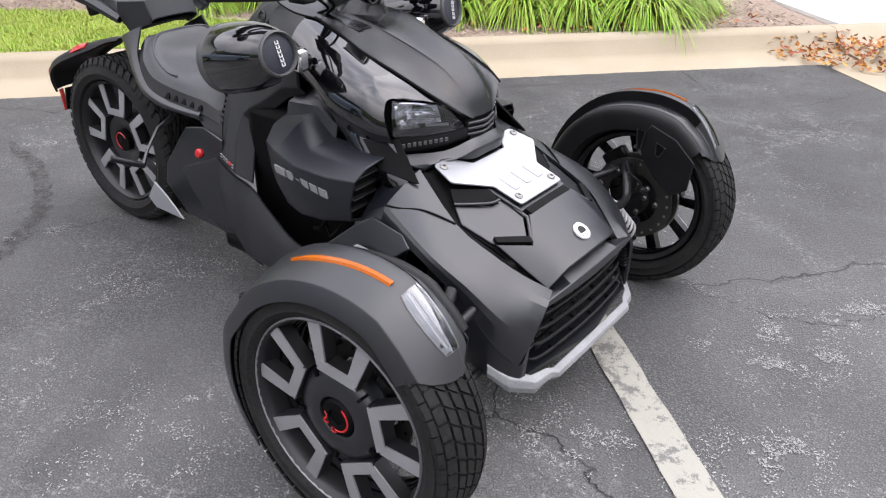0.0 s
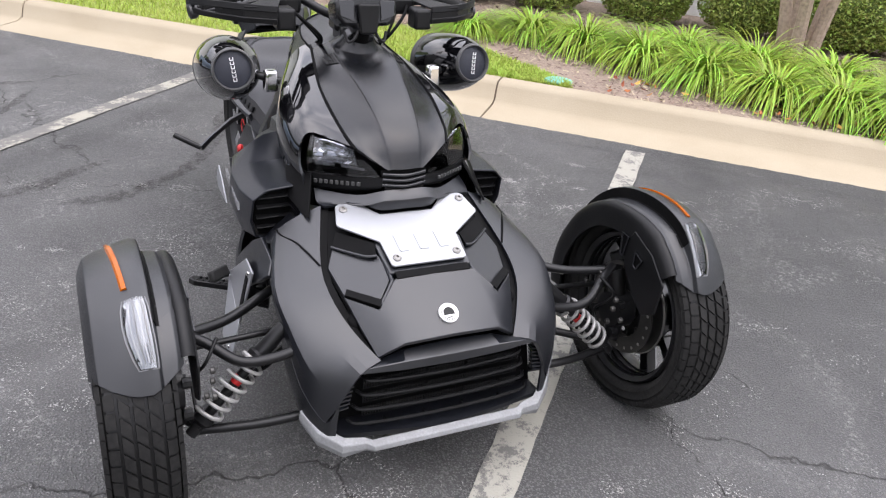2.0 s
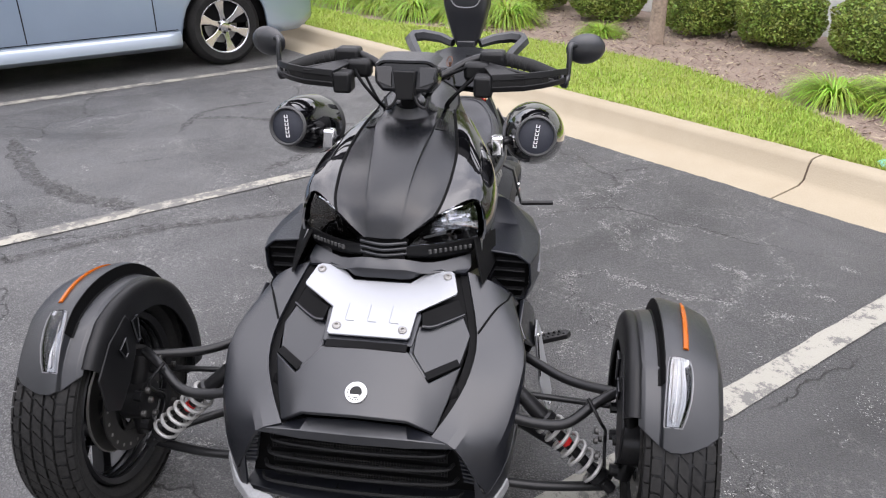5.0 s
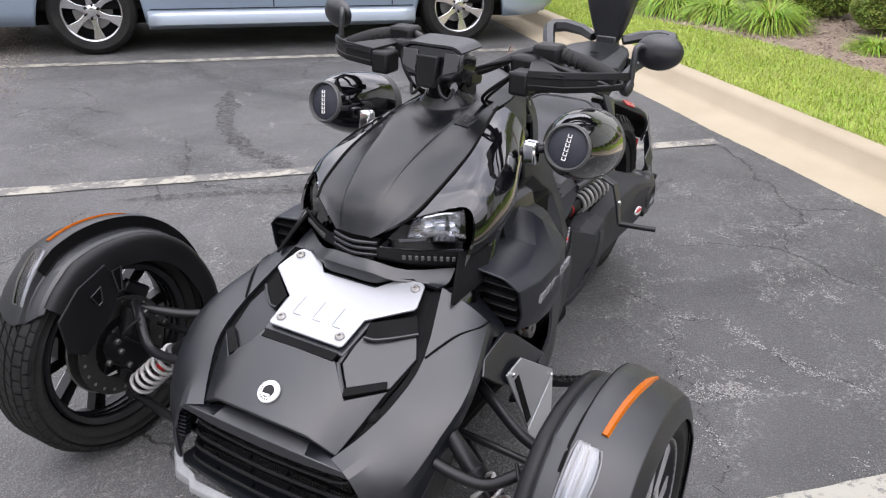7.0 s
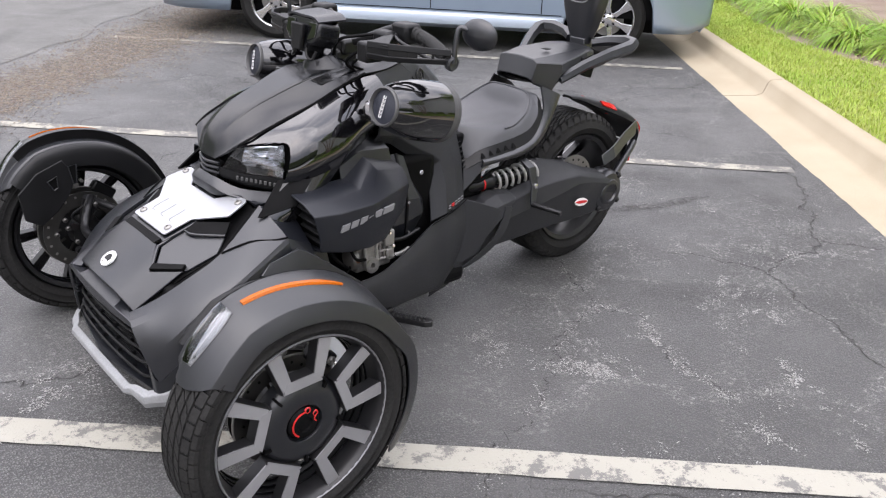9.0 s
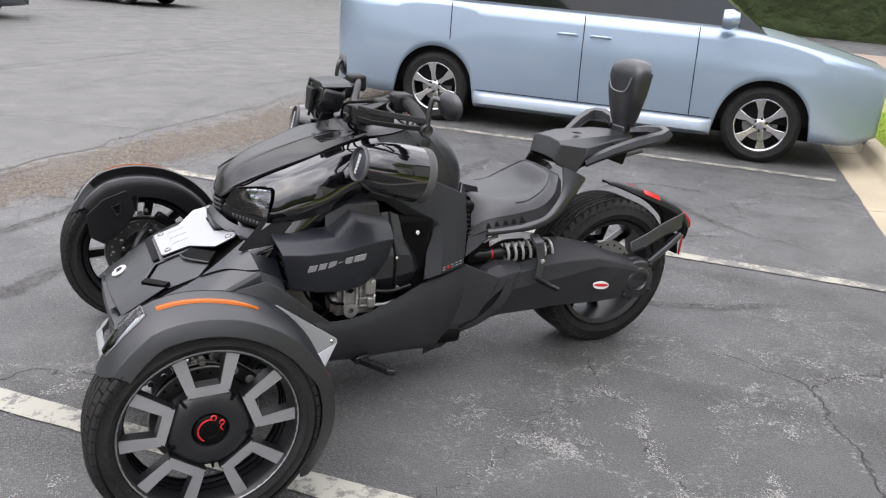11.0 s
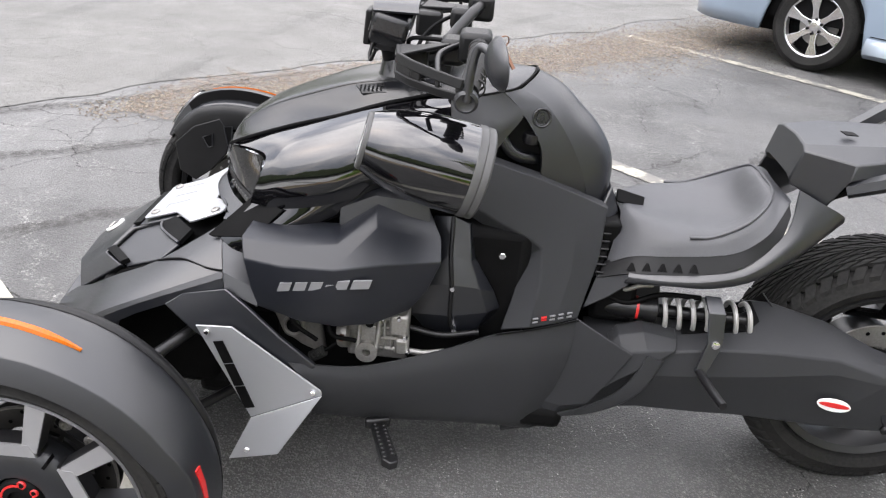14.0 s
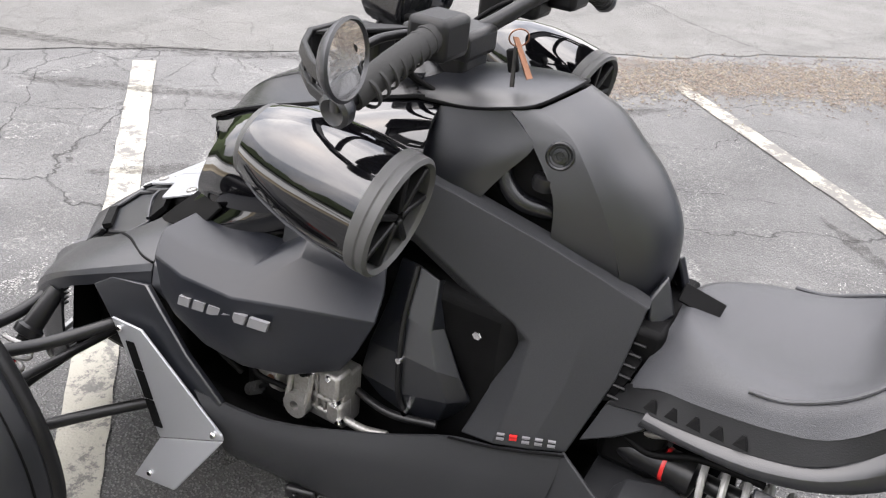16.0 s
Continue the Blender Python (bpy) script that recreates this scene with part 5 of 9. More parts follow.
    turn = m @ Matrix.Rotation(radians(232 if s > 0 else 128), 4, "Z")
    add_box(bm, (0.142, 0.0, -0.020), (0.040, 0.085, 0.030), turn)
    caliper = part("brake_caliper", bm, FRAME, wheel, "black brake caliper", bevel=0.008)
    for dy in (-0.026, 0.024):
        bm = bmesh.new()
        add_lathe(bm, [(0.0, 0.0), (0.011, 0.0), (0.012, 0.004), (0.009, 0.008), (0.005, 0.008), (0.004, 0.004), (0.0, 0.004)], turn @ Matrix.Translation((0.144, dy, -0.006)), 16)
        part("piston_cap", bm, CAST, caliper, "silver piston cap")
    # knuckle fittings above the axle
    bm = bmesh.new()
    up = -1 if s > 0 else 1
    for x, y, z, w in ((0.004, 0.150, -0.040, 0.022), (-0.020, 0.160, -0.036, 0.012), (0.028, 0.156, -0.038, 0.014)):
        add_lathe(bm, [(0.0, 0.0), (w / 2, 0.0), (w / 2, 0.014), (w / 3, 0.018), (0.0, 0.018)], m @ Matrix.Translation((x, y * up, z)), 12)
    part("knuckle_nut", bm, CAST, wheel, "silver nuts on the steering knuckle")
    return wheel


for s in (1, -1):
    front_wheel(s)

# ---- front fenders ----
def arc(y, r, deg):
    return (r * math.cos(radians(deg)), y, 0.29 + r * math.sin(radians(deg)))


def track(keys, at):
    """A value read off a table of (place, value) pairs."""
    for (a, p), (b, q) in zip(keys, keys[1:]):
        if at <= b:
            return p + (q - p) * max(0.0, at - a) / (b - a)
    return keys[-1][1]


RIDGE = [(34, 0.302), (43, 0.312), (55, 0.331), (66, 0.346), (80, 0.344), (95, 0.339), (115, 0.336), (132, 0.331), (150, 0.326), (165, 0.325), (185, 0.322), (217, 0.312)]
STEP = [(34, 0.012), (46, 0.014), (62, 0.026), (85, 0.030), (150, 0.026), (190, 0.014), (217, 0.010)]
CREASE = [(34, 0.016), (44, 0.022), (58, 0.032), (80, 0.034), (115, 0.032), (132, 0.025), (150, 0.017), (160, 0.003), (190, 0.002), (217, 0.005)]


def skin(y, deg):
    """Radius of the fender's outer skin over the tyre."""
    R, drop, fall = track(RIDGE, deg), track(STEP, deg), track(CREASE, deg)
    return track([(0.590, R - drop - 0.012), (0.602, R - drop - 0.003), (0.632, R - drop), (0.637, R - 0.002), (0.652, R), (0.676, R - 0.2 * fall), (0.694, R - 0.36 * fall), (0.722, R - 0.66 * fall), (0.744, R - fall), (0.754, R - fall - 0.020), (0.760, R - fall - 0.040)], y)


ACROSS = ((0.590, 43.5, 197), (0.602, 41, 200), (0.632, 36, 203), (0.637, 35.5, 205), (0.652, 34, 207), (0.676, 34, 209), (0.694, 35, 211), (0.722, 37.5, 213), (0.744, 41, 216), (0.754, 43, 218), (0.760, 44, 214))
for s in (1, -1):
    rows = []
    for f in np.linspace(0, 1, 30):
        row = []
        for y, d0, d1 in ACROSS:
            deg = d0 + (d1 - d0) * f
            row.append(arc(y, skin(y, deg), deg))
        rows.append(row)
    bm = bmesh.new()
    add_sheet(bm, mir(rows, s), 2, 0.004, True, ref=(0, 0.68 * s, 0.29))
    fender = part("front_fender", bm, SATIN, bike, "charcoal plastic fender over the front tyre", 30, 0.0015)
    # near-black strip that paints the shade on the inner step's wall
    rows = [[arc(0.6255, skin(0.6255, d) + 0.0008, d), arc(0.6305, skin(0.632, d) + 0.0012, d), arc(0.6355, skin(0.637, d) + 0.0004, d)] for d in range(58, 197, 5)]
    bm = bmesh.new()
    add_sheet(bm, mir(rows, s), 2, 0.002, True, ref=(0, 0.68 * s, 0.29))
    part("step_shade", bm, DARK, fender)
    rows = []
    for d in range(46, 196, 5):
        R = track(RIDGE, d) - track(STEP, d) - 0.004
        rows.append([arc(0.596, R - 0.006, d), arc(0.588, R, d), arc(0.576, R - 0.002, d), arc(0.567, R - 0.014, d), arc(0.563, R - 0.040, d), arc(0.563, R - 0.068, d)])
    bm = bmesh.new()
    add_sheet(bm, mir(rows, s), 2, 0.005, ref=(0, 0.62 * s, 0.29))
    part("inner_arch", bm, DARKP, fender, "matte black inner arch")
    # bracket plate on the inner side
    bm = bmesh.new()
    add_slab(bm, mir([arc(0.561, 0.268, 42), arc(0.561, 0.275, 60), arc(0.561, 0.275, 78), arc(0.561, 0.215, 84), arc(0.561, 0.165, 76), arc(0.561, 0.135, 50), arc(0.561, 0.155, 24), arc(0.561, 0.21, 26)], s), 0.006, ref=(0, 0.7 * s, 0.29))
    part("fender_bracket", bm, DARKP, fender, bevel=0.004)
    # bracket slots: near-black plates as their shade, raised rods as rim highlights
    for d, r0, dr, da in ((62, 0.20, 0.035, 4), (80, 0.19, 0.06, 3)):
        bm = bmesh.new()
        add_slab(bm, mir([arc(0.558, r0, d), arc(0.558, r0 + dr, d), arc(0.558, r0 + dr, d + da * 2), arc(0.558, r0, d + da)], s), 0.004, ref=(0, 0.7 * s, 0.29))
        part("slot_shade", bm, DARK, fender)
        bm = bmesh.new()
        loop = [arc(0.556, r0, d), arc(0.556, r0 + dr, d), arc(0.556, r0 + dr, d + da * 2), arc(0.556, r0, d + da)]
        add_tube(bm, mir(loop + loop[:1], s), 0.0022, 6, straight=True)
        part("rim_highlight", bm, SATIN, fender)
    # lamp lens at the front, amber strip on the crest
    lens = []
    for d, y0, y1 in ((43, 0.637, 0.672), (47, 0.637, 0.680), (53, 0.638, 0.688), (58, 0.640, 0.691), (63, 0.642, 0.690), (66, 0.645, 0.686)):
        lens.append([arc(y, skin(y, d) + h, d) for y, h in ((y0, 0.001), (y0 + 0.004, 0.006), ((y0 + y1) / 2, 0.008), (y1 - 0.004, 0.006), (y1, 0.001))])
    bm = bmesh.new()
    add_sheet(bm, mir([[arc(y0 + (y1 - y0) * k / 4, skin(y0 + (y1 - y0) * k / 4, d) + 0.0012, d) for k in range(5)] for d, y0, y1 in ((43.4, 0.638, 0.671), (53, 0.639, 0.687), (58, 0.641, 0.690), (65.6, 0.645, 0.686))], s), 2, 0.004, True, ref=(0, 0.68 * s, 0.29))
    lamp = part("fender_lamp", bm, LENSBACK, fender, "clear ribbed lamp in a silver frame")
    bm = bmesh.new()
    add_sheet(bm, mir(lens, s), 3, 0.001, True, ref=(0, 0.68 * s, 0.29))
    pane = part("lamp_lens", bm, LENS, lamp, "clear plastic lens")
    pane.visible_shadow = False
    for k in range(4):
        bm = bmesh.new()
        f = 0.20 + 0.19 * k
        run = [(d, y0 + (y1 - y0) * f) for d, y0, y1 in ((45, 0.639, 0.674), (53, 0.639, 0.686), (59, 0.641, 0.688), (65, 0.646, 0.684))]
        add_tube(bm, mir([arc(y, skin(y, d) + 0.0025, d) for d, y in run], s), 0.0018, 6, 5)
        part("light_guide", bm, WHITEP if k % 2 else CAST, lamp)
    bm = bmesh.new()
    rim = [q[0] for q in lens] + [q[-1] for q in lens[::-1]]
    add_tube(bm, mir(rim + rim[:1], s), 0.0015, 6, straight=True)
    part("lens_frame", bm, GREYP, lamp, "thin silver frame of the lens")
    bm = bmesh.new()
    strip = []
    for d in np.linspace(71, 113, 13):
        f = (d - 71) / 42
        c, h = 0.6795 + 0.0175 * f, 0.0060 * (1 - 0.75 * max(0, f - 0.75) / 0.25)
        strip.append([arc(y, skin(y, d) + o, d) for y, o in ((c - h, 0.0), (c - h * 0.8, 0.0045), (c + h * 0.5, 0.0045), (c + h, 0.0))])
    add_sheet(bm, mir(strip, s), 2, 0.004, True, ref=(0, 0.68 * s, 0.29))
    part("amber_reflector", bm, AMBER, fender, "long amber side reflector")
    bm = bmesh.new()
    add_sheet(bm, mir([[arc(y, skin(y, d) + 0.002, d) for y in (0.709 + e, 0.716, 0.724)] for d, e in ((162, 0.0), (168, 0.0), (176, 0.002), (184, 0.005), (189, 0.008))], s), 2, 0.003, True, ref=(0, 0.68 * s, 0.29))
    part("red_reflector", bm, REDLENS, fender, "narrow red reflector")
    # hub carrier, arms, damper
    bm = bmesh.new()
    add_tube(bm, mir([(-0.02, 0.585, 0.41), (-0.005, 0.600, 0.33), (0.0, 0.61, 0.29), (0.01, 0.59, 0.20)], s), 0.024, 10)
    add_lathe(bm, [(0.0, 0.0), (0.05, 0.0), (0.055, 0.05), (0.035, 0.08), (0, 0.08)], axis_to((0, 0.575 * s, 0.29), (0, 0.7 * s, 0.29)), 24)
    for p in ((0.05, 0.58, 0.33), (-0.05, 0.58, 0.27), (0.04, 0.58, 0.24), (-0.03, 0.575, 0.36)):
        add_lathe(bm, [(0, 0), (0.013, 0), (0.013, 0.02), (0, 0.02)], axis_to((p[0], (p[1] - 0.02) * s, p[2]), (p[0], p[1] * s, p[2])), 8)
    knuckle = part("hub_carrier", bm, FRAME, bike, "black cast hub carrier")
    for q in ((0.085, 0.525, 0.375), (0.080, 0.525, 0.345), (0.055, 0.535, 0.290), (-0.02, 0.545, 0.400), (-0.055, 0.545, 0.250), (0.03, 0.540, 0.215), (0.115, 0.527, 0.330), (-0.07, 0.54, 0.35)):
        lathe("carrier_bolt", [(0, 0), (0.008, 0), (0.008, 0.007), (0.005, 0.010), (0, 0.010)], (q[0], q[1] * s, q[2]), (q[0], (q[1] - 0.5) * s, q[2]), DISCM, knuckle, sides=10)
    rod("brake_line", mir([(0.03, 0.50, 0.42), (0.06, 0.53, 0.38), (0.02, 0.545, 0.33), (-0.03, 0.55, 0.27), (0.05, 0.55, 0.20)], s), 0.004, DARKP, knuckle)
rod("upper_arm", [(-0.20, 0.27, 0.42), (-0.15, 0.36, 0.40), (-0.09, 0.46, 0.385), (-0.03, 0.575, 0.40)], 0.0122, FRAME, both=True, label="black tubular suspension arm")
rod("upper_arm", [(0.055, 0.30, 0.38), (0.055, 0.38, 0.36), (0.05, 0.455, 0.362), (0.015, 0.52, 0.40), (-0.02, 0.575, 0.415)], 0.0122, FRAME, both=True, label="bent black tubular suspension arm")
rod("lower_arm", [(0.07, 0.28, 0.20), (0.06, 0.42, 0.19), (0.03, 0.57, 0.185)], 0.0115, FRAME, both=True, label="black tubular lower arm")
rod("lower_arm", [(-0.24, 0.24, 0.21), (-0.13, 0.38, 0.20), (0.0, 0.57, 0.185)], 0.0115, FRAME, both=True, label="black tubular lower arm")
rod("tie_rod", [(-0.10, 0.25, 0.335), (-0.08, 0.57, 0.33)], 0.008, FRAME, both=True, label="thin steering rod", straight=True)
for s in (1, -1):
    a, b = np.array((0.0, 0.330 * s, 0.420)), np.array((0.035, 0.545 * s, 0.205))
    bm = bmesh.new()
    m = axis_to(a, b)
    add_lathe(bm, [(0.0, 0.02), (0.016, 0.02), (0.020, 0.10), (0.026, 0.105), (0.026, 0.12), (0.012, 0.125), (0.012, 0.28), (0.024, 0.285), (0.024, 0.30), (0.014, 0.31), (0.014, 0.34), (0, 0.34)], m, 20)
    shock = part("damper", bm, FRAME, bike, "black suspension damper")
    bm = bmesh.new()
    d = (b - a) / np.linalg.norm(b - a)
    add_helix(bm, a + d * 0.118, a + d * 0.288, 6.4, 0.0295, 0.0048)
    part("coil_spring", bm, SPRINGM, shock, "silver-grey coil spring")
    bm = bmesh.new()
    add_lathe(bm, [(0.0125, 0.17), (0.0135, 0.18), (0.0125, 0.19)], m, 16)
    part("decal", bm, REDP, shock, "red decal on the damper")

# ---- nose ----
hood = sheet("front_hood", half([
    [(-0.205, 0, 0.590), (-0.205, 0.10, 0.590), (-0.200, 0.186, 0.584)],
    [(-0.070, 0, 0.540), (-0.070, 0.115, 0.536), (-0.062, 0.226, 0.494)],
    [(0.030, 0, 0.497), (0.030, 0.125, 0.491), (0.030, 0.212, 0.456)],
    [(0.110, 0, 0.452), (0.105, 0.110, 0.440), (0.096, 0.190, 0.402)],
    [(0.150, 0, 0.424), (0.146, 0.105, 0.410), (0.132, 0.166, 0.372)],
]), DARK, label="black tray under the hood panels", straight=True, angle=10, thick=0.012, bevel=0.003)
edge = [(0.0450, 0.0, 0.5165), (0.0455, 0.098, 0.5135), (0.0920, 0.152, 0.4660), (0.0300, 0.216, 0.4740)]
mid = [(0.1130, 0.0, 0.4720), (0.1100, 0.1075, 0.4665), (0.1270, 0.150, 0.4310), (0.0930, 0.196, 0.4240)]
front = [(0.180, 0.0, 0.4260), (0.173, 0.117, 0.4180), (0.1620, 0.148, 0.3960), (0.1515, 0.173, 0.3760)]
flip = lambda row: [(x, -y, z) for x, y, z in row[:0:-1]] + row
sheet("centre_panel", [flip(edge), flip(mid), flip(front)], MATTE, hood, "raised centre panel of the hood", straight=True, angle=48, thick=0.014, bevel=0.003)
for s in (1, -1):
    # pad beside the plate; near-black slabs paint shade as its scoop and lower-edge slot
    slab("pad", mir([(-0.034, 0.104, 0.5330), (0.036, 0.106, 0.5050), (0.079, 0.150, 0.4640), (0.018, 0.212, 0.4700), (-0.062, 0.226, 0.5020), (-0.098, 0.204, 0.5330)], s), MATTE, hood, "flat pad of the hood", thick=0.008, bevel=0.003)
    slab("pad_slot_shade", mir([(0.0740, 0.139, 0.4800), (0.0900, 0.1480, 0.4725), (0.0320, 0.2130, 0.4800), (0.0160, 0.2040, 0.4855)], s), DARK, hood, "near-black slab painted as the shade in the slot under the pad", thick=0.010, bevel=0)
    slab("scoop", mir([(-0.122, 0.188, 0.5640), (-0.060, 0.112, 0.5540), (-0.028, 0.118, 0.5370), (-0.040, 0.140, 0.5330), (-0.098, 0.205, 0.5370)], s), DARK, hood, "near-black slab painted as the shade in the open scoop", thick=0.010, bevel=0)
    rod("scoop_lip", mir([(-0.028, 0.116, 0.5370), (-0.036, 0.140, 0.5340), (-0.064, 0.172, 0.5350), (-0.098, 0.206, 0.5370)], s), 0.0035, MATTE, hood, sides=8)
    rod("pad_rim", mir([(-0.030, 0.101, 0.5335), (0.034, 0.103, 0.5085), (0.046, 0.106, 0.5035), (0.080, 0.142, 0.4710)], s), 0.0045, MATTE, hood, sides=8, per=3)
# near-black slab paints the shade of the air slot below the plate
slab("hood_slot_shade", [(0.030, -0.093, 0.5215), (0.030, 0.093, 0.5215), (0.0495, 0.093, 0.5145), (0.0495, -0.093, 0.5145)], DARK, hood, "near-black slab painted as the shade in the narrow air slot", thick=0.008, bevel=0)
slab("plate_bed", [(-0.155, -0.070, 0.585), (-0.155, 0.070, 0.585), (-0.055, 0.112, 0.550), (0.030, 0.104, 0.518), (0.030, -0.104, 0.518), (-0.055, -0.112, 0.550)], MATTE, hood, thick=0.030, bevel=0.003)
P = [(-0.14, 0.069), (-0.183, 0.111), (-0.187, 0.161), (-0.180, 0.171), (-0.124, 0.186), (-0.116, 0.184), (-0.055, 0.100), (0.018, 0.096), (0.023, 0.090)]
plate_z = lambda x: 0.5405 - 0.352 * x
outline = [(x, y, plate_z(x)) for x, y in P] + [(x, -y, plate_z(x)) for x, y in P[::-1]]
plate = slab("hood_plate", outline, ALU, label="brushed aluminium plate bolted on the hood", thick=0.006, bevel=0.002)
for x, y in ((-0.166, 0.156), (0.001, 0.077)):
    for s in (1, -1):
        lathe("bolt", [(0.0, -0.002), (0.0105, -0.002), (0.0105, 0.003), (0.0075, 0.0055), (0.004, 0.0055), (0.004, 0.002), (0, 0.002)], (x, y * s, plate_z(x)), (x + 0.352, y * s, plate_z(x) + 1), CAST, plate, sides=14)
for y in (-0.052, 0.0, 0.052):
    bm = bmesh.new()
    q = lambda x, yy: (x, yy, plate_z(x) + 0.0006)
    add_tube(bm, [q(-0.066, y - 0.010), q(-0.020, y - 0.010), q(-0.017, y - 0.007), q(-0.017, y + 0.012)], 0.0012, 6, straight=True)
    part("embossing", bm, ALU, plate)
# round badge, drawn as plain shapes
ba, bb = (0.1375, 0, 0.4570), (0.1375 + 0.56, 0, 1.287)
badge = lathe("badge", [(0.0, -0.002), (0.024, -0.002), (0.024, 0.003), (0.021, 0.0035), (0.0, 0.0035)], ba, bb, WHITEP, label="round silver badge on the hood")
lathe("badge_mark", [(0.0, 0.0), (0.0135, 0.0), (0.0135, 0.0040), (0.0, 0.0042)], ba, bb, DARKP, badge)
for k in range(8):
    a = math.pi * (0.15 + 0.7 * k / 7)
    m = axis_to(ba, bb) @ Matrix.Translation((0.0178 * math.cos(a + math.pi / 2 + 0.9), 0.0178 * math.sin(a + math.pi / 2 + 0.9), 0.0036))
    bm = bmesh.new()
    add_box(bm, (0, 0, 0), (0.003, 0.003, 0.0008), m)
    part("badge_dot", bm, DARKP, badge)
block("badge_bar", (0.1480, -0.004, 0.4565), (0.005, 0.026, 0.001), WHITEP, badge, turn=(0, 34, 0), bevel=0)

# near-black strips as shade in the gaps beside the hood; side fairings
sheet("gap_shade", [[(-0.205, 0.180, 0.590), (-0.20, 0.205, 0.588)], [(-0.065, 0.222, 0.498), (-0.065, 0.246, 0.494)], [(0.03, 0.214, 0.452), (0.03, 0.243, 0.447)], [(0.10, 0.19, 0.405), (0.11, 0.212, 0.398)], [(0.150, 0.160, 0.368), (0.162, 0.176, 0.362)]], DARK, both=True, thick=0.02, per=3)
sheet("side_fairing", [
    [(-0.205, 0.200, 0.598), (-0.21, 0.255, 0.575), (-0.225, 0.305, 0.535), (-0.23, 0.318, 0.50)],
    [(-0.066, 0.240, 0.508), (-0.07, 0.300, 0.498), (-0.06, 0.350, 0.475), (-0.06, 0.356, 0.445)],
    [(0.03, 0.236, 0.460), (0.035, 0.292, 0.446), (0.04, 0.342, 0.420), (0.04, 0.346, 0.370)],
    [(0.10, 0.206, 0.413), (0.11, 0.258, 0.394), (0.115, 0.316, 0.352), (0.105, 0.330, 0.290)],
    [(0.160, 0.168, 0.376), (0.178, 0.222, 0.362), (0.168, 0.262, 0.285), (0.150, 0.292, 0.225)],
], MATTE, both=True, thick=0.008, label="matte black side fairing of the nose", per=3, angle=14)
sheet("fairing_tail", [
    [(-0.206, 0.202, 0.596), (-0.211, 0.255, 0.573), (-0.226, 0.305, 0.533), (-0.232, 0.318, 0.498)],
    [(-0.285, 0.215, 0.572), (-0.290, 0.258, 0.545), (-0.296, 0.305, 0.500), (-0.300, 0.322, 0.470)],
], MATTE, both=True, thick=0.006, label="matte fairing tail before the engine cover", straight=True, angle=14)
sheet("nose_side", [
    [(-0.02, 0.352, 0.425), (0.04, 0.347, 0.372), (0.105, 0.331, 0.292), (0.152, 0.290, 0.228), (0.164, 0.262, 0.285)],
    [(0.01, 0.345, 0.300), (0.05, 0.340, 0.270), (0.10, 0.328, 0.235), (0.150, 0.288, 0.205), (0.160, 0.266, 0.22)],
    [(0.03, 0.325, 0.215), (0.06, 0.325, 0.200), (0.10, 0.318, 0.185), (0.145, 0.290, 0.178), (0.157, 0.268, 0.185)],
], MATTE, both=True, thick=0.006, label="lower side of the nose")
sheet("nose_band", half([
    [(0.152, 0, 0.396), (0.150, 0.11, 0.390), (0.140, 0.165, 0.366)],
    [(0.184, 0, 0.378), (0.182, 0.12, 0.378), (0.172, 0.205, 0.370)],
    [(0.188, 0, 0.356), (0.185, 0.12, 0.357), (0.178, 0.226, 0.362)],
    [(0.165, 0, 0.348), (0.162, 0.12, 0.349), (0.158, 0.224, 0.352)],
]), MATTE, thick=0.004, label="matte band above the grille", straight=True, angle=14, bevel=0.003)
grille = sheet("grille_back", half([[(0.11, 0, 0.36), (0.11, 0.235, 0.36)], [(0.10, 0, 0.17), (0.10, 0.275, 0.17)]]), DARK, straight=True, label="dark grille recess")
for k, z in enumerate((0.326, 0.288, 0.250, 0.212)):
    w = 0.205 + 0.010 * k
    bm = bmesh.new()
    add_tube(bm, [(0.135, -w, z), (0.160, -w * 0.85, z - 0.002), (0.170, 0, z - 0.003), (0.160, w * 0.85, z - 0.002), (0.135, w, z)], 0.0042, 8, 5)
    for y in (-0.15, -0.05, 0.05, 0.15):
        add_box(bm, (0.157, y, z - 0.004), (0.012, 0.004, 0.010))
    part("grille_slat", bm, DARKP, grille)
bm = bmesh.new()
for j in range(3):
    z0 = 0.307 - 0.038 * j
    for k in range(60):
        y = -0.20 + 0.4 * k / 59
        add_box(bm, (0.142, y, z0), (0.004, 0.0018, 0.026))
    for k in range(4):
        add_box(bm, (0.142, 0, z0 - 0.011 + 0.007 * k), (0.004, 0.40, 0.0016))
tagged(part("grille_mesh", bm, FRAME, grille, "fine black grille mesh"), kind="stuff")
for s in (1, -1):
    for k in range(8):
        block("side_vent_slat", (0.150, 0.238 + 0.002 * k, 0.338 - 0.011 * k), (0.018, 0.026, 0.004), MATTE, grille, turn=(-8, 0, 0), bevel=0) if s > 0 else block("side_vent_slat", (0.150, -0.238 - 0.002 * k, 0.338 - 0.011 * k), (0.018, 0.026, 0.004), MATTE, grille, turn=(8, 0, 0), bevel=0)
sheet("grille_floor", half([[(0.10, 0, 0.185), (0.10, 0.27, 0.19)], [(0.19, 0, 0.180), (0.150, 0.275, 0.185)]]), MATTE, thick=0.012, straight=True, ref=(0.15, 0, 0))
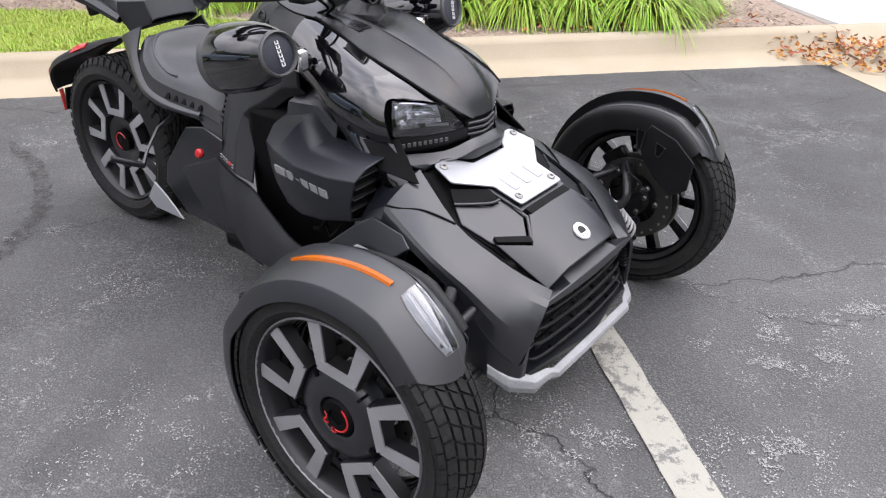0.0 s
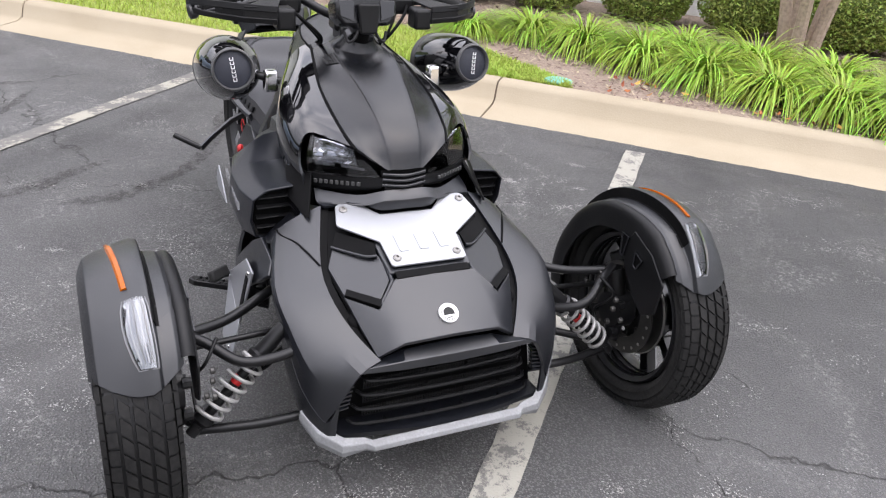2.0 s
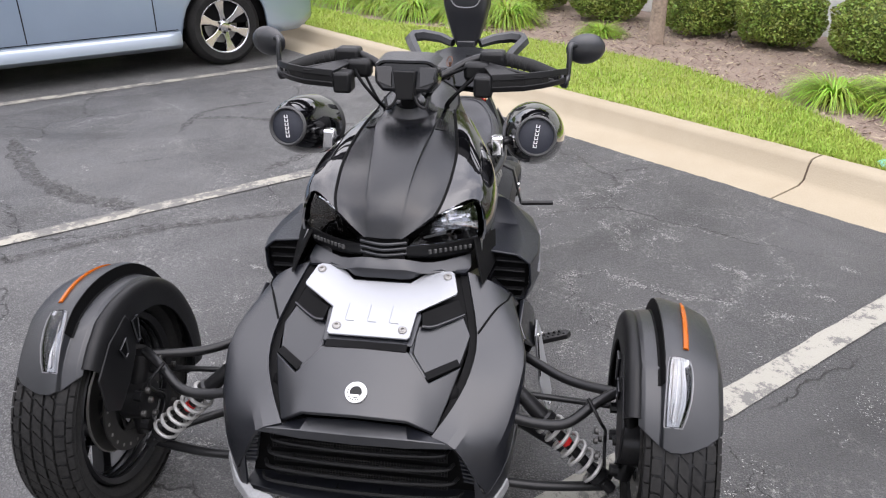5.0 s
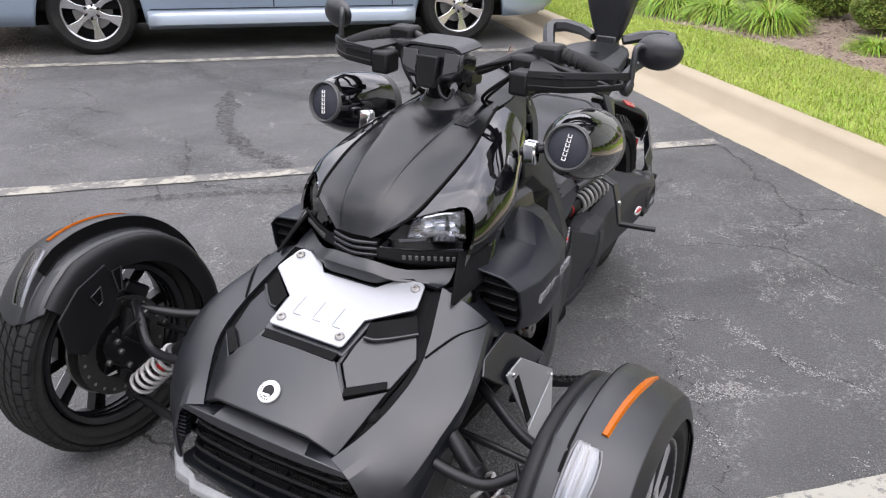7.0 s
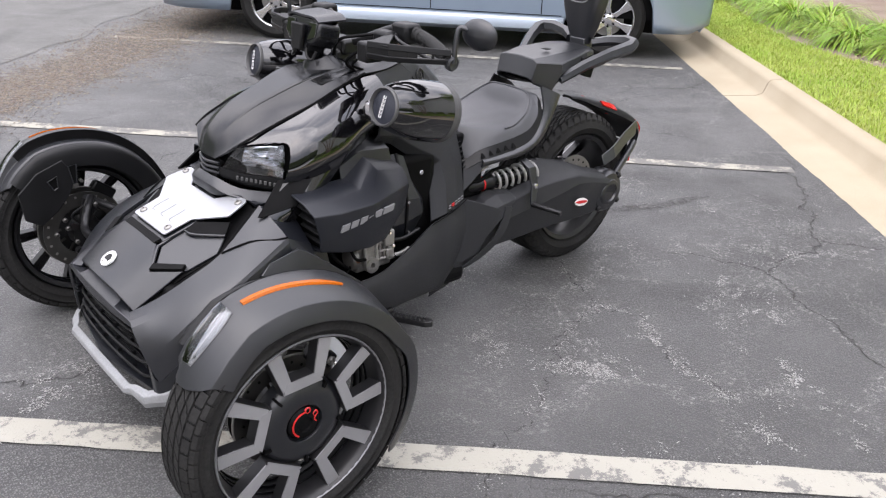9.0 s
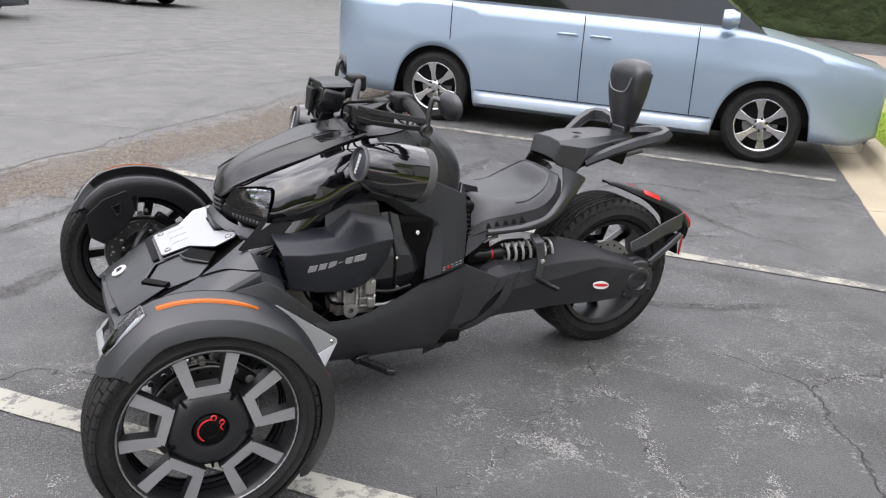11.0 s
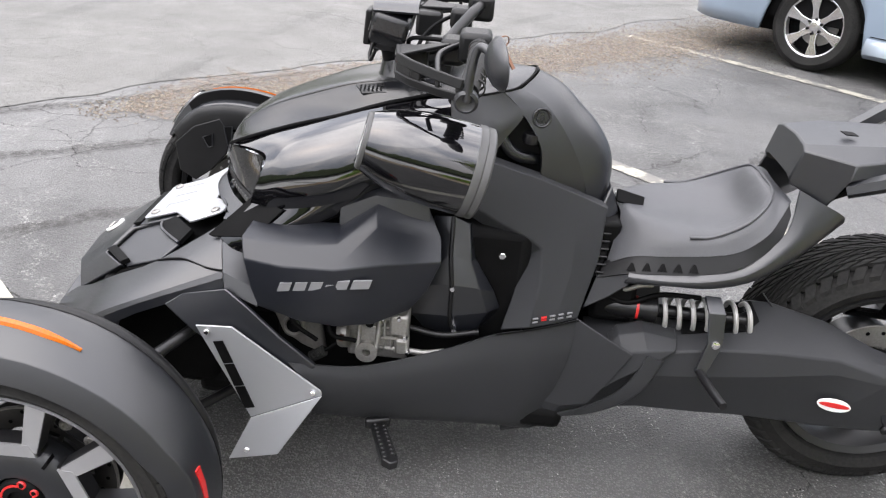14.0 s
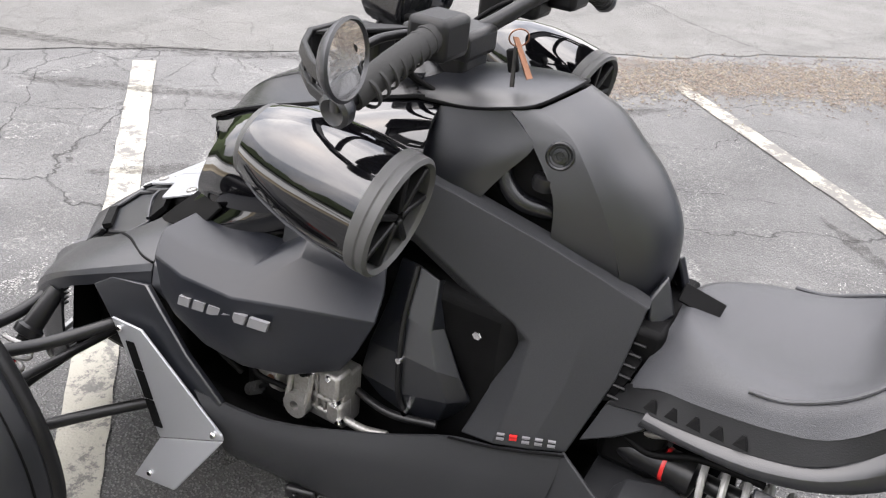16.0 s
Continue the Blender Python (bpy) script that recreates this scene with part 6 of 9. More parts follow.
sheet("skid_lip", half([
    [(0.190, 0, 0.184), (0.188, 0.19, 0.183), (0.178, 0.205, 0.186), (0.165, 0.250, 0.186), (0.128, 0.296, 0.204), (0.092, 0.328, 0.232)],
    [(0.208, 0, 0.178), (0.206, 0.19, 0.176), (0.194, 0.205, 0.180), (0.182, 0.256, 0.174), (0.139, 0.304, 0.192), (0.095, 0.334, 0.228)],
    [(0.211, 0, 0.166), (0.209, 0.19, 0.164), (0.197, 0.205, 0.166), (0.184, 0.259, 0.156), (0.141, 0.308, 0.172), (0.095, 0.337, 0.210)],
    [(0.200, 0, 0.156), (0.198, 0.19, 0.154), (0.186, 0.205, 0.152), (0.180, 0.256, 0.140), (0.136, 0.305, 0.154), (0.093, 0.333, 0.196)],
]), LIPM, thick=0.005, straight=True, label="silver skid lip under the nose", angle=15, bevel=0.002)

# ---- headlamps and upper cowl ----
cowl = sheet("upper_hood", half([
    [(-0.158, 0, 0.694), (-0.160, 0.030, 0.695), (-0.161, 0.040, 0.695), (-0.163, 0.052, 0.698), (-0.192, 0.116, 0.744)],
    [(-0.188, 0, 0.760), (-0.190, 0.038, 0.758), (-0.193, 0.050, 0.755), (-0.202, 0.072, 0.754), (-0.240, 0.130, 0.768)],
    [(-0.258, 0, 0.815), (-0.260, 0.048, 0.814), (-0.262, 0.058, 0.808), (-0.280, 0.090, 0.801), (-0.335, 0.140, 0.806)],
    [(-0.360, 0, 0.859), (-0.362, 0.058, 0.859), (-0.364, 0.068, 0.851), (-0.384, 0.098, 0.839), (-0.430, 0.138, 0.836)],
    [(-0.460, 0, 0.890), (-0.464, 0.070, 0.893), (-0.467, 0.080, 0.888), (-0.484, 0.104, 0.880), (-0.520, 0.124, 0.867)],
    [(-0.590, 0, 0.910), (-0.590, 0.060, 0.908), (-0.591, 0.070, 0.904), (-0.600, 0.088, 0.897), (-0.620, 0.105, 0.890)],
]), SHEEN, label="satin black upper hood", per=4, angle=16, thick=0.006)
for s in (1, -1):
    vent = slab("vent_mesh", mir([(-0.450, 0.082, 0.8860), (-0.468, 0.110, 0.8765), (-0.520, 0.108, 0.8825), (-0.508, 0.080, 0.8960)], s), FRAME, cowl, "perforated vent patch", thick=0.003)
    bm = bmesh.new()
    for i in range(6):
        for j in range(4):
            x, y = -0.463 - 0.0085 * i, 0.086 + 0.0055 * j
            add_box(bm, (0, 0, 0), (0.004, 0.003, 0.001), pose(x, y * s, 0.8862 + 0.0012 * i - 0.0019 * j, -18 * s, 10, 0))
    tagged(part("vent_hole", bm, DARK, vent), kind="stuff")
block("small_print", (-0.475, -0.055, 0.891), (0.018, 0.006, 0.001), GREYP, cowl, turn=(0, 16, 0), bevel=0)
sheet("gloss_panel", [
    [(-0.196, 0.118, 0.743), (-0.285, 0.196, 0.758), (-0.290, 0.226, 0.735), (-0.275, 0.236, 0.690), (-0.265, 0.232, 0.660)],
    [(-0.300, 0.140, 0.790), (-0.340, 0.202, 0.788), (-0.350, 0.240, 0.755), (-0.345, 0.252, 0.700), (-0.340, 0.244, 0.660)],
    [(-0.430, 0.140, 0.836), (-0.440, 0.190, 0.822), (-0.445, 0.232, 0.785), (-0.445, 0.248, 0.725), (-0.440, 0.236, 0.680)],
    [(-0.530, 0.126, 0.866), (-0.540, 0.168, 0.850), (-0.545, 0.205, 0.810), (-0.545, 0.215, 0.760), (-0.540, 0.200, 0.715)],
    [(-0.650, 0.105, 0.890), (-0.655, 0.140, 0.868), (-0.660, 0.165, 0.830), (-0.660, 0.175, 0.790), (-0.655, 0.165, 0.750)],
], GLOSS, both=True, thick=0.006, label="gloss black side panel")
for s in (1, -1):
    face = [[(-0.196, 0.114, 0.738), (-0.240, 0.160, 0.745), (-0.286, 0.202, 0.752)], [(-0.180, 0.085, 0.702), (-0.222, 0.150, 0.705), (-0.278, 0.214, 0.708)], [(-0.172, 0.060, 0.672), (-0.212, 0.135, 0.668), (-0.270, 0.216, 0.668)]]
    deep = [[(x - 0.046, y - 0.026, z - 0.002) for x, y, z in row] for row in face]
    lampb = sheet("headlamp", mir(deep, s), DARK, label="headlamp with a clear lens over bright reflectors", thick=0.006, per=4)
    pane = sheet("lens", mir(face, s), LENS, lampb, "clear curved lens", thick=0.0015, per=4)
    pane.visible_shadow = False
    at = lambda u, v, back: tuple(np.array((-0.190, 0.106, 0.736)) * (1 - u) * (1 - v) + np.array((-0.284, 0.200, 0.749)) * u * (1 - v) + np.array((-0.174, 0.066, 0.674)) * (1 - u) * v + np.array((-0.268, 0.214, 0.672)) * u * v - np.array((0.85, 0.50, 0.0)) * back)
    # bowl on the outer half: facets round a hollow
    bowl = []
    for j in range(7):
        v = 0.05 + 0.66 * j / 6
        row = []
        for i in range(11):
            u = 0.20 + 0.08 * v + (0.76 - 0.08 * v) * i / 10
            r = math.hypot((u - 0.62) / 0.36, (v - 0.38) / 0.36)
            row.append(at(u, v, 0.005 + 0.022 * max(0.0, 1 - r * r) + 0.0050 * (j % 2) + 0.0022 * (i % 2)))
        bowl.append(row)
    sheet("reflector", mir(bowl, s), REFLECT, lampb, "bright faceted reflector", straight=True, thick=0.003, angle=3)
    sheet("side_reflector", mir([[at(0.62 + 0.32 * i / 9, v, 0.004 + 0.005 * (i % 2)) for i in range(10)] for v in (0.74, 0.86)], s), REFLECT, lampb, "fluted lower reflector", straight=True, thick=0.003, angle=3)
    slab("running_light", mir([at(0.16, 0.78, 0.006), at(0.52, 0.74, 0.006), at(0.52, 0.84, 0.006), at(0.18, 0.88, 0.006)], s), GREYP, lampb, "grey light bar", thick=0.004)
    sheet("lamp_brow", mir([[(-0.166, 0.052, 0.672), (-0.210, 0.134, 0.664), (-0.268, 0.216, 0.664)], [(-0.170, 0.056, 0.645), (-0.210, 0.128, 0.634), (-0.266, 0.205, 0.630)], [(-0.185, 0.06, 0.636), (-0.22, 0.12, 0.622), (-0.27, 0.19, 0.618)]], s), DARKP, lampb, thick=0.006, per=3)
    for k in range(9):
        f = k / 8
        block("led_pip", (-0.194 - 0.062 * f, (0.108 + 0.090 * f) * s, 0.651 - 0.006 * f), (0.008, 0.007, 0.010), RINGM, lampb, turn=(0, 0, 42), bevel=0.001)
# centre grille between the lamps
cg = slab("centre_grille", [(-0.172, -0.060, 0.690), (-0.172, 0.060, 0.690), (-0.160, 0.050, 0.640), (-0.160, -0.050, 0.640)], DARK, thick=0.01, label="small slatted grille between the headlamps")
for z in (0.682, 0.668, 0.654):
    rod("slat", [(-0.168, -0.056, z), (-0.155, 0, z - 0.002), (-0.168, 0.056, z)], 0.004, MATTE, cg)
sheet("lamp_frame", half([
    [(-0.158, 0, 0.642), (-0.160, 0.052, 0.642), (-0.195, 0.115, 0.622), (-0.262, 0.200, 0.622)],
    [(-0.140, 0, 0.622), (-0.142, 0.060, 0.622), (-0.165, 0.110, 0.606), (-0.225, 0.205, 0.604)],
    [(-0.142, 0, 0.598), (-0.145, 0.068, 0.598), (-0.186, 0.112, 0.603), (-0.195, 0.195, 0.600)],
]), MATTE, thick=0.006, per=3, label="matte frame under the headlamps", angle=25)
slab("side_wing", [(-0.262, 0.208, 0.664), (-0.176, 0.240, 0.582), (-0.188, 0.244, 0.580), (-0.282, 0.262, 0.598), (-0.338, 0.254, 0.662)], DARK, both=True, label="black wing below the headlamp", thick=0.006)
sheet("side_cheek", [[(-0.27, 0.222, 0.660), (-0.35, 0.240, 0.662), (-0.45, 0.225, 0.690), (-0.55, 0.195, 0.72)], [(-0.20, 0.248, 0.572), (-0.30, 0.262, 0.596), (-0.40, 0.235, 0.632), (-0.54, 0.18, 0.67)], [(-0.22, 0.262, 0.556), (-0.30, 0.25, 0.56), (-0.40, 0.21, 0.60), (-0.54, 0.15, 0.64)]], GLOSS, both=True, label="dark cheek under the gloss panel", per=4)

# ---- tank pod behind the bars ----
lid = sheet("tank_lid", half([
    [(-0.585, 0, 0.909), (-0.585, 0.075, 0.899), (-0.60, 0.108, 0.887)],
    [(-0.68, 0, 0.925), (-0.68, 0.075, 0.914), (-0.69, 0.108, 0.894)],
    [(-0.77, 0, 0.936), (-0.765, 0.062, 0.926), (-0.755, 0.098, 0.906)],
    [(-0.822, 0, 0.937), (-0.810, 0.045, 0.928), (-0.785, 0.082, 0.914)],
]), MATTE, label="matte lid over the tank", per=5, thick=0.006)
sheet("tank_pod", half([
    [(-0.832, 0, 0.934), (-0.820, 0.040, 0.926), (-0.795, 0.078, 0.910)],
    [(-0.888, 0, 0.907), (-0.874, 0.050, 0.898), (-0.846, 0.080, 0.884)],
    [(-0.931, 0, 0.869), (-0.916, 0.055, 0.860), (-0.880, 0.087, 0.850)],
    [(-0.976, 0, 0.826), (-0.960, 0.057, 0.814), (-0.918, 0.090, 0.796)],
    [(-1.013, 0, 0.765), (-0.996, 0.054, 0.750), (-0.950, 0.085, 0.730)],
    [(-1.020, 0, 0.690), (-1.003, 0.046, 0.678), (-0.965, 0.074, 0.665)],
    [(-1.005, 0, 0.630), (-0.985, 0.040, 0.622), (-0.950, 0.062, 0.612)],
]), MATTE, label="matte black rounded tank pod", per=6, thick=0.008)
sheet("tank_band", [
    [(-0.795, 0.078, 0.910), (-0.778, 0.089, 0.908), (-0.758, 0.100, 0.905)],
    [(-0.846, 0.080, 0.884), (-0.815, 0.089, 0.885), (-0.783, 0.100, 0.885)],
    [(-0.880, 0.087, 0.850), (-0.843, 0.093, 0.857), (-0.804, 0.103, 0.862)],
    [(-0.918, 0.090, 0.796), (-0.884, 0.098, 0.798), (-0.847, 0.108, 0.800)],
    [(-0.950, 0.085, 0.730), (-0.905, 0.098, 0.732), (-0.857, 0.110, 0.734)],
    [(-0.965, 0.074, 0.665), (-0.915, 0.092, 0.680), (-0.867, 0.104, 0.690)],
], MATTE, both=True, label="flat band down the side of the tank", per=5, thick=0.008)
sheet("tank_side", [
    [(-0.758, 0.101, 0.904), (-0.690, 0.111, 0.892), (-0.620, 0.113, 0.880)],
    [(-0.783, 0.101, 0.884), (-0.710, 0.122, 0.862), (-0.620, 0.132, 0.848)],
    [(-0.804, 0.104, 0.861), (-0.730, 0.134, 0.825), (-0.620, 0.146, 0.812)],
    [(-0.772, 0.122, 0.815), (-0.715, 0.142, 0.792), (-0.620, 0.154, 0.778)],
    [(-0.742, 0.136, 0.768), (-0.700, 0.146, 0.752), (-0.630, 0.156, 0.735)],
], MATTE, both=True, label="swelling front side of the tank", per=5, thick=0.008)
for s in (1, -1):
    screw = lathe("pod_screw", [(0.0, 0.0), (0.021, 0.0), (0.021, 0.0035), (0.0185, 0.0045), (0.016, 0.0035), (0.015, 0.0015), (0.0125, 0.0015), (0.0115, 0.003), (0.006, 0.0035), (0.005, 0.0015), (0.0, 0.0015)], (-0.842, 0.0925 * s, 0.857), (-0.865, 0.1875 * s, 0.879), SHEEN, label="round black quarter-turn screw")
    # solid near-black plate stands for the shaded recess of the pod
    win = slab("pod_opening_shade", mir([(-0.775, 0.084, 0.872), (-0.872, 0.084, 0.810), (-0.885, 0.084, 0.715), (-0.725, 0.104, 0.730), (-0.715, 0.104, 0.790)], s), DARK, label="near-black slab painted as the shade in the triangular pod opening", thick=0.006)
    rod("coolant_pipe", mir([(-0.757, 0.100, 0.832), (-0.770, 0.105, 0.800), (-0.800, 0.103, 0.774), (-0.850, 0.078, 0.762)], s), 0.015, SHEEN, win)
    lathe("pipe_clip", [(0.0, -0.012), (0.016, -0.010), (0.018, 0.0), (0.016, 0.010), (0.0, 0.012)], (-0.826, 0.096 * s, 0.812), (-0.835, 0.096 * s, 0.900), FRAME, win, sides=16)
    slab("tank_fin", mir([(-1.006, 0.062, 0.668), (-1.022, 0.040, 0.706), (-1.046, 0.042, 0.646), (-1.022, 0.078, 0.626)], s), MATTE, thick=0.014, bevel=0.004, label="small fin between tank and seat")

# ---- engine bay and side panels ----
block("engine_core", (-0.58, 0, 0.42), (0.56, 0.36, 0.44), DARK, label="dark engine block", bevel=0.03)
block("belly_pan", (-0.55, 0, 0.185), (0.85, 0.44, 0.06), DARK, bevel=0.02, label="dark belly pan")
block("radiator_core", (-0.05, 0, 0.31), (0.26, 0.44, 0.26), DARK, bevel=0.02, label="dark structure behind the grille")
block("frame_beam", (-0.15, 0, 0.42), (0.36, 0.36, 0.12), DARK, bevel=0.02)
sheet("frame_panel", [
    [(-0.640, 0.172, 0.800), (-0.620, 0.190, 0.765), (-0.605, 0.202, 0.725), (-0.600, 0.185, 0.700)],
    [(-0.718, 0.160, 0.783), (-0.696, 0.182, 0.748), (-0.676, 0.194, 0.712), (-0.664, 0.175, 0.685)],
    [(-0.860, 0.128, 0.736), (-0.820, 0.160, 0.692), (-0.782, 0.182, 0.648), (-0.757, 0.160, 0.624)],
    [(-0.940, 0.107, 0.703), (-0.890, 0.146, 0.657), (-0.846, 0.174, 0.616), (-0.806, 0.152, 0.592)],
    [(-1.014, 0.085, 0.668), (-0.945, 0.138, 0.630), (-0.876, 0.172, 0.594), (-0.834, 0.152, 0.562)],
    [(-1.006, 0.135, 0.566), (-0.944, 0.178, 0.546), (-0.880, 0.202, 0.525), (-0.826, 0.184, 0.488)],
    [(-0.972, 0.195, 0.446), (-0.920, 0.218, 0.440), (-0.868, 0.232, 0.432), (-0.806, 0.220, 0.413)],
], PANELM, both=True, label="matte black frame panel beside the tank", thick=0.010, straight=True, angle=12, bevel=0.003)
sheet("panel_return", [
    [(-0.640, 0.170, 0.798), (-0.718, 0.158, 0.781), (-0.860, 0.126, 0.734), (-0.940, 0.105, 0.701), (-1.014, 0.083, 0.666)],
    [(-0.640, 0.140, 0.806), (-0.718, 0.130, 0.785), (-0.860, 0.100, 0.738), (-0.940, 0.080, 0.705), (-1.010, 0.055, 0.668)],
], PANELM, both=True, straight=True, label="inner lip of the frame panel")
sheet("lower_panel", [
    [(-0.375, 0.368, 0.372), (-0.40, 0.372, 0.345), (-0.42, 0.365, 0.290), (-0.42, 0.335, 0.225), (-0.43, 0.28, 0.190)],
    [(-0.52, 0.338, 0.360), (-0.53, 0.345, 0.325), (-0.54, 0.335, 0.270), (-0.55, 0.305, 0.205), (-0.55, 0.25, 0.170)],
    [(-0.68, 0.278, 0.380), (-0.68, 0.295, 0.335), (-0.69, 0.290, 0.260), (-0.70, 0.265, 0.185), (-0.70, 0.21, 0.160)],
    [(-0.797, 0.240, 0.411), (-0.80, 0.255, 0.345), (-0.81, 0.250, 0.255), (-0.82, 0.230, 0.165), (-0.82, 0.18, 0.145)],
    [(-0.880, 0.233, 0.430), (-0.880, 0.246, 0.35), (-0.880, 0.238, 0.25), (-0.870, 0.212, 0.150), (-0.865, 0.165, 0.132)],
    [(-0.974, 0.202, 0.446), (-0.960, 0.222, 0.35), (-0.935, 0.215, 0.24), (-0.912, 0.190, 0.135), (-0.905, 0.15, 0.120)],
], PANELM, both=True, label="matte black lower side panel", thick=0.008)
sheet("front_strut_cover", [
    [(-0.150, 0.335, 0.492), (-0.118, 0.352, 0.472)],
    [(-0.242, 0.338, 0.514), (-0.173, 0.364, 0.427)],
    [(-0.288, 0.350, 0.484), (-0.215, 0.368, 0.400)],
    [(-0.354, 0.360, 0.428), (-0.300, 0.370, 0.345)],
    [(-0.430, 0.362, 0.366), (-0.400, 0.366, 0.290)],
], MATTE, both=True, label="matte strut cover between nose and side panel", straight=True, angle=16, bevel=0.003, thick=0.012)
for s in (1, -1):
    pl = slab("side_plate", mir([(-0.188, 0.374, 0.443), (-0.262, 0.374, 0.448), (-0.446, 0.380, 0.318), (-0.449, 0.381, 0.308), (-0.300, 0.388, 0.238)], s), ALU, label="angled brushed aluminium side plate", thick=0.005)
    slab("plate_foot", mir([(-0.300, 0.3882, 0.237), (-0.449, 0.3812, 0.307), (-0.364, 0.421, 0.174), (-0.259, 0.420, 0.147)], s), ALU, pl, thick=0.005)
    for k in range(3):
        f = k / 3
        a, b = np.array((-0.224, 0.3785, 0.411)), np.array((-0.290, 0.3895, 0.258))
        p, q = a + (b - a) * f, a + (b - a) * (f + 0.315)
        w = np.array((-0.020, -0.0005, 0.004))
        slab("plate_slot", mir([tuple(p), tuple(q), tuple(q + w), tuple(p + w)], s), DARK, pl, thick=0.003, bevel=0)
    for p in ((-0.212, 0.3770, 0.432), (-0.430, 0.3825, 0.312), (-0.298, 0.415, 0.172)):
        lathe("bolt", [(0, 0), (0.006, 0), (0.006, 0.003), (0.004, 0.005), (0, 0.005)], mir([p], s)[0], mir([(p[0] - 0.1, p[1] + 0.9, p[2] + 0.25)], s)[0], CHROME, pl, sides=12)

box_rows = [
    [(-0.275, 0.235, 0.630), (-0.36, 0.232, 0.630), (-0.455, 0.222, 0.632), (-0.525, 0.205, 0.688), (-0.63, 0.19, 0.672)],
    [(-0.270, 0.312, 0.624), (-0.36, 0.318, 0.624), (-0.460, 0.305, 0.624), (-0.528, 0.262, 0.676), (-0.660, 0.240, 0.634)],
    [(-0.272, 0.322, 0.618), (-0.36, 0.332, 0.617), (-0.462, 0.322, 0.617), (-0.535, 0.285, 0.660), (-0.664, 0.248, 0.626)],
    [(-0.282, 0.348, 0.592), (-0.36, 0.364, 0.592), (-0.465, 0.364, 0.596), (-0.560, 0.340, 0.606), (-0.668, 0.272, 0.588)],
]
box_rows += [
    [(-0.296, 0.352, 0.530), (-0.38, 0.370, 0.526), (-0.470, 0.370, 0.526), (-0.555, 0.346, 0.524), (-0.645, 0.282, 0.528)],
    [(-0.306, 0.338, 0.482), (-0.39, 0.352, 0.466), (-0.470, 0.350, 0.460), (-0.540, 0.326, 0.460), (-0.610, 0.275, 0.472)],
    [(-0.310, 0.300, 0.470), (-0.40, 0.310, 0.450), (-0.470, 0.305, 0.444), (-0.530, 0.290, 0.446), (-0.595, 0.255, 0.460)],
    [(-0.310, 0.25, 0.472), (-0.40, 0.25, 0.450), (-0.470, 0.25, 0.444), (-0.52, 0.25, 0.444), (-0.59, 0.22, 0.460)],
]
for s in (1, -1):
    bm = bmesh.new()
    add_sheet(bm, mir(box_rows, s), 3, 0.006, True, ref=(-0.45, 0.2 * s, 0.54))
    cover = part("engine_cover", bm, COVERM, bike, "matte black engine cover with silver lettering shapes", 42, 0.008)
    # near-black plate paints the shaded inside of the cover's mouth
    slab("mouth_shade", mir([(-0.290, 0.245, 0.628), (-0.290, 0.312, 0.616), (-0.302, 0.342, 0.588), (-0.314, 0.344, 0.530), (-0.322, 0.325, 0.482), (-0.322, 0.250, 0.478)], s), DARK, cover, thick=0.006, ref=(-0.6, 0.3 * s, 0.55))
    for k in range(4):
        z = 0.598 - 0.030 * k
        slab("mouth_slat", mir([(-0.283 - 0.008 * k, 0.250, z), (-0.283 - 0.008 * k, 0.335, z - 0.002), (-0.300 - 0.008 * k, 0.335, z + 0.006), (-0.300 - 0.008 * k, 0.250, z + 0.008)], s), DARKP, cover, thick=0.004, ref=(-0.3, 0.3 * s, 0))
    # silver lettering as plain blocks
    a, b = np.array((-0.357, 0.3705, 0.549)), np.array((-0.536, 0.3640, 0.572))
    x0 = 0.0
    for w, h in ((0.019, 0.0092), (0.019, 0.0092), (0.019, 0.0092), (0.011, 0.003), (0.019, 0.0092), (0.029, 0.0092)):
        f0, f1 = x0 / 0.143, (x0 + w) / 0.143
        p, q = a + (b - a) * f0, a + (b - a) * f1
        k = np.array((-0.003, 0, 0))
        slab("letter_block", mir([tuple(p - k + (0, 0, -h)), tuple(q - k + (0, 0, -h)), tuple(q + k + (0, 0, h)), tuple(p + k + (0, 0, h))], s), GREYP, cover, thick=0.006, bevel=0, ref=(-0.45, 0, 0.55))
        x0 += w + 0.0055
    # upper inner cover and belt housing
    sheet("inner_cover", mir([[(-0.46, 0.17, 0.70), (-0.52, 0.17, 0.722), (-0.62, 0.165, 0.715)], [(-0.45, 0.222, 0.665), (-0.52, 0.222, 0.70), (-0.63, 0.215, 0.69)], [(-0.45, 0.232, 0.62), (-0.53, 0.235, 0.65), (-0.64, 0.225, 0.62)]], s), MATTE, cover, straight=True)
    if s > 0:
        bm = bmesh.new()
        rows = [
            [(-0.640, 0.166, 0.646), (-0.680, 0.181, 0.655), (-0.718, 0.178, 0.640), (-0.724, 0.155, 0.632)],
            [(-0.640, 0.200, 0.578), (-0.682, 0.214, 0.580), (-0.728, 0.208, 0.566), (-0.738, 0.180, 0.560)],
            [(-0.620, 0.214, 0.500), (-0.690, 0.232, 0.518), (-0.752, 0.224, 0.510), (-0.785, 0.195, 0.492)],
            [(-0.606, 0.215, 0.430), (-0.692, 0.230, 0.440), (-0.775, 0.214, 0.450), (-0.802, 0.185, 0.448)],
            [(-0.640, 0.200, 0.385), (-0.700, 0.212, 0.385), (-0.755, 0.200, 0.392), (-0.775, 0.175, 0.400)],
        ]
        add_sheet(bm, mir(rows, s), 4, 0.006, True, ref=(-0.7, 0, 0.5))
        belt = part("belt_cover", bm, MATTE, bike, "black faceted belt housing", 12, 0.004)
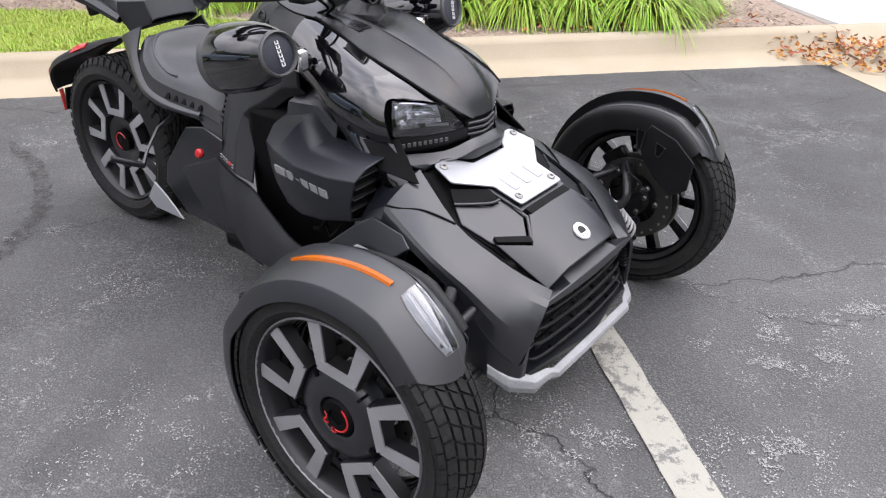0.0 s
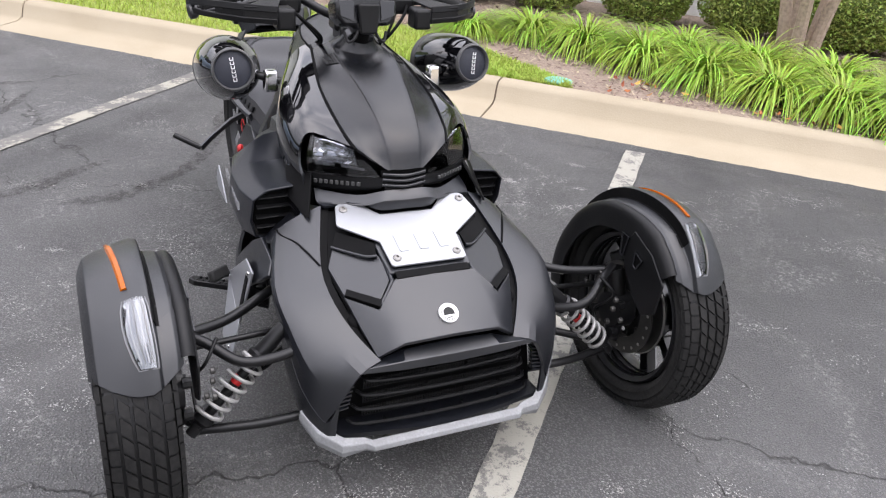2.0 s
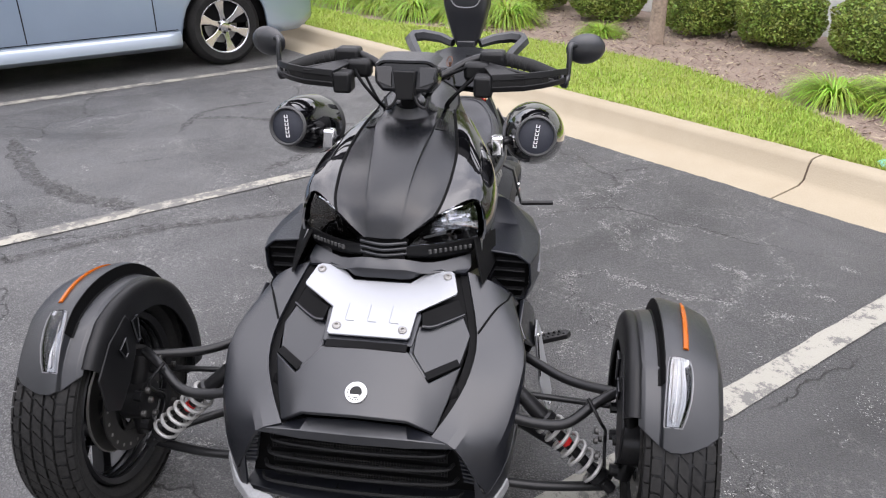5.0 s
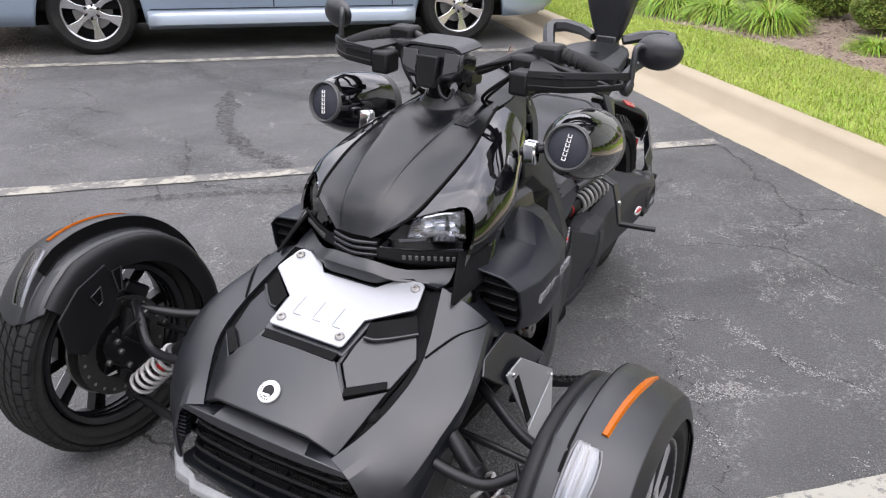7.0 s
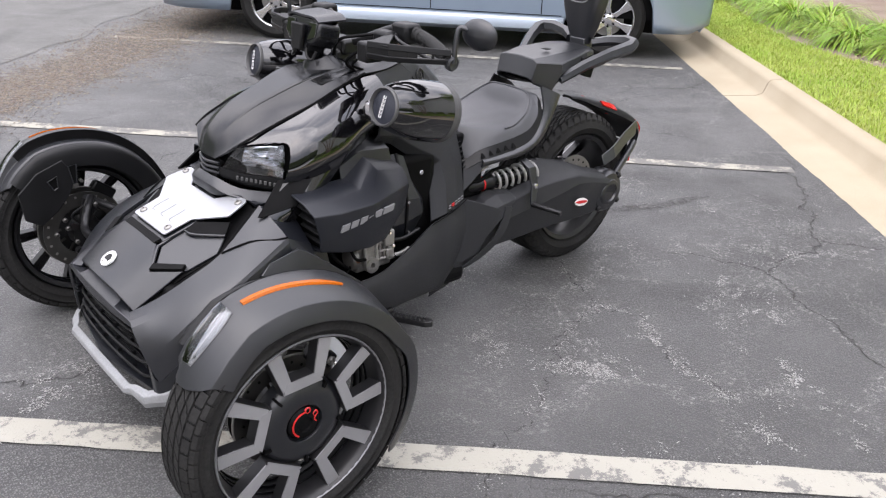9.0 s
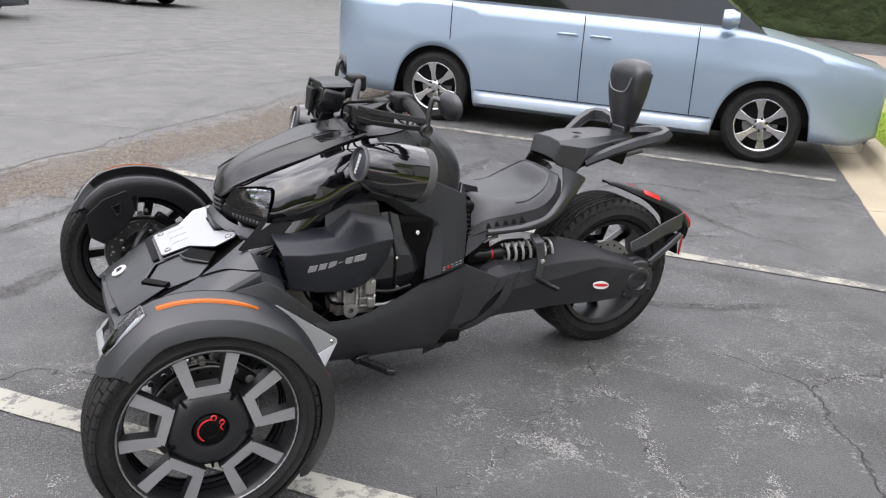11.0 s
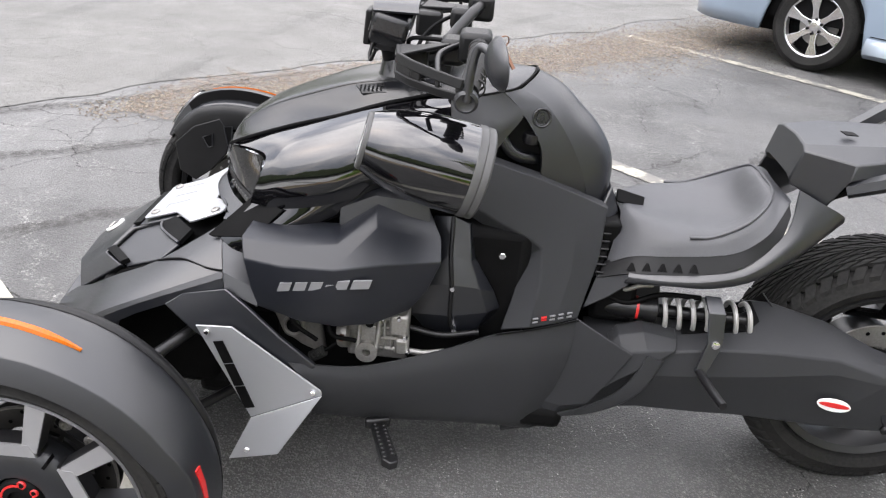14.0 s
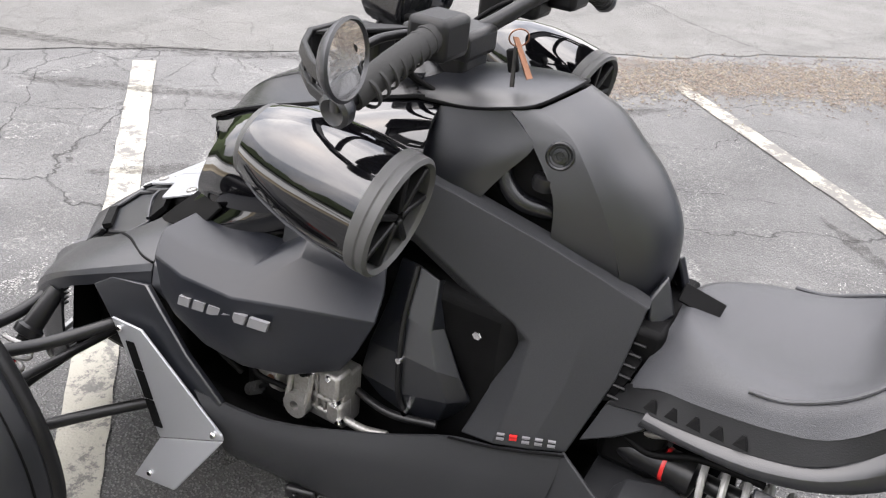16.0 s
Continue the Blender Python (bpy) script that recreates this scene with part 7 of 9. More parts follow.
        rod("rib", mir([(-0.682, 0.184, 0.655), (-0.684, 0.217, 0.580), (-0.692, 0.235, 0.518), (-0.694, 0.233, 0.440), (-0.702, 0.215, 0.388)], s), 0.005, DARKP, belt)
        for p in ((-0.694, 0.236, 0.512), (-0.706, 0.226, 0.404)):
            lathe("bolt", [(0, -0.01), (0.005, -0.01), (0.005, 0.006), (0, 0.006)], mir([p], s)[0], mir([(p[0], p[1] + 1, p[2])], s)[0], CHROME, belt, sides=10)
        lug = slab("idler_plate", mir([(-0.744, 0.166, 0.612), (-0.800, 0.166, 0.610), (-0.834, 0.163, 0.590), (-0.838, 0.162, 0.556), (-0.815, 0.164, 0.534), (-0.780, 0.166, 0.530), (-0.752, 0.168, 0.556)], s), MATTE, label="black lug round the idler bolt", thick=0.014, bevel=0.004)
        lathe("idler", [(0.011, 0.000), (0.025, 0.000), (0.028, 0.004), (0.028, 0.008), (0.022, 0.010), (0.019, 0.004), (0.011, 0.003)], (-0.793, 0.164 * s, 0.571), (-0.793, 0.9 * s, 0.575), DARK, lug, closed=True)
        lathe("idler_bolt", [(0, 0), (0.011, 0), (0.011, 0.014), (0.007, 0.017), (0, 0.017)], (-0.793, 0.164 * s, 0.571), (-0.793, 0.9 * s, 0.575), CHROME, lug, sides=6)
        block("bay_stay", (-0.786, 0.150 * s, 0.488), (0.026, 0.020, 0.050), CAST, bevel=0.005, label="grey cast stay in the engine bay")
        # cast crankcase parts seen under the cover
        case = block("crankcase", (-0.545, 0.238 * s, 0.392), (0.130, 0.050, 0.110), CAST, label="grey cast aluminium crankcase", bevel=0.006)
        lathe("case_drum", [(0.0, 0.0), (0.030, 0.0), (0.034, 0.006), (0.034, 0.022), (0.028, 0.026), (0.0, 0.026)], (-0.458, 0.250 * s, 0.385), (-0.56, 0.250 * s, 0.392), CAST, case, sides=28)
        lathe("drum_bolt", [(0, 0), (0.008, 0), (0.008, 0.006), (0, 0.006)], (-0.470, 0.282 * s, 0.392), (-0.470, 0.9 * s, 0.392), COPPER, case, "tarnished brass bolt", sides=6)
        # strap with an eye that hangs before the case
        lathe("case_eye", [(0.009, -0.016), (0.024, -0.016), (0.024, 0.004), (0.009, 0.004)], (-0.524, 0.283 * s, 0.362), (-0.524, 0.9 * s, 0.40), CAST, case, closed=True, sides=24)
        for dx in (-0.019, 0.019):
            rod("strap", mir([(-0.524 + dx, 0.282, 0.364), (-0.526 + dx * 1.1, 0.272, 0.405), (-0.528 + dx * 1.1, 0.262, 0.452)], s), 0.0055, CAST, case, sides=8)
        block("strap_web", (-0.525, 0.268 * s, 0.400), (0.034, 0.006, 0.040), CAST, case, bevel=0.002)
        lathe("strap_hole", [(0, 0), (0.009, 0), (0.009, 0.004), (0, 0.004)], (-0.527, 0.268 * s, 0.425), (-0.527, 0.9 * s, 0.45), DARK, case, sides=14)
        block("case_lug", (-0.590, 0.262 * s, 0.432), (0.040, 0.040, 0.050), CAST, case, bevel=0.006)
        block("case_lug", (-0.598, 0.260 * s, 0.376), (0.030, 0.034, 0.040), CAST, case, bevel=0.006)
        for k, z in enumerate((0.440, 0.418, 0.392, 0.366)):
            rod("case_rib", mir([(-0.548, 0.266, z), (-0.575, 0.270, z + 0.002), (-0.608, 0.264, z)], s), 0.0045, CAST, case, sides=8)
        for k in range(3):
            block("case_fin", (-0.560 - 0.016 * k, 0.266 * s, 0.405), (0.005, 0.014, 0.085), CAST, case, bevel=0.0015)
        for x, z in ((-0.556, 0.446), (-0.590, 0.448), (-0.604, 0.402), (-0.612, 0.366)):
            lathe("case_bolt", [(0, 0), (0.0065, 0), (0.0065, 0.010), (0.004, 0.013), (0, 0.013)], (x, 0.272 * s, z), (x, 0.9 * s, z + 0.1), CHROME, case, sides=6)
        rod("drain_pipe", mir([(-0.612, 0.262, 0.362), (-0.650, 0.258, 0.358), (-0.690, 0.250, 0.362)], s), 0.007, CAST, case, sides=10)
    plate_pts = [(-0.296, 0.222, 0.430), (-0.405, 0.222, 0.420), (-0.418, 0.226, 0.360), (-0.425, 0.222, 0.300), (-0.372, 0.224, 0.322), (-0.328, 0.222, 0.352)]
    oil = slab("oil_tank", mir(plate_pts, s), CAST, label="grey cast engine side cover", thick=0.020, bevel=0.004, ref=(-0.37, 0, 0.36))
    lathe("filler_neck", [(0.017, -0.004), (0.026, -0.004), (0.026, 0.012), (0.021, 0.015), (0.017, 0.012)], (-0.355, 0.222 * s, 0.373), (-0.355, 0.85 * s, 0.50), CAST, oil, closed=True)
    lathe("filler_cap", [(0.0, 0.0), (0.017, 0.0), (0.017, 0.008), (0.008, 0.010), (0.008, 0.020), (0.0, 0.020)], (-0.355, 0.222 * s, 0.373), (-0.355, 0.85 * s, 0.50), DARKP, oil, "black filler cap", sides=20)
    boot = rod("rubber_boot", mir([(-0.400, 0.262, 0.318), (-0.416, 0.268, 0.332), (-0.432, 0.270, 0.345)], s), 0.009, GRIP)
    for k in range(5):
        q = np.array((-0.400, 0.262, 0.318)) + np.array((-0.032, 0.008, 0.027)) * (0.1 + 0.2 * k)
        lathe("boot_rib", [(0.008, -0.002), (0.0125, -0.001), (0.0125, 0.001), (0.008, 0.002)], mir([tuple(q)], s)[0], mir([tuple(q + (-0.32, 0.08, 0.27))], s)[0], GRIP, boot, sides=16, closed=True)
    rod("hose", mir([(-0.432, 0.270, 0.345), (-0.460, 0.262, 0.365), (-0.500, 0.240, 0.392)], s), 0.004, DARK)
    if s > 0:
        rod("exhaust_pipe", mir([(-0.60, 0.225, 0.40), (-0.68, 0.232, 0.392), (-0.76, 0.215, 0.398)], s), 0.007, FRAME)
    for k, pts in enumerate(([(-0.36, 0.27, 0.50), (-0.37, 0.31, 0.44), (-0.42, 0.30, 0.39)], [(-0.44, 0.27, 0.46), (-0.45, 0.30, 0.41), (-0.50, 0.28, 0.385)], [(-0.33, 0.24, 0.52), (-0.36, 0.285, 0.46), (-0.47, 0.285, 0.43)])):
        rod("hose", mir(pts, s), 0.005, DARK)
# side name shapes on the frame panel
for s in (1, -1):
    a, b = np.array((-0.870, 0.2335, 0.450)), np.array((-0.962, 0.2050, 0.462))
    for k in range(5):
        p, q = a + (b - a) * (k / 5 + 0.03), a + (b - a) * (k / 5 + 0.15)
        mt = REDP if k == 1 else GREYP
        for dz in ((0.0045, -0.0045) if k != 1 else (0.004, -0.002)):
            slab("name_bar", mir([tuple(p + (0, 0, dz - 0.0013)), tuple(q + (0, 0, dz - 0.0013)), tuple(q + (0, 0, dz + 0.0013)), tuple(p + (0, 0, dz + 0.0013))], s), mt, thick=0.004, bevel=0)

# rear quarter of the side panel
sheet("rear_quarter", [
    [(-0.968, 0.203, 0.452), (-1.030, 0.229, 0.428), (-1.093, 0.250, 0.402)],
    [(-0.950, 0.214, 0.350), (-1.012, 0.234, 0.342), (-1.062, 0.247, 0.336)],
    [(-0.905, 0.215, 0.236), (-0.965, 0.222, 0.232), (-1.022, 0.231, 0.250)],
    [(-0.838, 0.190, 0.115), (-0.920, 0.195, 0.142), (-0.998, 0.205, 0.204)],
], PANELM, both=True, label="matte rear quarter panel", straight=True, angle=12, bevel=0.002)
slab("quarter_foot", [(-0.838, 0.196, 0.122), (-0.830, 0.200, 0.178), (-0.842, 0.206, 0.186), (-0.885, 0.214, 0.240), (-0.925, 0.206, 0.170)], PANELM, both=True, label="notched foot of the quarter panel")
for s in (1, -1):
    peg = slab("foot_peg", mir([(-0.546, 0.312, 0.200), (-0.582, 0.436, 0.222), (-0.588, 0.456, 0.225), (-0.608, 0.468, 0.226), (-0.622, 0.456, 0.224), (-0.621, 0.440, 0.221), (-0.577, 0.302, 0.198)], s), FRAME, label="black steel foot peg with raised studs", thick=0.018, bevel=0.003, ref=(-0.57, 0.4 * s, 0))
    for k in range(9):
        for side in (-1, 1):
            f = (k + 0.5 * (side > 0)) / 9
            block("tread_stud", (-0.563 - 0.041 * f + 0.0085 * side, (0.314 + 0.138 * f + 0.003 * side) * s, 0.201 + 0.024 * f), (0.008, 0.008, 0.007), FRAME, peg, bevel=0.002, turn=(0, 0, 75 * s))
block("peg_bracket", (-0.556, 0.284, 0.194), (0.044, 0.060, 0.030), FRAME, both=True, turn=(0, 0, 18), bevel=0.006)
block("peg_hinge", (-0.560, 0.310, 0.198), (0.058, 0.018, 0.026), FRAME, both=True, turn=(0, 0, 18), bevel=0.006)

rod("panel_seam", [(-0.797, 0.242, 0.413), (-0.88, 0.236, 0.433), (-0.974, 0.205, 0.448)], 0.0022, DARK, both=True, sides=6)
seam = [(-0.60, 0.110, 0.887), (-0.69, 0.111, 0.893), (-0.756, 0.100, 0.906), (-0.789, 0.082, 0.914), (-0.814, 0.045, 0.929)]
rod("lid_seam", seam + [(-0.826, 0, 0.938)] + mir(seam[::-1], -1), 0.0026, DARK, sides=6)
rod("hood_seam", [(-0.192, 0.120, 0.743), (-0.240, 0.134, 0.768), (-0.335, 0.143, 0.806), (-0.430, 0.141, 0.836), (-0.520, 0.127, 0.866), (-0.620, 0.108, 0.890)], 0.0035, DARK, both=True, sides=6)
rod("fairing_seam", [(-0.066, 0.242, 0.509), (-0.105, 0.262, 0.5275), (-0.141, 0.279, 0.538), (-0.190, 0.300, 0.536), (-0.225, 0.307, 0.537)], 0.0025, DARK, both=True, sides=6)

# ---- bars, dash, mirrors ----
dash_outline = [(-0.056, 1.050), (0.056, 1.050), (0.083, 1.036), (0.083, 0.998), (0.062, 0.974), (0.030, 0.974), (0.020, 0.952), (-0.020, 0.952), (-0.030, 0.974), (-0.062, 0.974), (-0.083, 0.998), (-0.083, 1.036)]
dash = slab("dash_pod", [(-0.462 - 0.25 * (z - 0.95), y, z) for y, z in dash_outline], SHEEN, label="black faceted instrument pod", thick=0.075, bevel=0.008, ref=(-0.9, 0, 1.0))
slab("dash_nose", [(-0.458, -0.030, 1.030), (-0.458, 0.030, 1.030), (-0.452, 0.022, 0.956), (-0.452, -0.022, 0.956)], DARKP, dash, thick=0.014, bevel=0.004, ref=(-0.9, 0, 1.0))
sheet("dash_visor", half([[(-0.478, 0, 1.052), (-0.478, 0.056, 1.052), (-0.480, 0.080, 1.040)], [(-0.570, 0, 1.058), (-0.570, 0.062, 1.056), (-0.572, 0.084, 1.042)]]), MATTE, dash, per=3, thick=0.006)
slab("dash_screen", [(-0.566, -0.06, 1.050), (-0.566, 0.06, 1.050), (-0.548, 0.06, 0.985), (-0.548, -0.06, 0.985)], GLASS, dash, "dark glass display", thick=0.003, ref=(-0.4, 0, 1.0))
for s in (1, -1):
    slab("dash_cheek", mir([(-0.479, 0.036, 1.036), (-0.479, 0.076, 1.036), (-0.470, 0.074, 0.998), (-0.466, 0.036, 0.985)], s), GLOSS, dash, thick=0.006, ref=(-0.9, 0, 1.0))
    rod("dash_loop", mir([(-0.475, 0.022, 0.962), (-0.470, 0.034, 0.940), (-0.475, 0.050, 0.932), (-0.485, 0.058, 0.955)], s), 0.004, FRAME, dash)
rod("dash_stem", [(-0.500, 0, 0.985), (-0.510, 0, 0.945), (-0.530, 0, 0.895)], lambda f: 0.016 + 0.010 * f, DARK, dash)
lathe("neck_cover", [(0.078, -0.012), (0.070, 0.004), (0.052, 0.022), (0.040, 0.042), (0.0, 0.046)], (-0.545, 0, 0.897), (-0.505, 0, 1.0), SHEEN, dash, "satin cover round the steering neck", sides=36)
bar = rod("handlebar", [(-0.688, -0.405, 0.970), (-0.697, -0.33, 0.998), (-0.700, -0.22, 1.022), (-0.680, -0.15, 1.018), (-0.635, -0.06, 0.975), (-0.615, 0, 0.960), (-0.635, 0.06, 0.975), (-0.680, 0.15, 1.018), (-0.700, 0.22, 1.022), (-0.697, 0.33, 0.998), (-0.688, 0.405, 0.970)], 0.0125, FRAME, label="black handlebar")
block("bar_clamp", (-0.618, 0, 0.955), (0.07, 0.10, 0.045), FRAME, bar, bevel=0.01)
block("steering_head", (-0.605, 0, 0.925), (0.08, 0.08, 0.05), FRAME, bar, bevel=0.01)
for s in (1, -1):
    rod("grip", mir([(-0.700, 0.235, 1.020), (-0.698, 0.31, 1.004), (-0.690, 0.385, 0.977)], s), 0.018, GRIP, bar, "ribbed rubber grip", sides=16)
    for y in (0.245, 0.262, 0.279, 0.296, 0.313, 0.33, 0.347, 0.364):
        z = 1.020 - 0.25 * (y - 0.235) - 0.4 * max(0, y - 0.30) ** 1.4
        lathe("grip_rib", [(0.0175, -0.003), (0.0198, -0.002), (0.0198, 0.002), (0.0175, 0.003)], (-0.699, y * s, z), (-0.692, (y + 0.1) * s, z - 0.028), GRIP, bar, sides=18, closed=True)
    block("switch_box", (-0.692, 0.205 * s, 1.016), (0.060, 0.070, 0.056), DARKP, bar, bevel=0.010)
    block("lever_perch", (-0.650, 0.165 * s, 0.995), (0.050, 0.070, 0.050), DARKP, bar, bevel=0.012)
    lathe("bar_end", [(0, -0.012), (0.016, -0.012), (0.021, -0.004), (0.021, 0.008), (0.016, 0.012), (0.010, 0.008), (0, 0.008)], (-0.688, 0.405 * s, 0.968), (-0.68, 0.8 * s, 0.90), MATTE, bar, sides=24)
    rod("lever", mir([(-0.665, 0.19, 1.012), (-0.630, 0.25, 1.005), (-0.632, 0.32, 0.990), (-0.640, 0.375, 0.975)], s), 0.006, FRAME, bar)
    run = ((-0.680, 0.412, 1.004, 0.964), (-0.632, 0.388, 1.010, 0.966), (-0.586, 0.348, 1.013, 0.966), (-0.556, 0.300, 1.013, 0.964), (-0.546, 0.215, 1.008, 0.960))
    guard = sheet("hand_guard", mir([[(x, y, zt) for x, y, zt, zb in run], [(x + 0.003, y + 0.002, zt - 0.017) for x, y, zt, zb in run]], s), DARKP, label="black plastic hand guard with two open windows", straight=True, thick=0.008, bevel=0.002, ref=(-0.8, 0.3 * s, 0.98))
    sheet("lower_rail", mir([[(x + 0.003, y + 0.002, zb + 0.015) for x, y, zt, zb in run], [(x, y, zb) for x, y, zt, zb in run]], s), DARKP, guard, straight=True, thick=0.008, bevel=0.002, ref=(-0.8, 0.3 * s, 0.98))
    for k0, k1, f0, f1 in ((0, 1, 0.0, 0.25), (0, 1, 0.85, 1.0), (1, 2, 0.62, 1.0), (2, 3, 0.0, 1.0), (3, 4, 0.0, 1.0)):
        ends = [np.array(run[k0]) * (1 - f) + np.array(run[k1]) * f for f in (f0, f1)]
        slab("guard_post" if f1 - f0 < 0.9 else "guard_panel", mir([(ends[0][0], ends[0][1], ends[0][2] - 0.006), (ends[1][0], ends[1][1], ends[1][2] - 0.006), (ends[1][0], ends[1][1], ends[1][3] + 0.006), (ends[0][0], ends[0][1], ends[0][3] + 0.006)], s), DARKP, guard, thick=0.006, bevel=0.0015, ref=(-0.8, 0.3 * s, 0.98))
    slab("guard_web", mir([(-0.548, 0.215, 1.004), (-0.552, 0.300, 1.007), (-0.640, 0.215, 1.016), (-0.650, 0.180, 1.014)], s), DARKP, guard, thick=0.006, bevel=0.0015, ref=(-0.6, 0.2 * s, 0.9))
    block("guard_mount", (-0.575, 0.192 * s, 0.972), (0.060, 0.050, 0.056), DARKP, guard, bevel=0.008)
    stem = rod("mirror_stem", mir([(-0.690, 0.412, 0.968), (-0.692, 0.414, 1.02), (-0.702, 0.416, 1.060), (-0.728, 0.440, 1.052)], s), 0.0075, MATTE, label="black mirror stem on the bar end")
    a, b = np.array((-0.732, 0.458 * s, 1.046)), np.array((-0.732 - 0.95, (0.458 - 0.22) * s, 1.046 + 0.10))
    bm = bmesh.new()
    mm = axis_to(a, b) @ Matrix.Diagonal((1.08, 0.84, 1, 1))
    add_lathe(bm, [(0.0, -0.018), (0.022, -0.016), (0.040, -0.008), (0.050, 0.002), (0.051, 0.006), (0.047, 0.008), (0.045, 0.004), (0.0, 0.004)], mm, 36)
    mb = part("mirror", bm, MATTE, bike, "round black bar-end mirror")
    bm = bmesh.new()
    add_lathe(bm, [(0.0, 0.0052), (0.0452, 0.0052)], mm, 36)
    part("mirror_glass", bm, MIRROR, mb, "mirror glass")
    rod("cable", mir([(-0.660, 0.19, 1.010), (-0.590, 0.15, 0.975), (-0.560, 0.10, 0.930), (-0.60, 0.085, 0.895)], s), 0.0045, DARK)
    rod("cable", mir([(-0.672, 0.17, 1.000), (-0.605, 0.12, 0.945), (-0.585, 0.095, 0.915), (-0.63, 0.09, 0.895)], s), 0.004, DARK)
rod("cable", [(-0.56, 0.03, 0.93), (-0.555, 0.07, 0.985), (-0.60, 0.11, 1.0), (-0.66, 0.16, 1.01)], 0.0045, DARK)
# key ring hanging at the bars
bm = bmesh.new()
ring_m = pose(-0.745, 0.075, 1.000, 70, 20, 30)
add_tube(bm, [ring_m @ Vector((0.014 * math.cos(a), 0.014 * math.sin(a), 0)) for a in np.linspace(0, 6.283, 22)], 0.0012, 6, straight=True)
keys = part("key_ring", bm, COPPER, bike, "steel key ring with keys at the bars")
slab("key", [(-0.742, 0.078, 0.988), (-0.748, 0.082, 0.988), (-0.755, 0.090, 0.935), (-0.748, 0.087, 0.932)], FRAME, keys, thick=0.002, bevel=0)
slab("key_strap", [(-0.738, 0.079, 1.001), (-0.744, 0.074, 1.000), (-0.776, 0.078, 0.950), (-0.771, 0.086, 0.949)], COPPER, keys, "tan leather strap", thick=0.003, bevel=0)
block("key_fob", (-0.738, 0.070, 0.965), (0.016, 0.012, 0.034), DARK, keys, turn=(12, 20, 0))

# ---- speaker pods ----
for s in (1, -1):
    f, b = np.array((-0.512, 0.340 * s, 0.857)), np.array((-0.729, 0.320 * s, 0.807))
    L = float(np.linalg.norm(b - f))
    m = axis_to(f, b)
    bm = bmesh.new()
    add_lathe(bm, [(0.044, 0.012), (0.049, 0.000), (0.055, 0.003), (0.062, 0.018), (0.073, 0.050), (0.082, 0.095), (0.086, 0.145), (0.086, L - 0.022), (0.078, L - 0.020), (0.040, 0.03)], m, 48, closed=True)
    pod = part("speaker_pod", bm, GLOSS, bike, "gloss black bullet-shaped speaker pod")
    bm = bmesh.new()
    add_lathe(bm, [(0.047, -0.003), (0.050, -0.007), (0.0535, -0.004), (0.0545, 0.004), (0.052, 0.010), (0.046, 0.008)], m, 48, closed=True)
    part("front_ring", bm, RINGM, pod, "grey ring round the speaker mesh")
    bm = bmesh.new()
    add_lathe(bm, [(0.0, -0.004), (0.030, -0.002), (0.047, 0.004), (0.047, 0.012), (0.0, 0.012)], m, 40)
    grl = part("speaker_grille", bm, SPEAKM, pod, "dark speaker mesh")
    bm = bmesh.new()
    up = (m.inverted().to_3x3() @ Vector((0, 0, 1))).xy.normalized()
    ang = math.atan2(up.y, up.x) + radians(8 * s)
    for k in range(6):
        o = -0.026 + 0.0105 * k
        mm = m @ Matrix.Rotation(ang, 4, "Z")
        add_box(bm, (o, 0.004, -0.006), (0.008, 0.0018, 0.002), mm)
        add_box(bm, (o, -0.004, -0.006), (0.008, 0.0018, 0.002), mm)
        add_box(bm, (o - 0.003, 0, -0.006), (0.002, 0.009, 0.002), mm)
    part("name_bars", bm, WHITEP, grl, "small white lettering bars")
    bm = bmesh.new()
    add_lathe(bm, [(0.0862, L - 0.030), (0.0872, L - 0.026), (0.0872, L - 0.016), (0.0855, L - 0.014), (0.0855, L - 0.012), (0.0868, L - 0.010), (0.0866, L - 0.002), (0.081, L + 0.002), (0.076, L - 0.004), (0.076, L - 0.03)], m, 48, closed=True)
    part("rear_ring", bm, RINGM, pod, "grey rear ring")
    bm = bmesh.new()
    add_lathe(bm, [(0.0, L - 0.03), (0.077, L - 0.025), (0.077, L - 0.018), (0.0, L - 0.02)], m, 32)
    cap = part("rear_cap", bm, DARK, pod, "ribbed dark rear cap")
    for k in range(7):
        bm = bmesh.new()
        add_box(bm, (0.042, 0, L - 0.010), (0.064, 0.010, 0.018), m @ Matrix.Rotation(2 * math.pi * k / 7, 4, "Z"))
        part("cap_rib", bm, DARKP, cap, bevel=0.003)
    rod("pod_bracket", [(-0.545, 0.21 * s, 0.815), (-0.56, 0.255 * s, 0.825), (-0.575, 0.29 * s, 0.835)], 0.011, FRAME, pod)
    block("clamp", (-0.552, 0.235 * s, 0.815), (0.030, 0.038, 0.058), CHROME, pod, "bright metal clamp", bevel=0.008)

# ---- seats and tail frame ----
seat_rows = [
    [(-1.045, 0, 0.650), (-1.048, 0.058, 0.646), (-1.036, 0.098, 0.603), (-1.022, 0.130, 0.556)],
    [(-1.060, 0, 0.658), (-1.064, 0.070, 0.655), (-1.056, 0.112, 0.618), (-1.040, 0.142, 0.572)],
    [(-1.085, 0, 0.656), (-1.090, 0.090, 0.657), (-1.090, 0.136, 0.630), (-1.075, 0.157, 0.594)],
    [(-1.140, 0, 0.650), (-1.145, 0.110, 0.658), (-1.147, 0.156, 0.642), (-1.135, 0.174, 0.608)],
    [(-1.215, 0, 0.652), (-1.220, 0.108, 0.662), (-1.228, 0.158, 0.656), (-1.223, 0.182, 0.623)],
]
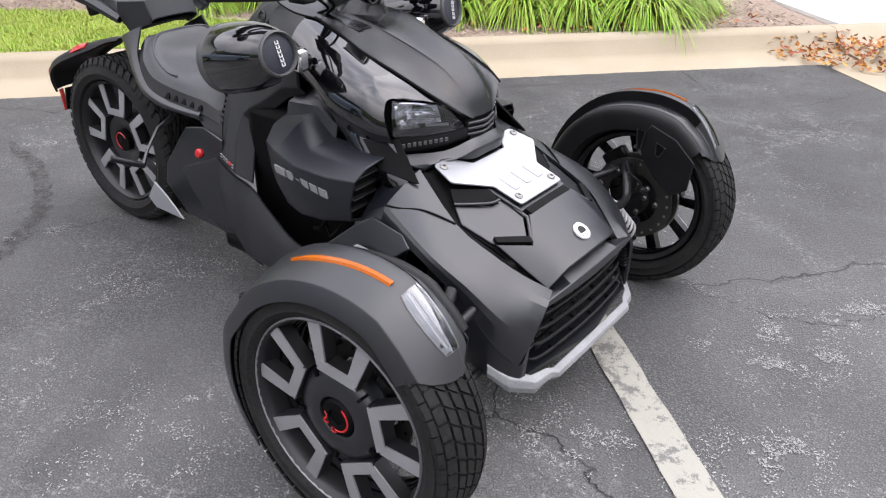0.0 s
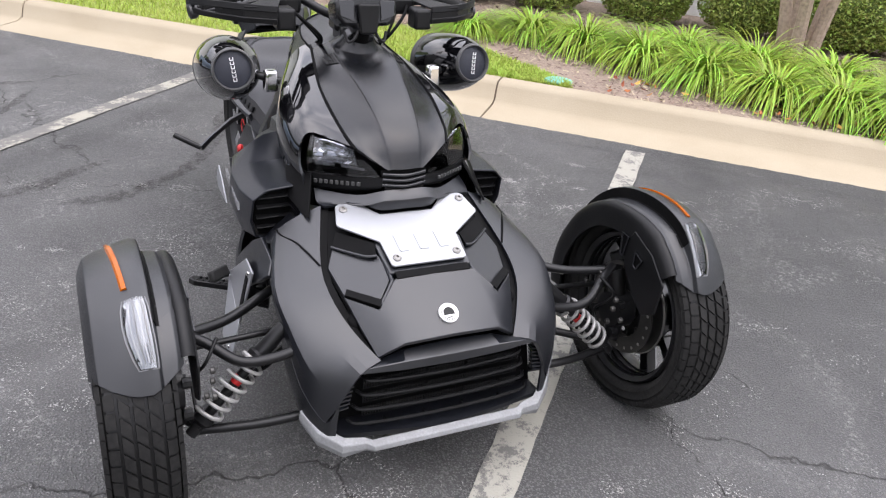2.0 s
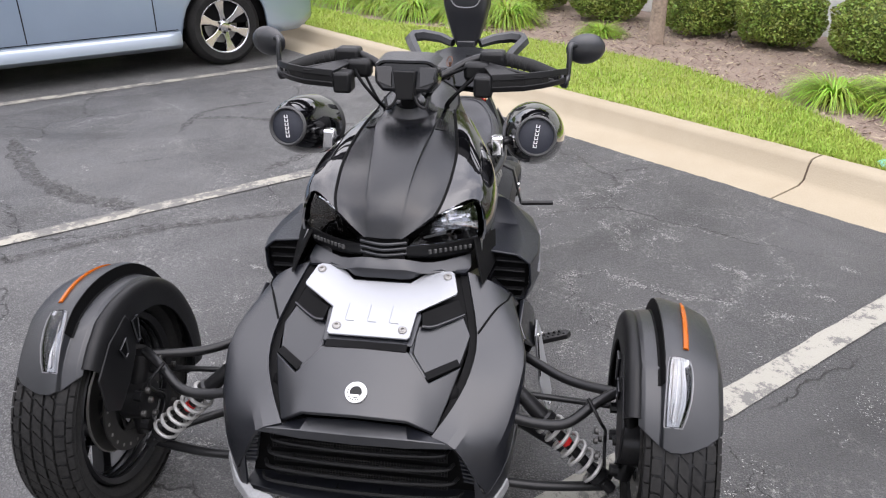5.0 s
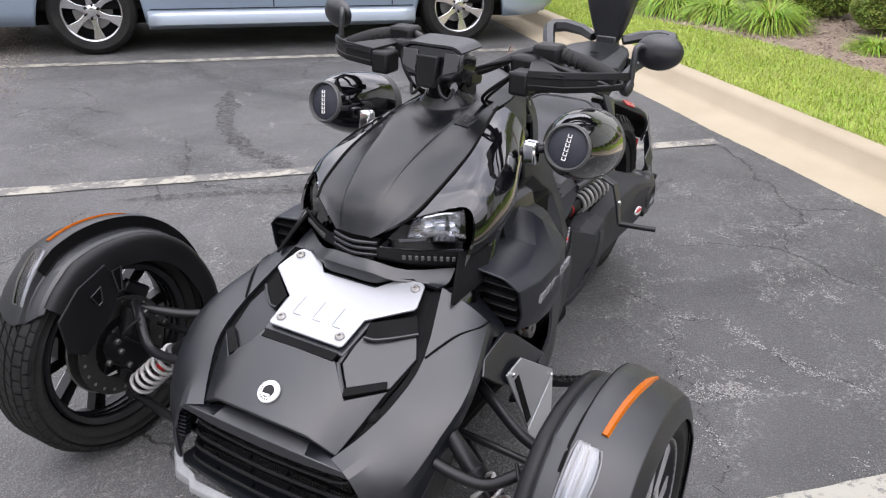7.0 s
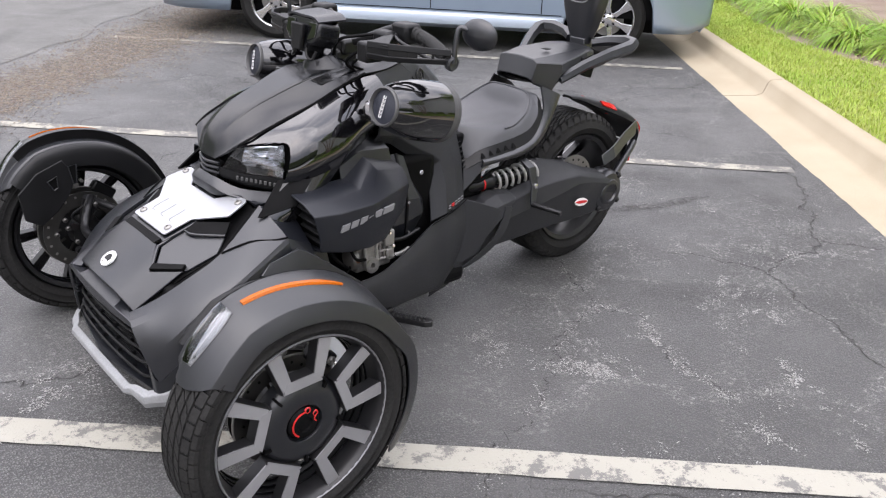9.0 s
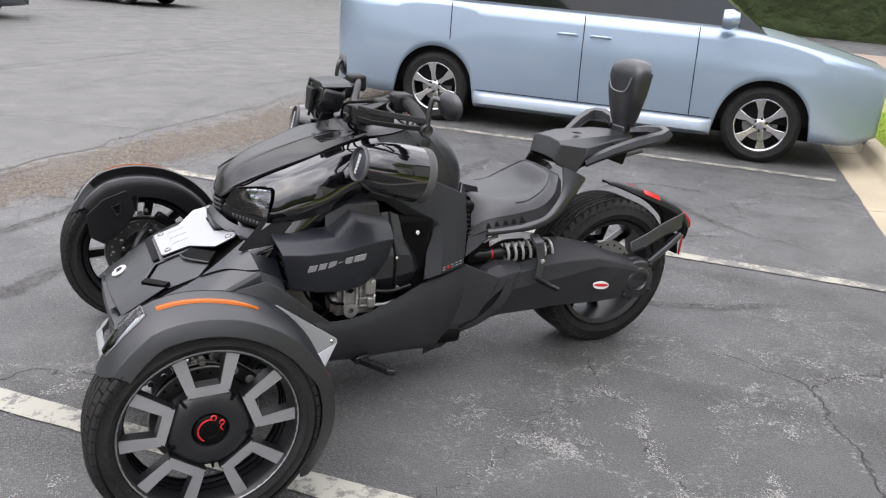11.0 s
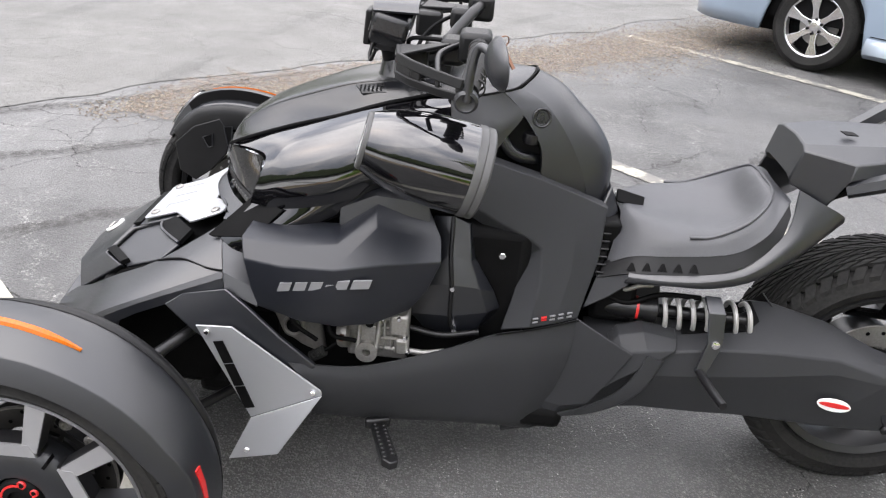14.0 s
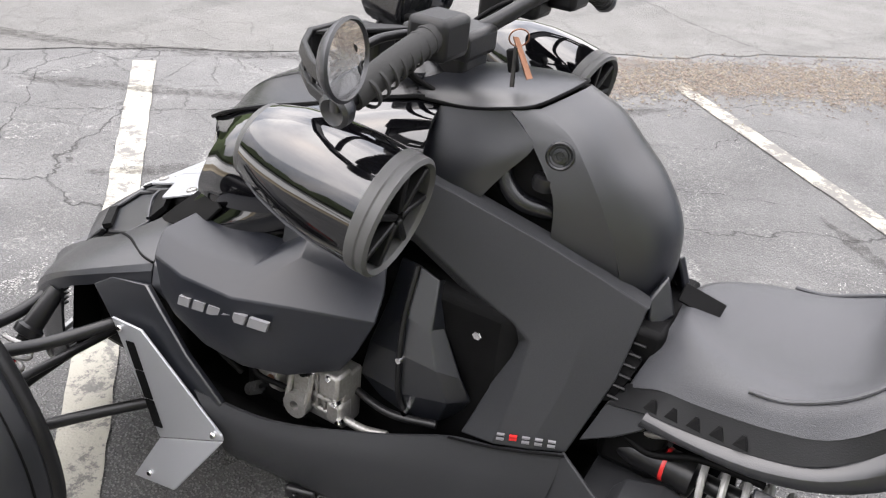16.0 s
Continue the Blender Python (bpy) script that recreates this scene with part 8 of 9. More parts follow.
seat_rows += [
    [(-1.275, 0, 0.664), (-1.280, 0.095, 0.674), (-1.290, 0.148, 0.686), (-1.285, 0.180, 0.640)],
    [(-1.308, 0, 0.684), (-1.312, 0.080, 0.692), (-1.330, 0.122, 0.717), (-1.335, 0.165, 0.676)],
    [(-1.332, 0, 0.722), (-1.335, 0.055, 0.727), (-1.350, 0.088, 0.738), (-1.362, 0.138, 0.706)],
    [(-1.350, 0, 0.742), (-1.353, 0.045, 0.742), (-1.364, 0.070, 0.740), (-1.380, 0.115, 0.730)],
    [(-1.380, 0, 0.738), (-1.382, 0.040, 0.737), (-1.385, 0.060, 0.735), (-1.392, 0.095, 0.730)],
]
seat = sheet("seat", half(seat_rows), SEATM, label="black vinyl rider seat with a raised back", per=4, thick=0.012, ref=(-1.2, 0, 0.4), angle=50)
# thin rod added along the seat's ridge to give a highlight line
ridge = [(-1.180, 0.160, 0.651), (-1.228, 0.159, 0.657), (-1.290, 0.149, 0.688), (-1.331, 0.122, 0.719), (-1.350, 0.088, 0.740), (-1.358, 0.045, 0.743)]
rod("ridge_highlight", ridge + [(-1.356, 0, 0.745)] + mir(ridge[::-1], -1), 0.0032, SEATM, seat, sides=8)
block("seat_bridge", (-1.005, 0, 0.56), (0.09, 0.20, 0.16), DARK, bevel=0.01)
block("seat_base", (-1.20, 0, 0.575), (0.30, 0.24, 0.08), DARK, bevel=0.02)
for s in (1, -1):
    skirt = sheet("seat_skirt", mir([
        [(-1.020, 0.126, 0.560), (-1.075, 0.153, 0.596), (-1.135, 0.170, 0.610), (-1.223, 0.178, 0.625), (-1.285, 0.176, 0.642), (-1.335, 0.160, 0.678), (-1.380, 0.112, 0.732)],
        [(-1.004, 0.152, 0.530), (-1.070, 0.178, 0.562), (-1.140, 0.190, 0.572), (-1.227, 0.198, 0.588), (-1.296, 0.193, 0.613), (-1.362, 0.164, 0.664), (-1.384, 0.130, 0.712)],
    ], s), DARKP, label="dark slotted skirt under the seat", per=4, ref=(-1.2, 0, 0.5))
    for k in range(5):
        f = k / 4
        x, y, z = -1.055 - 0.125 * f, 0.164 + 0.021 * f, 0.572 + 0.020 * f
        slab("skirt_slot", mir([(x - 0.004, y + 0.013, z - 0.003), (x - 0.012, y + 0.004, z + 0.011), (x - 0.017, y + 0.005, z + 0.011), (x - 0.024, y + 0.014, z - 0.004)], s), DARK, skirt, thick=0.004, bevel=0)
    sheet("tail_frame", mir([
        [(-1.066, 0.170, 0.566), (-1.140, 0.186, 0.574), (-1.227, 0.194, 0.590), (-1.304, 0.186, 0.616), (-1.374, 0.158, 0.684), (-1.392, 0.120, 0.765)],
        [(-1.064, 0.184, 0.556), (-1.145, 0.202, 0.564), (-1.232, 0.210, 0.578), (-1.316, 0.200, 0.606), (-1.400, 0.168, 0.672), (-1.440, 0.128, 0.745)],
        [(-1.060, 0.182, 0.540), (-1.150, 0.200, 0.552), (-1.238, 0.208, 0.562), (-1.330, 0.196, 0.590), (-1.425, 0.158, 0.650), (-1.490, 0.128, 0.722)],
        [(-1.062, 0.160, 0.530), (-1.155, 0.176, 0.542), (-1.245, 0.185, 0.550), (-1.335, 0.178, 0.578), (-1.430, 0.140, 0.636), (-1.505, 0.110, 0.700)],
    ], s), MATTE, label="matte black tail frame rail", per=4, ref=(-1.2, 0, 0.5), angle=20)
    slab("seat_web", mir([(-0.982, 0.178, 0.466), (-1.004, 0.148, 0.535), (-1.072, 0.172, 0.562), (-1.068, 0.180, 0.534), (-1.030, 0.180, 0.500)], s), PANELM, label="matte web between frame panel and seat")
    sheet("front_skirt", mir([[(-0.985, 0.06, 0.655), (-1.035, 0.05, 0.645)], [(-0.985, 0.12, 0.58), (-1.025, 0.11, 0.58)], [(-0.98, 0.15, 0.52), (-1.005, 0.14, 0.53)]], s), DARK, per=3)
    for k in range(6):
        f = k / 5
        block("skirt_rib", (-1.018 + 0.008 * f, (0.098 + 0.047 * f) * s, 0.612 - 0.072 * f), (0.020, 0.010, 0.004), DARKP, bevel=0.001, turn=(35 * s if s > 0 else 35, 0, 0))
slab("seat_latch", [(-1.040, 0.026, 0.664), (-1.102, 0.022, 0.648), (-1.106, 0.002, 0.670), (-1.042, 0.006, 0.686)], DARK, label="black latch lever before the seat", thick=0.008)
pil = sheet("passenger_seat", half([
    [(-1.372, 0, 0.785), (-1.372, 0.068, 0.783), (-1.373, 0.088, 0.776), (-1.378, 0.092, 0.770)],
    [(-1.396, 0, 0.853), (-1.392, 0.070, 0.850), (-1.388, 0.092, 0.842), (-1.456, 0.116, 0.733)],
    [(-1.470, 0, 0.864), (-1.476, 0.088, 0.861), (-1.486, 0.130, 0.834), (-1.476, 0.140, 0.800)],
    [(-1.640, 0, 0.872), (-1.640, 0.080, 0.869), (-1.640, 0.112, 0.860), (-1.640, 0.116, 0.842)],
    [(-1.715, 0, 0.868), (-1.715, 0.060, 0.866), (-1.712, 0.085, 0.856), (-1.712, 0.088, 0.842)],
]), SATIN, label="charcoal passenger seat hump", straight=True, angle=15, bevel=0.005, thick=0.01, ref=(-1.550, 0, 0.7))
slab("seat_underside", [(-1.40, -0.085, 0.765), (-1.46, -0.105, 0.735), (-1.50, -0.12, 0.785), (-1.70, -0.09, 0.84), (-1.70, 0.09, 0.84), (-1.50, 0.12, 0.785), (-1.46, 0.105, 0.735), (-1.40, 0.085, 0.765)], DARK, pil, thick=0.006, bevel=0, ref=(-1.5, 0, 1.0))
slab("seat_slot", [(-1.475, 0.030, 0.8745), (-1.480, 0.052, 0.8735), (-1.505, 0.052, 0.8735), (-1.500, 0.030, 0.8745)], DARK, pil, thick=0.002, bevel=0)
for s in (1, -1):
    rail = rod("grab_rail", mir([(-1.480, 0.128, 0.778), (-1.580, 0.158, 0.826), (-1.665, 0.200, 0.866), (-1.735, 0.230, 0.889), (-1.764, 0.222, 0.897), (-1.780, 0.180, 0.900), (-1.770, 0.110, 0.892), (-1.735, 0.055, 0.878)], s), lambda f: 0.017 + 0.007 * math.sin(3.1 * f), SATIN, label="black angular grab rail beside the passenger seat", sides=6, straight=True)
    rod("rail_pad", mir([(-1.63, 0.10, 0.785), (-1.69, 0.10, 0.800), (-1.755, 0.105, 0.815)], s), 0.013, RINGM, rail)
    block("rail_bracket", (-1.63, 0.115 * s, 0.805), (0.08, 0.03, 0.06), DARK, rail, turn=(0, -18, 0))
back = sheet("backrest", half([
    [(-1.718, 0, 0.872), (-1.718, 0.034, 0.872), (-1.735, 0.042, 0.872)],
    [(-1.705, 0, 0.935), (-1.706, 0.052, 0.935), (-1.740, 0.068, 0.935)],
    [(-1.695, 0, 1.020), (-1.698, 0.074, 1.020), (-1.745, 0.092, 1.020)],
    [(-1.700, 0, 1.105), (-1.705, 0.080, 1.102), (-1.755, 0.098, 1.100)],
    [(-1.725, 0, 1.140), (-1.730, 0.060, 1.136), (-1.765, 0.078, 1.128)],
    [(-1.770, 0, 1.145), (-1.772, 0.050, 1.141), (-1.785, 0.062, 1.130)],
]), MATTE, label="black padded passenger backrest on a bracket", per=5, thick=0.04, ref=(-1.950, 0, 1.0))
rod("backrest_seam", [(-1.688, -0.070, 1.085), (-1.688, -0.050, 1.040), (-1.688, -0.025, 1.025), (-1.688, 0.025, 1.025), (-1.688, 0.050, 1.040), (-1.688, 0.070, 1.085)], 0.0025, GREYP, back, sides=6, per=3)
slab("backrest_shell", [(-1.775, -0.09, 1.10), (-1.785, 0, 1.135), (-1.775, 0.09, 1.10), (-1.765, 0.085, 1.02), (-1.760, 0.06, 0.93), (-1.750, 0.035, 0.86), (-1.750, -0.035, 0.86), (-1.760, -0.06, 0.93), (-1.765, -0.085, 1.02)], MATTE, back, thick=0.02, ref=(-1.550, 0, 1.0), bevel=0.005)
block("backrest_bracket", (-1.735, 0, 0.862), (0.05, 0.075, 0.06), MATTE, back, bevel=0.006)

# ---- rear wheel, swingarm, tail ----
RW = (-1.70, 0.0, 0.303)
m = pose(RW[0], RW[1], RW[2], 90, 0, 0)
bm = bmesh.new()
add_lathe(bm, [(0.224, 0.080), (0.220, 0.088), (0.212, 0.078), (0.204, 0.050), (0.204, -0.08), (0.220, -0.09), (0.225, -0.08), (0.212, -0.06), (0.212, 0.05)], m, 56, closed=True)
add_lathe(bm, [(0.0, 0.045), (0.040, 0.048), (0.060, 0.060), (0.088, 0.062), (0.095, 0.050), (0.095, -0.02), (0.0, -0.02)], m, 36)
rear = part("rear_wheel", bm, RIM, bike, "black rear wheel with machined spoke faces")
bm = bmesh.new()
side = [(0.224, 0.080), (0.231, 0.094), (0.248, 0.101), (0.252, 0.1035), (0.256, 0.101), (0.270, 0.098), (0.285, 0.090), (0.294, 0.078)]
add_lathe(bm, side + [(0.297, 0.0)] + [(r, -h) for r, h in side[::-1]], m, 72, closed=True)
part("tyre", bm, RUBBER, rear, "wide black rear tyre with a knobbly tread")
# near-black floor paints shade into the rear tread grooves
bm = bmesh.new()
add_lathe(bm, [(0.2952, -0.076), (0.2985, -0.040), (0.2985, 0.040), (0.2952, 0.076), (0.290, 0.060), (0.290, -0.060)], m, 72, closed=True)
part("groove_shade", bm, DARK, rear)
bm = bmesh.new()
tread_blocks(bm, m, 0.295, ((-0.086, 0.020, 3, 0.66), (-0.061, 0.021, 6, 0.68), (-0.0365, 0.021, 8, 0.70), (-0.012, 0.020, 9, 0.72), (0.012, 0.020, -9, 0.72), (0.0365, 0.021, -8, 0.70), (0.061, 0.021, -6, 0.68), (0.086, 0.020, -3, 0.66)), 50, 0.011)
tagged(part("tread", bm, RUBBER, rear, "", 20), kind="stuff")
spokes(rear, m, 0.220, 0.112, 0.076, 0.028, radians(20))
lathe("hub_cap", [(0.0, 0.0), (0.040, 0.0), (0.040, 0.02), (0.0, 0.024)], (RW[0], -0.050, RW[2]), (RW[0], -0.5, RW[2]), DARK, rear)
bm = bmesh.new()
add_tube(bm, [m @ Vector((0.030 * math.cos(a), 0.030 * math.sin(a), 0.074)) for a in np.linspace(0.5, 4.6, 20)], 0.0022, 6, straight=True)
part("hub_ring", bm, REDP, rear, "red ring marking on the hub cap")
lathe("brake_disc", [(0.070, 0.0), (0.130, 0.0), (0.130, 0.005), (0.070, 0.005)], (RW[0], 0.055, RW[2]), (RW[0], 0.5, RW[2]), CAST, rear, "drilled rear brake disc", sides=48, closed=True)
lathe("disc_carrier", [(0.0, 0.0), (0.075, 0.0), (0.075, 0.004), (0.0, 0.004)], (RW[0], 0.056, RW[2]), (RW[0], 0.5, RW[2]), FRAME, rear)
bm = bmesh.new()
for k in range(20):
    a = 2 * math.pi * k / 20
    add_lathe(bm, [(0, 0), (0.005, 0), (0.005, 0.001), (0, 0.001)], axis_to((RW[0] + 0.112 * math.cos(a), 0.0605, RW[2] + 0.112 * math.sin(a)), (RW[0] + 0.112 * math.cos(a), 0.2, RW[2] + 0.112 * math.sin(a))), 8)
tagged(part("disc_hole", bm, DARK, rear), kind="stuff")

upper_rows = [
    [(-1.00, 0.090, 0.395), (-1.135, 0.095, 0.420), (-1.267, 0.100, 0.446), (-1.345, 0.105, 0.490), (-1.40, 0.105, 0.492), (-1.53, 0.120, 0.465), (-1.64, 0.150, 0.425), (-1.77, 0.165, 0.392)],
    [(-1.00, 0.190, 0.385), (-1.135, 0.196, 0.410), (-1.267, 0.198, 0.436), (-1.345, 0.196, 0.448), (-1.40, 0.196, 0.452), (-1.53, 0.204, 0.448), (-1.64, 0.210, 0.418), (-1.77, 0.218, 0.382)],
    [(-1.00, 0.216, 0.372), (-1.135, 0.228, 0.398), (-1.267, 0.232, 0.426), (-1.345, 0.232, 0.432), (-1.40, 0.232, 0.434), (-1.53, 0.232, 0.432), (-1.64, 0.234, 0.402), (-1.77, 0.232, 0.366)],
]
lower_rows = [
    [(-1.00, 0.226, 0.325), (-1.135, 0.236, 0.345), (-1.267, 0.242, 0.364), (-1.345, 0.243, 0.374), (-1.40, 0.243, 0.382), (-1.53, 0.240, 0.402), (-1.64, 0.240, 0.385), (-1.77, 0.238, 0.350)],
    [(-1.00, 0.200, 0.215), (-1.135, 0.206, 0.240), (-1.267, 0.210, 0.244), (-1.345, 0.210, 0.248), (-1.40, 0.210, 0.248), (-1.53, 0.212, 0.244), (-1.64, 0.220, 0.250), (-1.77, 0.220, 0.262)],
    [(-1.00, 0.130, 0.200), (-1.135, 0.140, 0.225), (-1.267, 0.140, 0.230), (-1.345, 0.140, 0.234), (-1.40, 0.140, 0.234), (-1.53, 0.145, 0.232), (-1.64, 0.160, 0.240), (-1.77, 0.170, 0.252)],
]
arm = sheet("swingarm", upper_rows + lower_rows, PANELM, label="matte black cast single swingarm", straight=True, angle=16, bevel=0.004, thick=0.01, ref=(-1.3, 0.12, 0.33))
# flat near-black plate paints the shade of a well under the spring
slab("well_shade", [(-1.205, 0.180, 0.4285), (-1.345, 0.182, 0.4535), (-1.372, 0.160, 0.468), (-1.360, 0.112, 0.4915), (-1.21, 0.105, 0.442)], DARK, arm, "near-black plate painted as the shaded well under the spring", thick=0.004, bevel=0, ref=(-1.3, 0.15, 0.2))
sheet("pivot_hump", [
    [(-1.046, 0.170, 0.404), (-1.063, 0.165, 0.426), (-1.117, 0.160, 0.440), (-1.192, 0.165, 0.432)],
    [(-1.046, 0.206, 0.400), (-1.066, 0.203, 0.422), (-1.117, 0.202, 0.435), (-1.192, 0.206, 0.427)],
    [(-1.046, 0.232, 0.375), (-1.074, 0.236, 0.396), (-1.125, 0.240, 0.410), (-1.185, 0.238, 0.418)],
    [(-1.046, 0.240, 0.300), (-1.074, 0.245, 0.330), (-1.125, 0.250, 0.375), (-1.160, 0.244, 0.398)],
], PANELM, arm, "angular hump at the arm's pivot", straight=True, angle=12, bevel=0.003, ref=(-1.1, 0.1, 0.3))
slab("mud_flap", [(-1.372, 0.085, 0.478), (-1.385, 0.10, 0.512), (-1.425, 0.13, 0.470), (-1.44, 0.10, 0.455)], DARKP, arm, thick=0.004)
lathe("final_drive", [(0.0, -0.06), (0.085, -0.06), (0.088, -0.01), (0.075, 0.012), (0.055, 0.016), (0.050, 0.022), (0.038, 0.024), (0.034, 0.016), (0.0, 0.016)], (-1.735, 0.215, 0.322), (-1.735, 0.6, 0.322), MATTE, arm, "round final drive housing", sides=36)
for x, z in ((-1.68, 0.385), (-1.79, 0.38), (-1.80, 0.275), (-1.685, 0.262)):
    lathe("drive_bolt", [(0, -0.02), (0.012, -0.02), (0.012, 0.006), (0.007, 0.01), (0, 0.01)], (x, 0.222, z), (x, 0.6, z), FRAME, arm, sides=12)
slab("sticker", [(-1.545 + 0.037 * math.cos(a), 0.2465, 0.327 + 0.0155 * math.sin(a) + 0.004 * math.cos(a)) for a in np.linspace(0, 2 * math.pi, 24, endpoint=False)], WHITEP, arm, "oval white and red sticker", thick=0.004, bevel=0, ref=(-1.54, 0, 0.33))
slab("sticker_mark", [(-1.545 + 0.034 * math.cos(a), 0.2478, 0.328 + 0.006 * math.sin(a) + 0.004 * math.cos(a)) for a in np.linspace(0, 2 * math.pi, 20, endpoint=False)], REDP, arm, thick=0.003, bevel=0, ref=(-1.54, 0, 0.33))
sheet("arm_cover", [
    [(-1.125, 0.248, 0.402), (-1.104, 0.253, 0.350), (-1.066, 0.250, 0.292), (-1.010, 0.236, 0.240), (-0.960, 0.220, 0.205)],
    [(-1.160, 0.246, 0.394), (-1.132, 0.256, 0.330), (-1.092, 0.252, 0.278), (-1.030, 0.238, 0.230), (-0.972, 0.220, 0.200)],
    [(-1.163, 0.236, 0.390), (-1.140, 0.238, 0.322), (-1.098, 0.236, 0.270), (-1.034, 0.226, 0.224), (-0.974, 0.210, 0.196)],
], PANELM, label="curved blade cover at the swingarm pivot", per=3, ref=(-1.05, 0.1, 0.3), angle=25)
# rear shock on the left
a, b = np.array((-1.035, 0.130, 0.455)), np.array((-1.365, 0.150, 0.462))
m = axis_to(a, b)
bm = bmesh.new()
add_lathe(bm, [(0.0, -0.01), (0.018, -0.01), (0.024, 0.02), (0.026, 0.09), (0.030, 0.10), (0.030, 0.115), (0.014, 0.12), (0.014, 0.30), (0.020, 0.31), (0.0, 0.34)], m, 20)
shock = part("rear_shock", bm, FRAME, bike, "black rear shock absorber")
bm = bmesh.new()
add_helix(bm, a + (b - a) * 0.33, a + (b - a) * 0.97, 7.0, 0.036, 0.0055)
part("coil_spring", bm, SPRINGM, shock, "silver coil spring")
bm = bmesh.new()
add_lathe(bm, [(0.0265, 0.069), (0.0270, 0.072), (0.0265, 0.075)], m, 20)
part("shock_ring", bm, REDP, shock)
rod("hose", [(-1.03, 0.13, 0.50), (-1.07, 0.145, 0.505), (-1.10, 0.15, 0.520), (-1.13, 0.14, 0.52)], 0.006, CAST)
rod("hose", [(-1.02, 0.14, 0.49), (-1.08, 0.15, 0.475), (-1.15, 0.145, 0.50), (-1.24, 0.14, 0.50)], 0.006, DARK)
block("shock_mount", (-1.05, 0.10, 0.47), (0.10, 0.10, 0.10), DARK, bevel=0.015)
# passenger peg hangers
hang = sheet("peg_hanger", [[(-1.228, 0.200, 0.540), (-1.262, 0.200, 0.540)], [(-1.232, 0.240, 0.520), (-1.268, 0.240, 0.520)], [(-1.240, 0.256, 0.455), (-1.272, 0.256, 0.455)], [(-1.222, 0.275, 0.395), (-1.246, 0.275, 0.390)]], MATTE, label="black passenger peg hanger", straight=True, thick=0.008, bevel=0.002, ref=(-1.25, 0, 0.45))
rod("peg", [(-1.232, 0.272, 0.394), (-1.240, 0.32, 0.394), (-1.256, 0.385, 0.392)], 0.009, FRAME, hang, "folded black peg")
lathe("bolt", [(0, 0), (0.009, 0), (0.009, 0.005), (0.004, 0.007), (0, 0.007)], (-1.256, 0.256, 0.455), (-1.256, 1.0, 0.455), CHROME, hang, sides=14)
hang = sheet("peg_hanger", [[(-1.238, -0.150, 0.524), (-1.262, -0.150, 0.500)], [(-1.252, -0.212, 0.490), (-1.274, -0.208, 0.466)], [(-1.206, -0.292, 0.446), (-1.226, -0.286, 0.424)], [(-1.170, -0.334, 0.424), (-1.186, -0.326, 0.402)]], MATTE, label="black passenger peg hanger bent outwards", straight=True, thick=0.009, bevel=0.002, ref=(-1.25, 0, 0.35))
rod("peg", [(-1.176, -0.326, 0.413), (-1.190, -0.362, 0.430), (-1.212, -0.408, 0.452)], 0.010, FRAME, hang, "folded black peg")
# rear guard with lamps
guard = sheet("rear_guard", half([
    [(-1.690, 0, 0.668), (-1.690, 0.018, 0.667), (-1.692, 0.026, 0.660)],
    [(-1.740, 0, 0.662), (-1.740, 0.030, 0.660), (-1.741, 0.042, 0.648)],
    [(-1.800, 0, 0.648), (-1.800, 0.042, 0.643), (-1.802, 0.060, 0.622)],
    [(-1.880, 0, 0.626), (-1.880, 0.058, 0.620), (-1.885, 0.080, 0.590)],
    [(-1.980, 0, 0.588), (-1.980, 0.078, 0.580), (-1.980, 0.102, 0.550)],
    [(-2.050, 0, 0.548), (-2.046, 0.085, 0.542), (-2.040, 0.104, 0.512)],
    [(-2.100, 0, 0.490), (-2.095, 0.076, 0.485), (-2.085, 0.090, 0.465)],
    [(-2.105, 0, 0.430), (-2.100, 0.066, 0.425), (-2.090, 0.076, 0.415)],
]), DARKP, label="matte black rear guard with lamps", per=4, thick=0.008, ref=(-1.75, 0, 0.30))
sheet("tail_lamp", half([[(-2.066, 0, 0.545), (-2.060, 0.082, 0.536)], [(-2.105, 0, 0.510), (-2.096, 0.084, 0.500)], [(-2.118, 0, 0.475), (-2.108, 0.078, 0.466)]]), REDLENS, guard, "red tail lamp", per=3, thick=0.012, ref=(-1.75, 0, 0.4))
for s in (1, -1):
    sheet("turn_lamp", mir([[(-1.845, 0.050, 0.637), (-1.845, 0.066, 0.622)], [(-1.885, 0.060, 0.625), (-1.885, 0.076, 0.607)], [(-1.920, 0.066, 0.611), (-1.920, 0.082, 0.593)]], s), REDLENS, guard, per=3, thick=0.010, ref=(-1.95, 0, 0.5))
    slab("rear_reflector", mir([(-2.098, 0.060, 0.420), (-2.112, 0.040, 0.420), (-2.112, 0.036, 0.335), (-2.100, 0.052, 0.335)], s), REDLENS, guard, "red upright reflector", thick=0.008, ref=(-2.07, 0, 0.37))
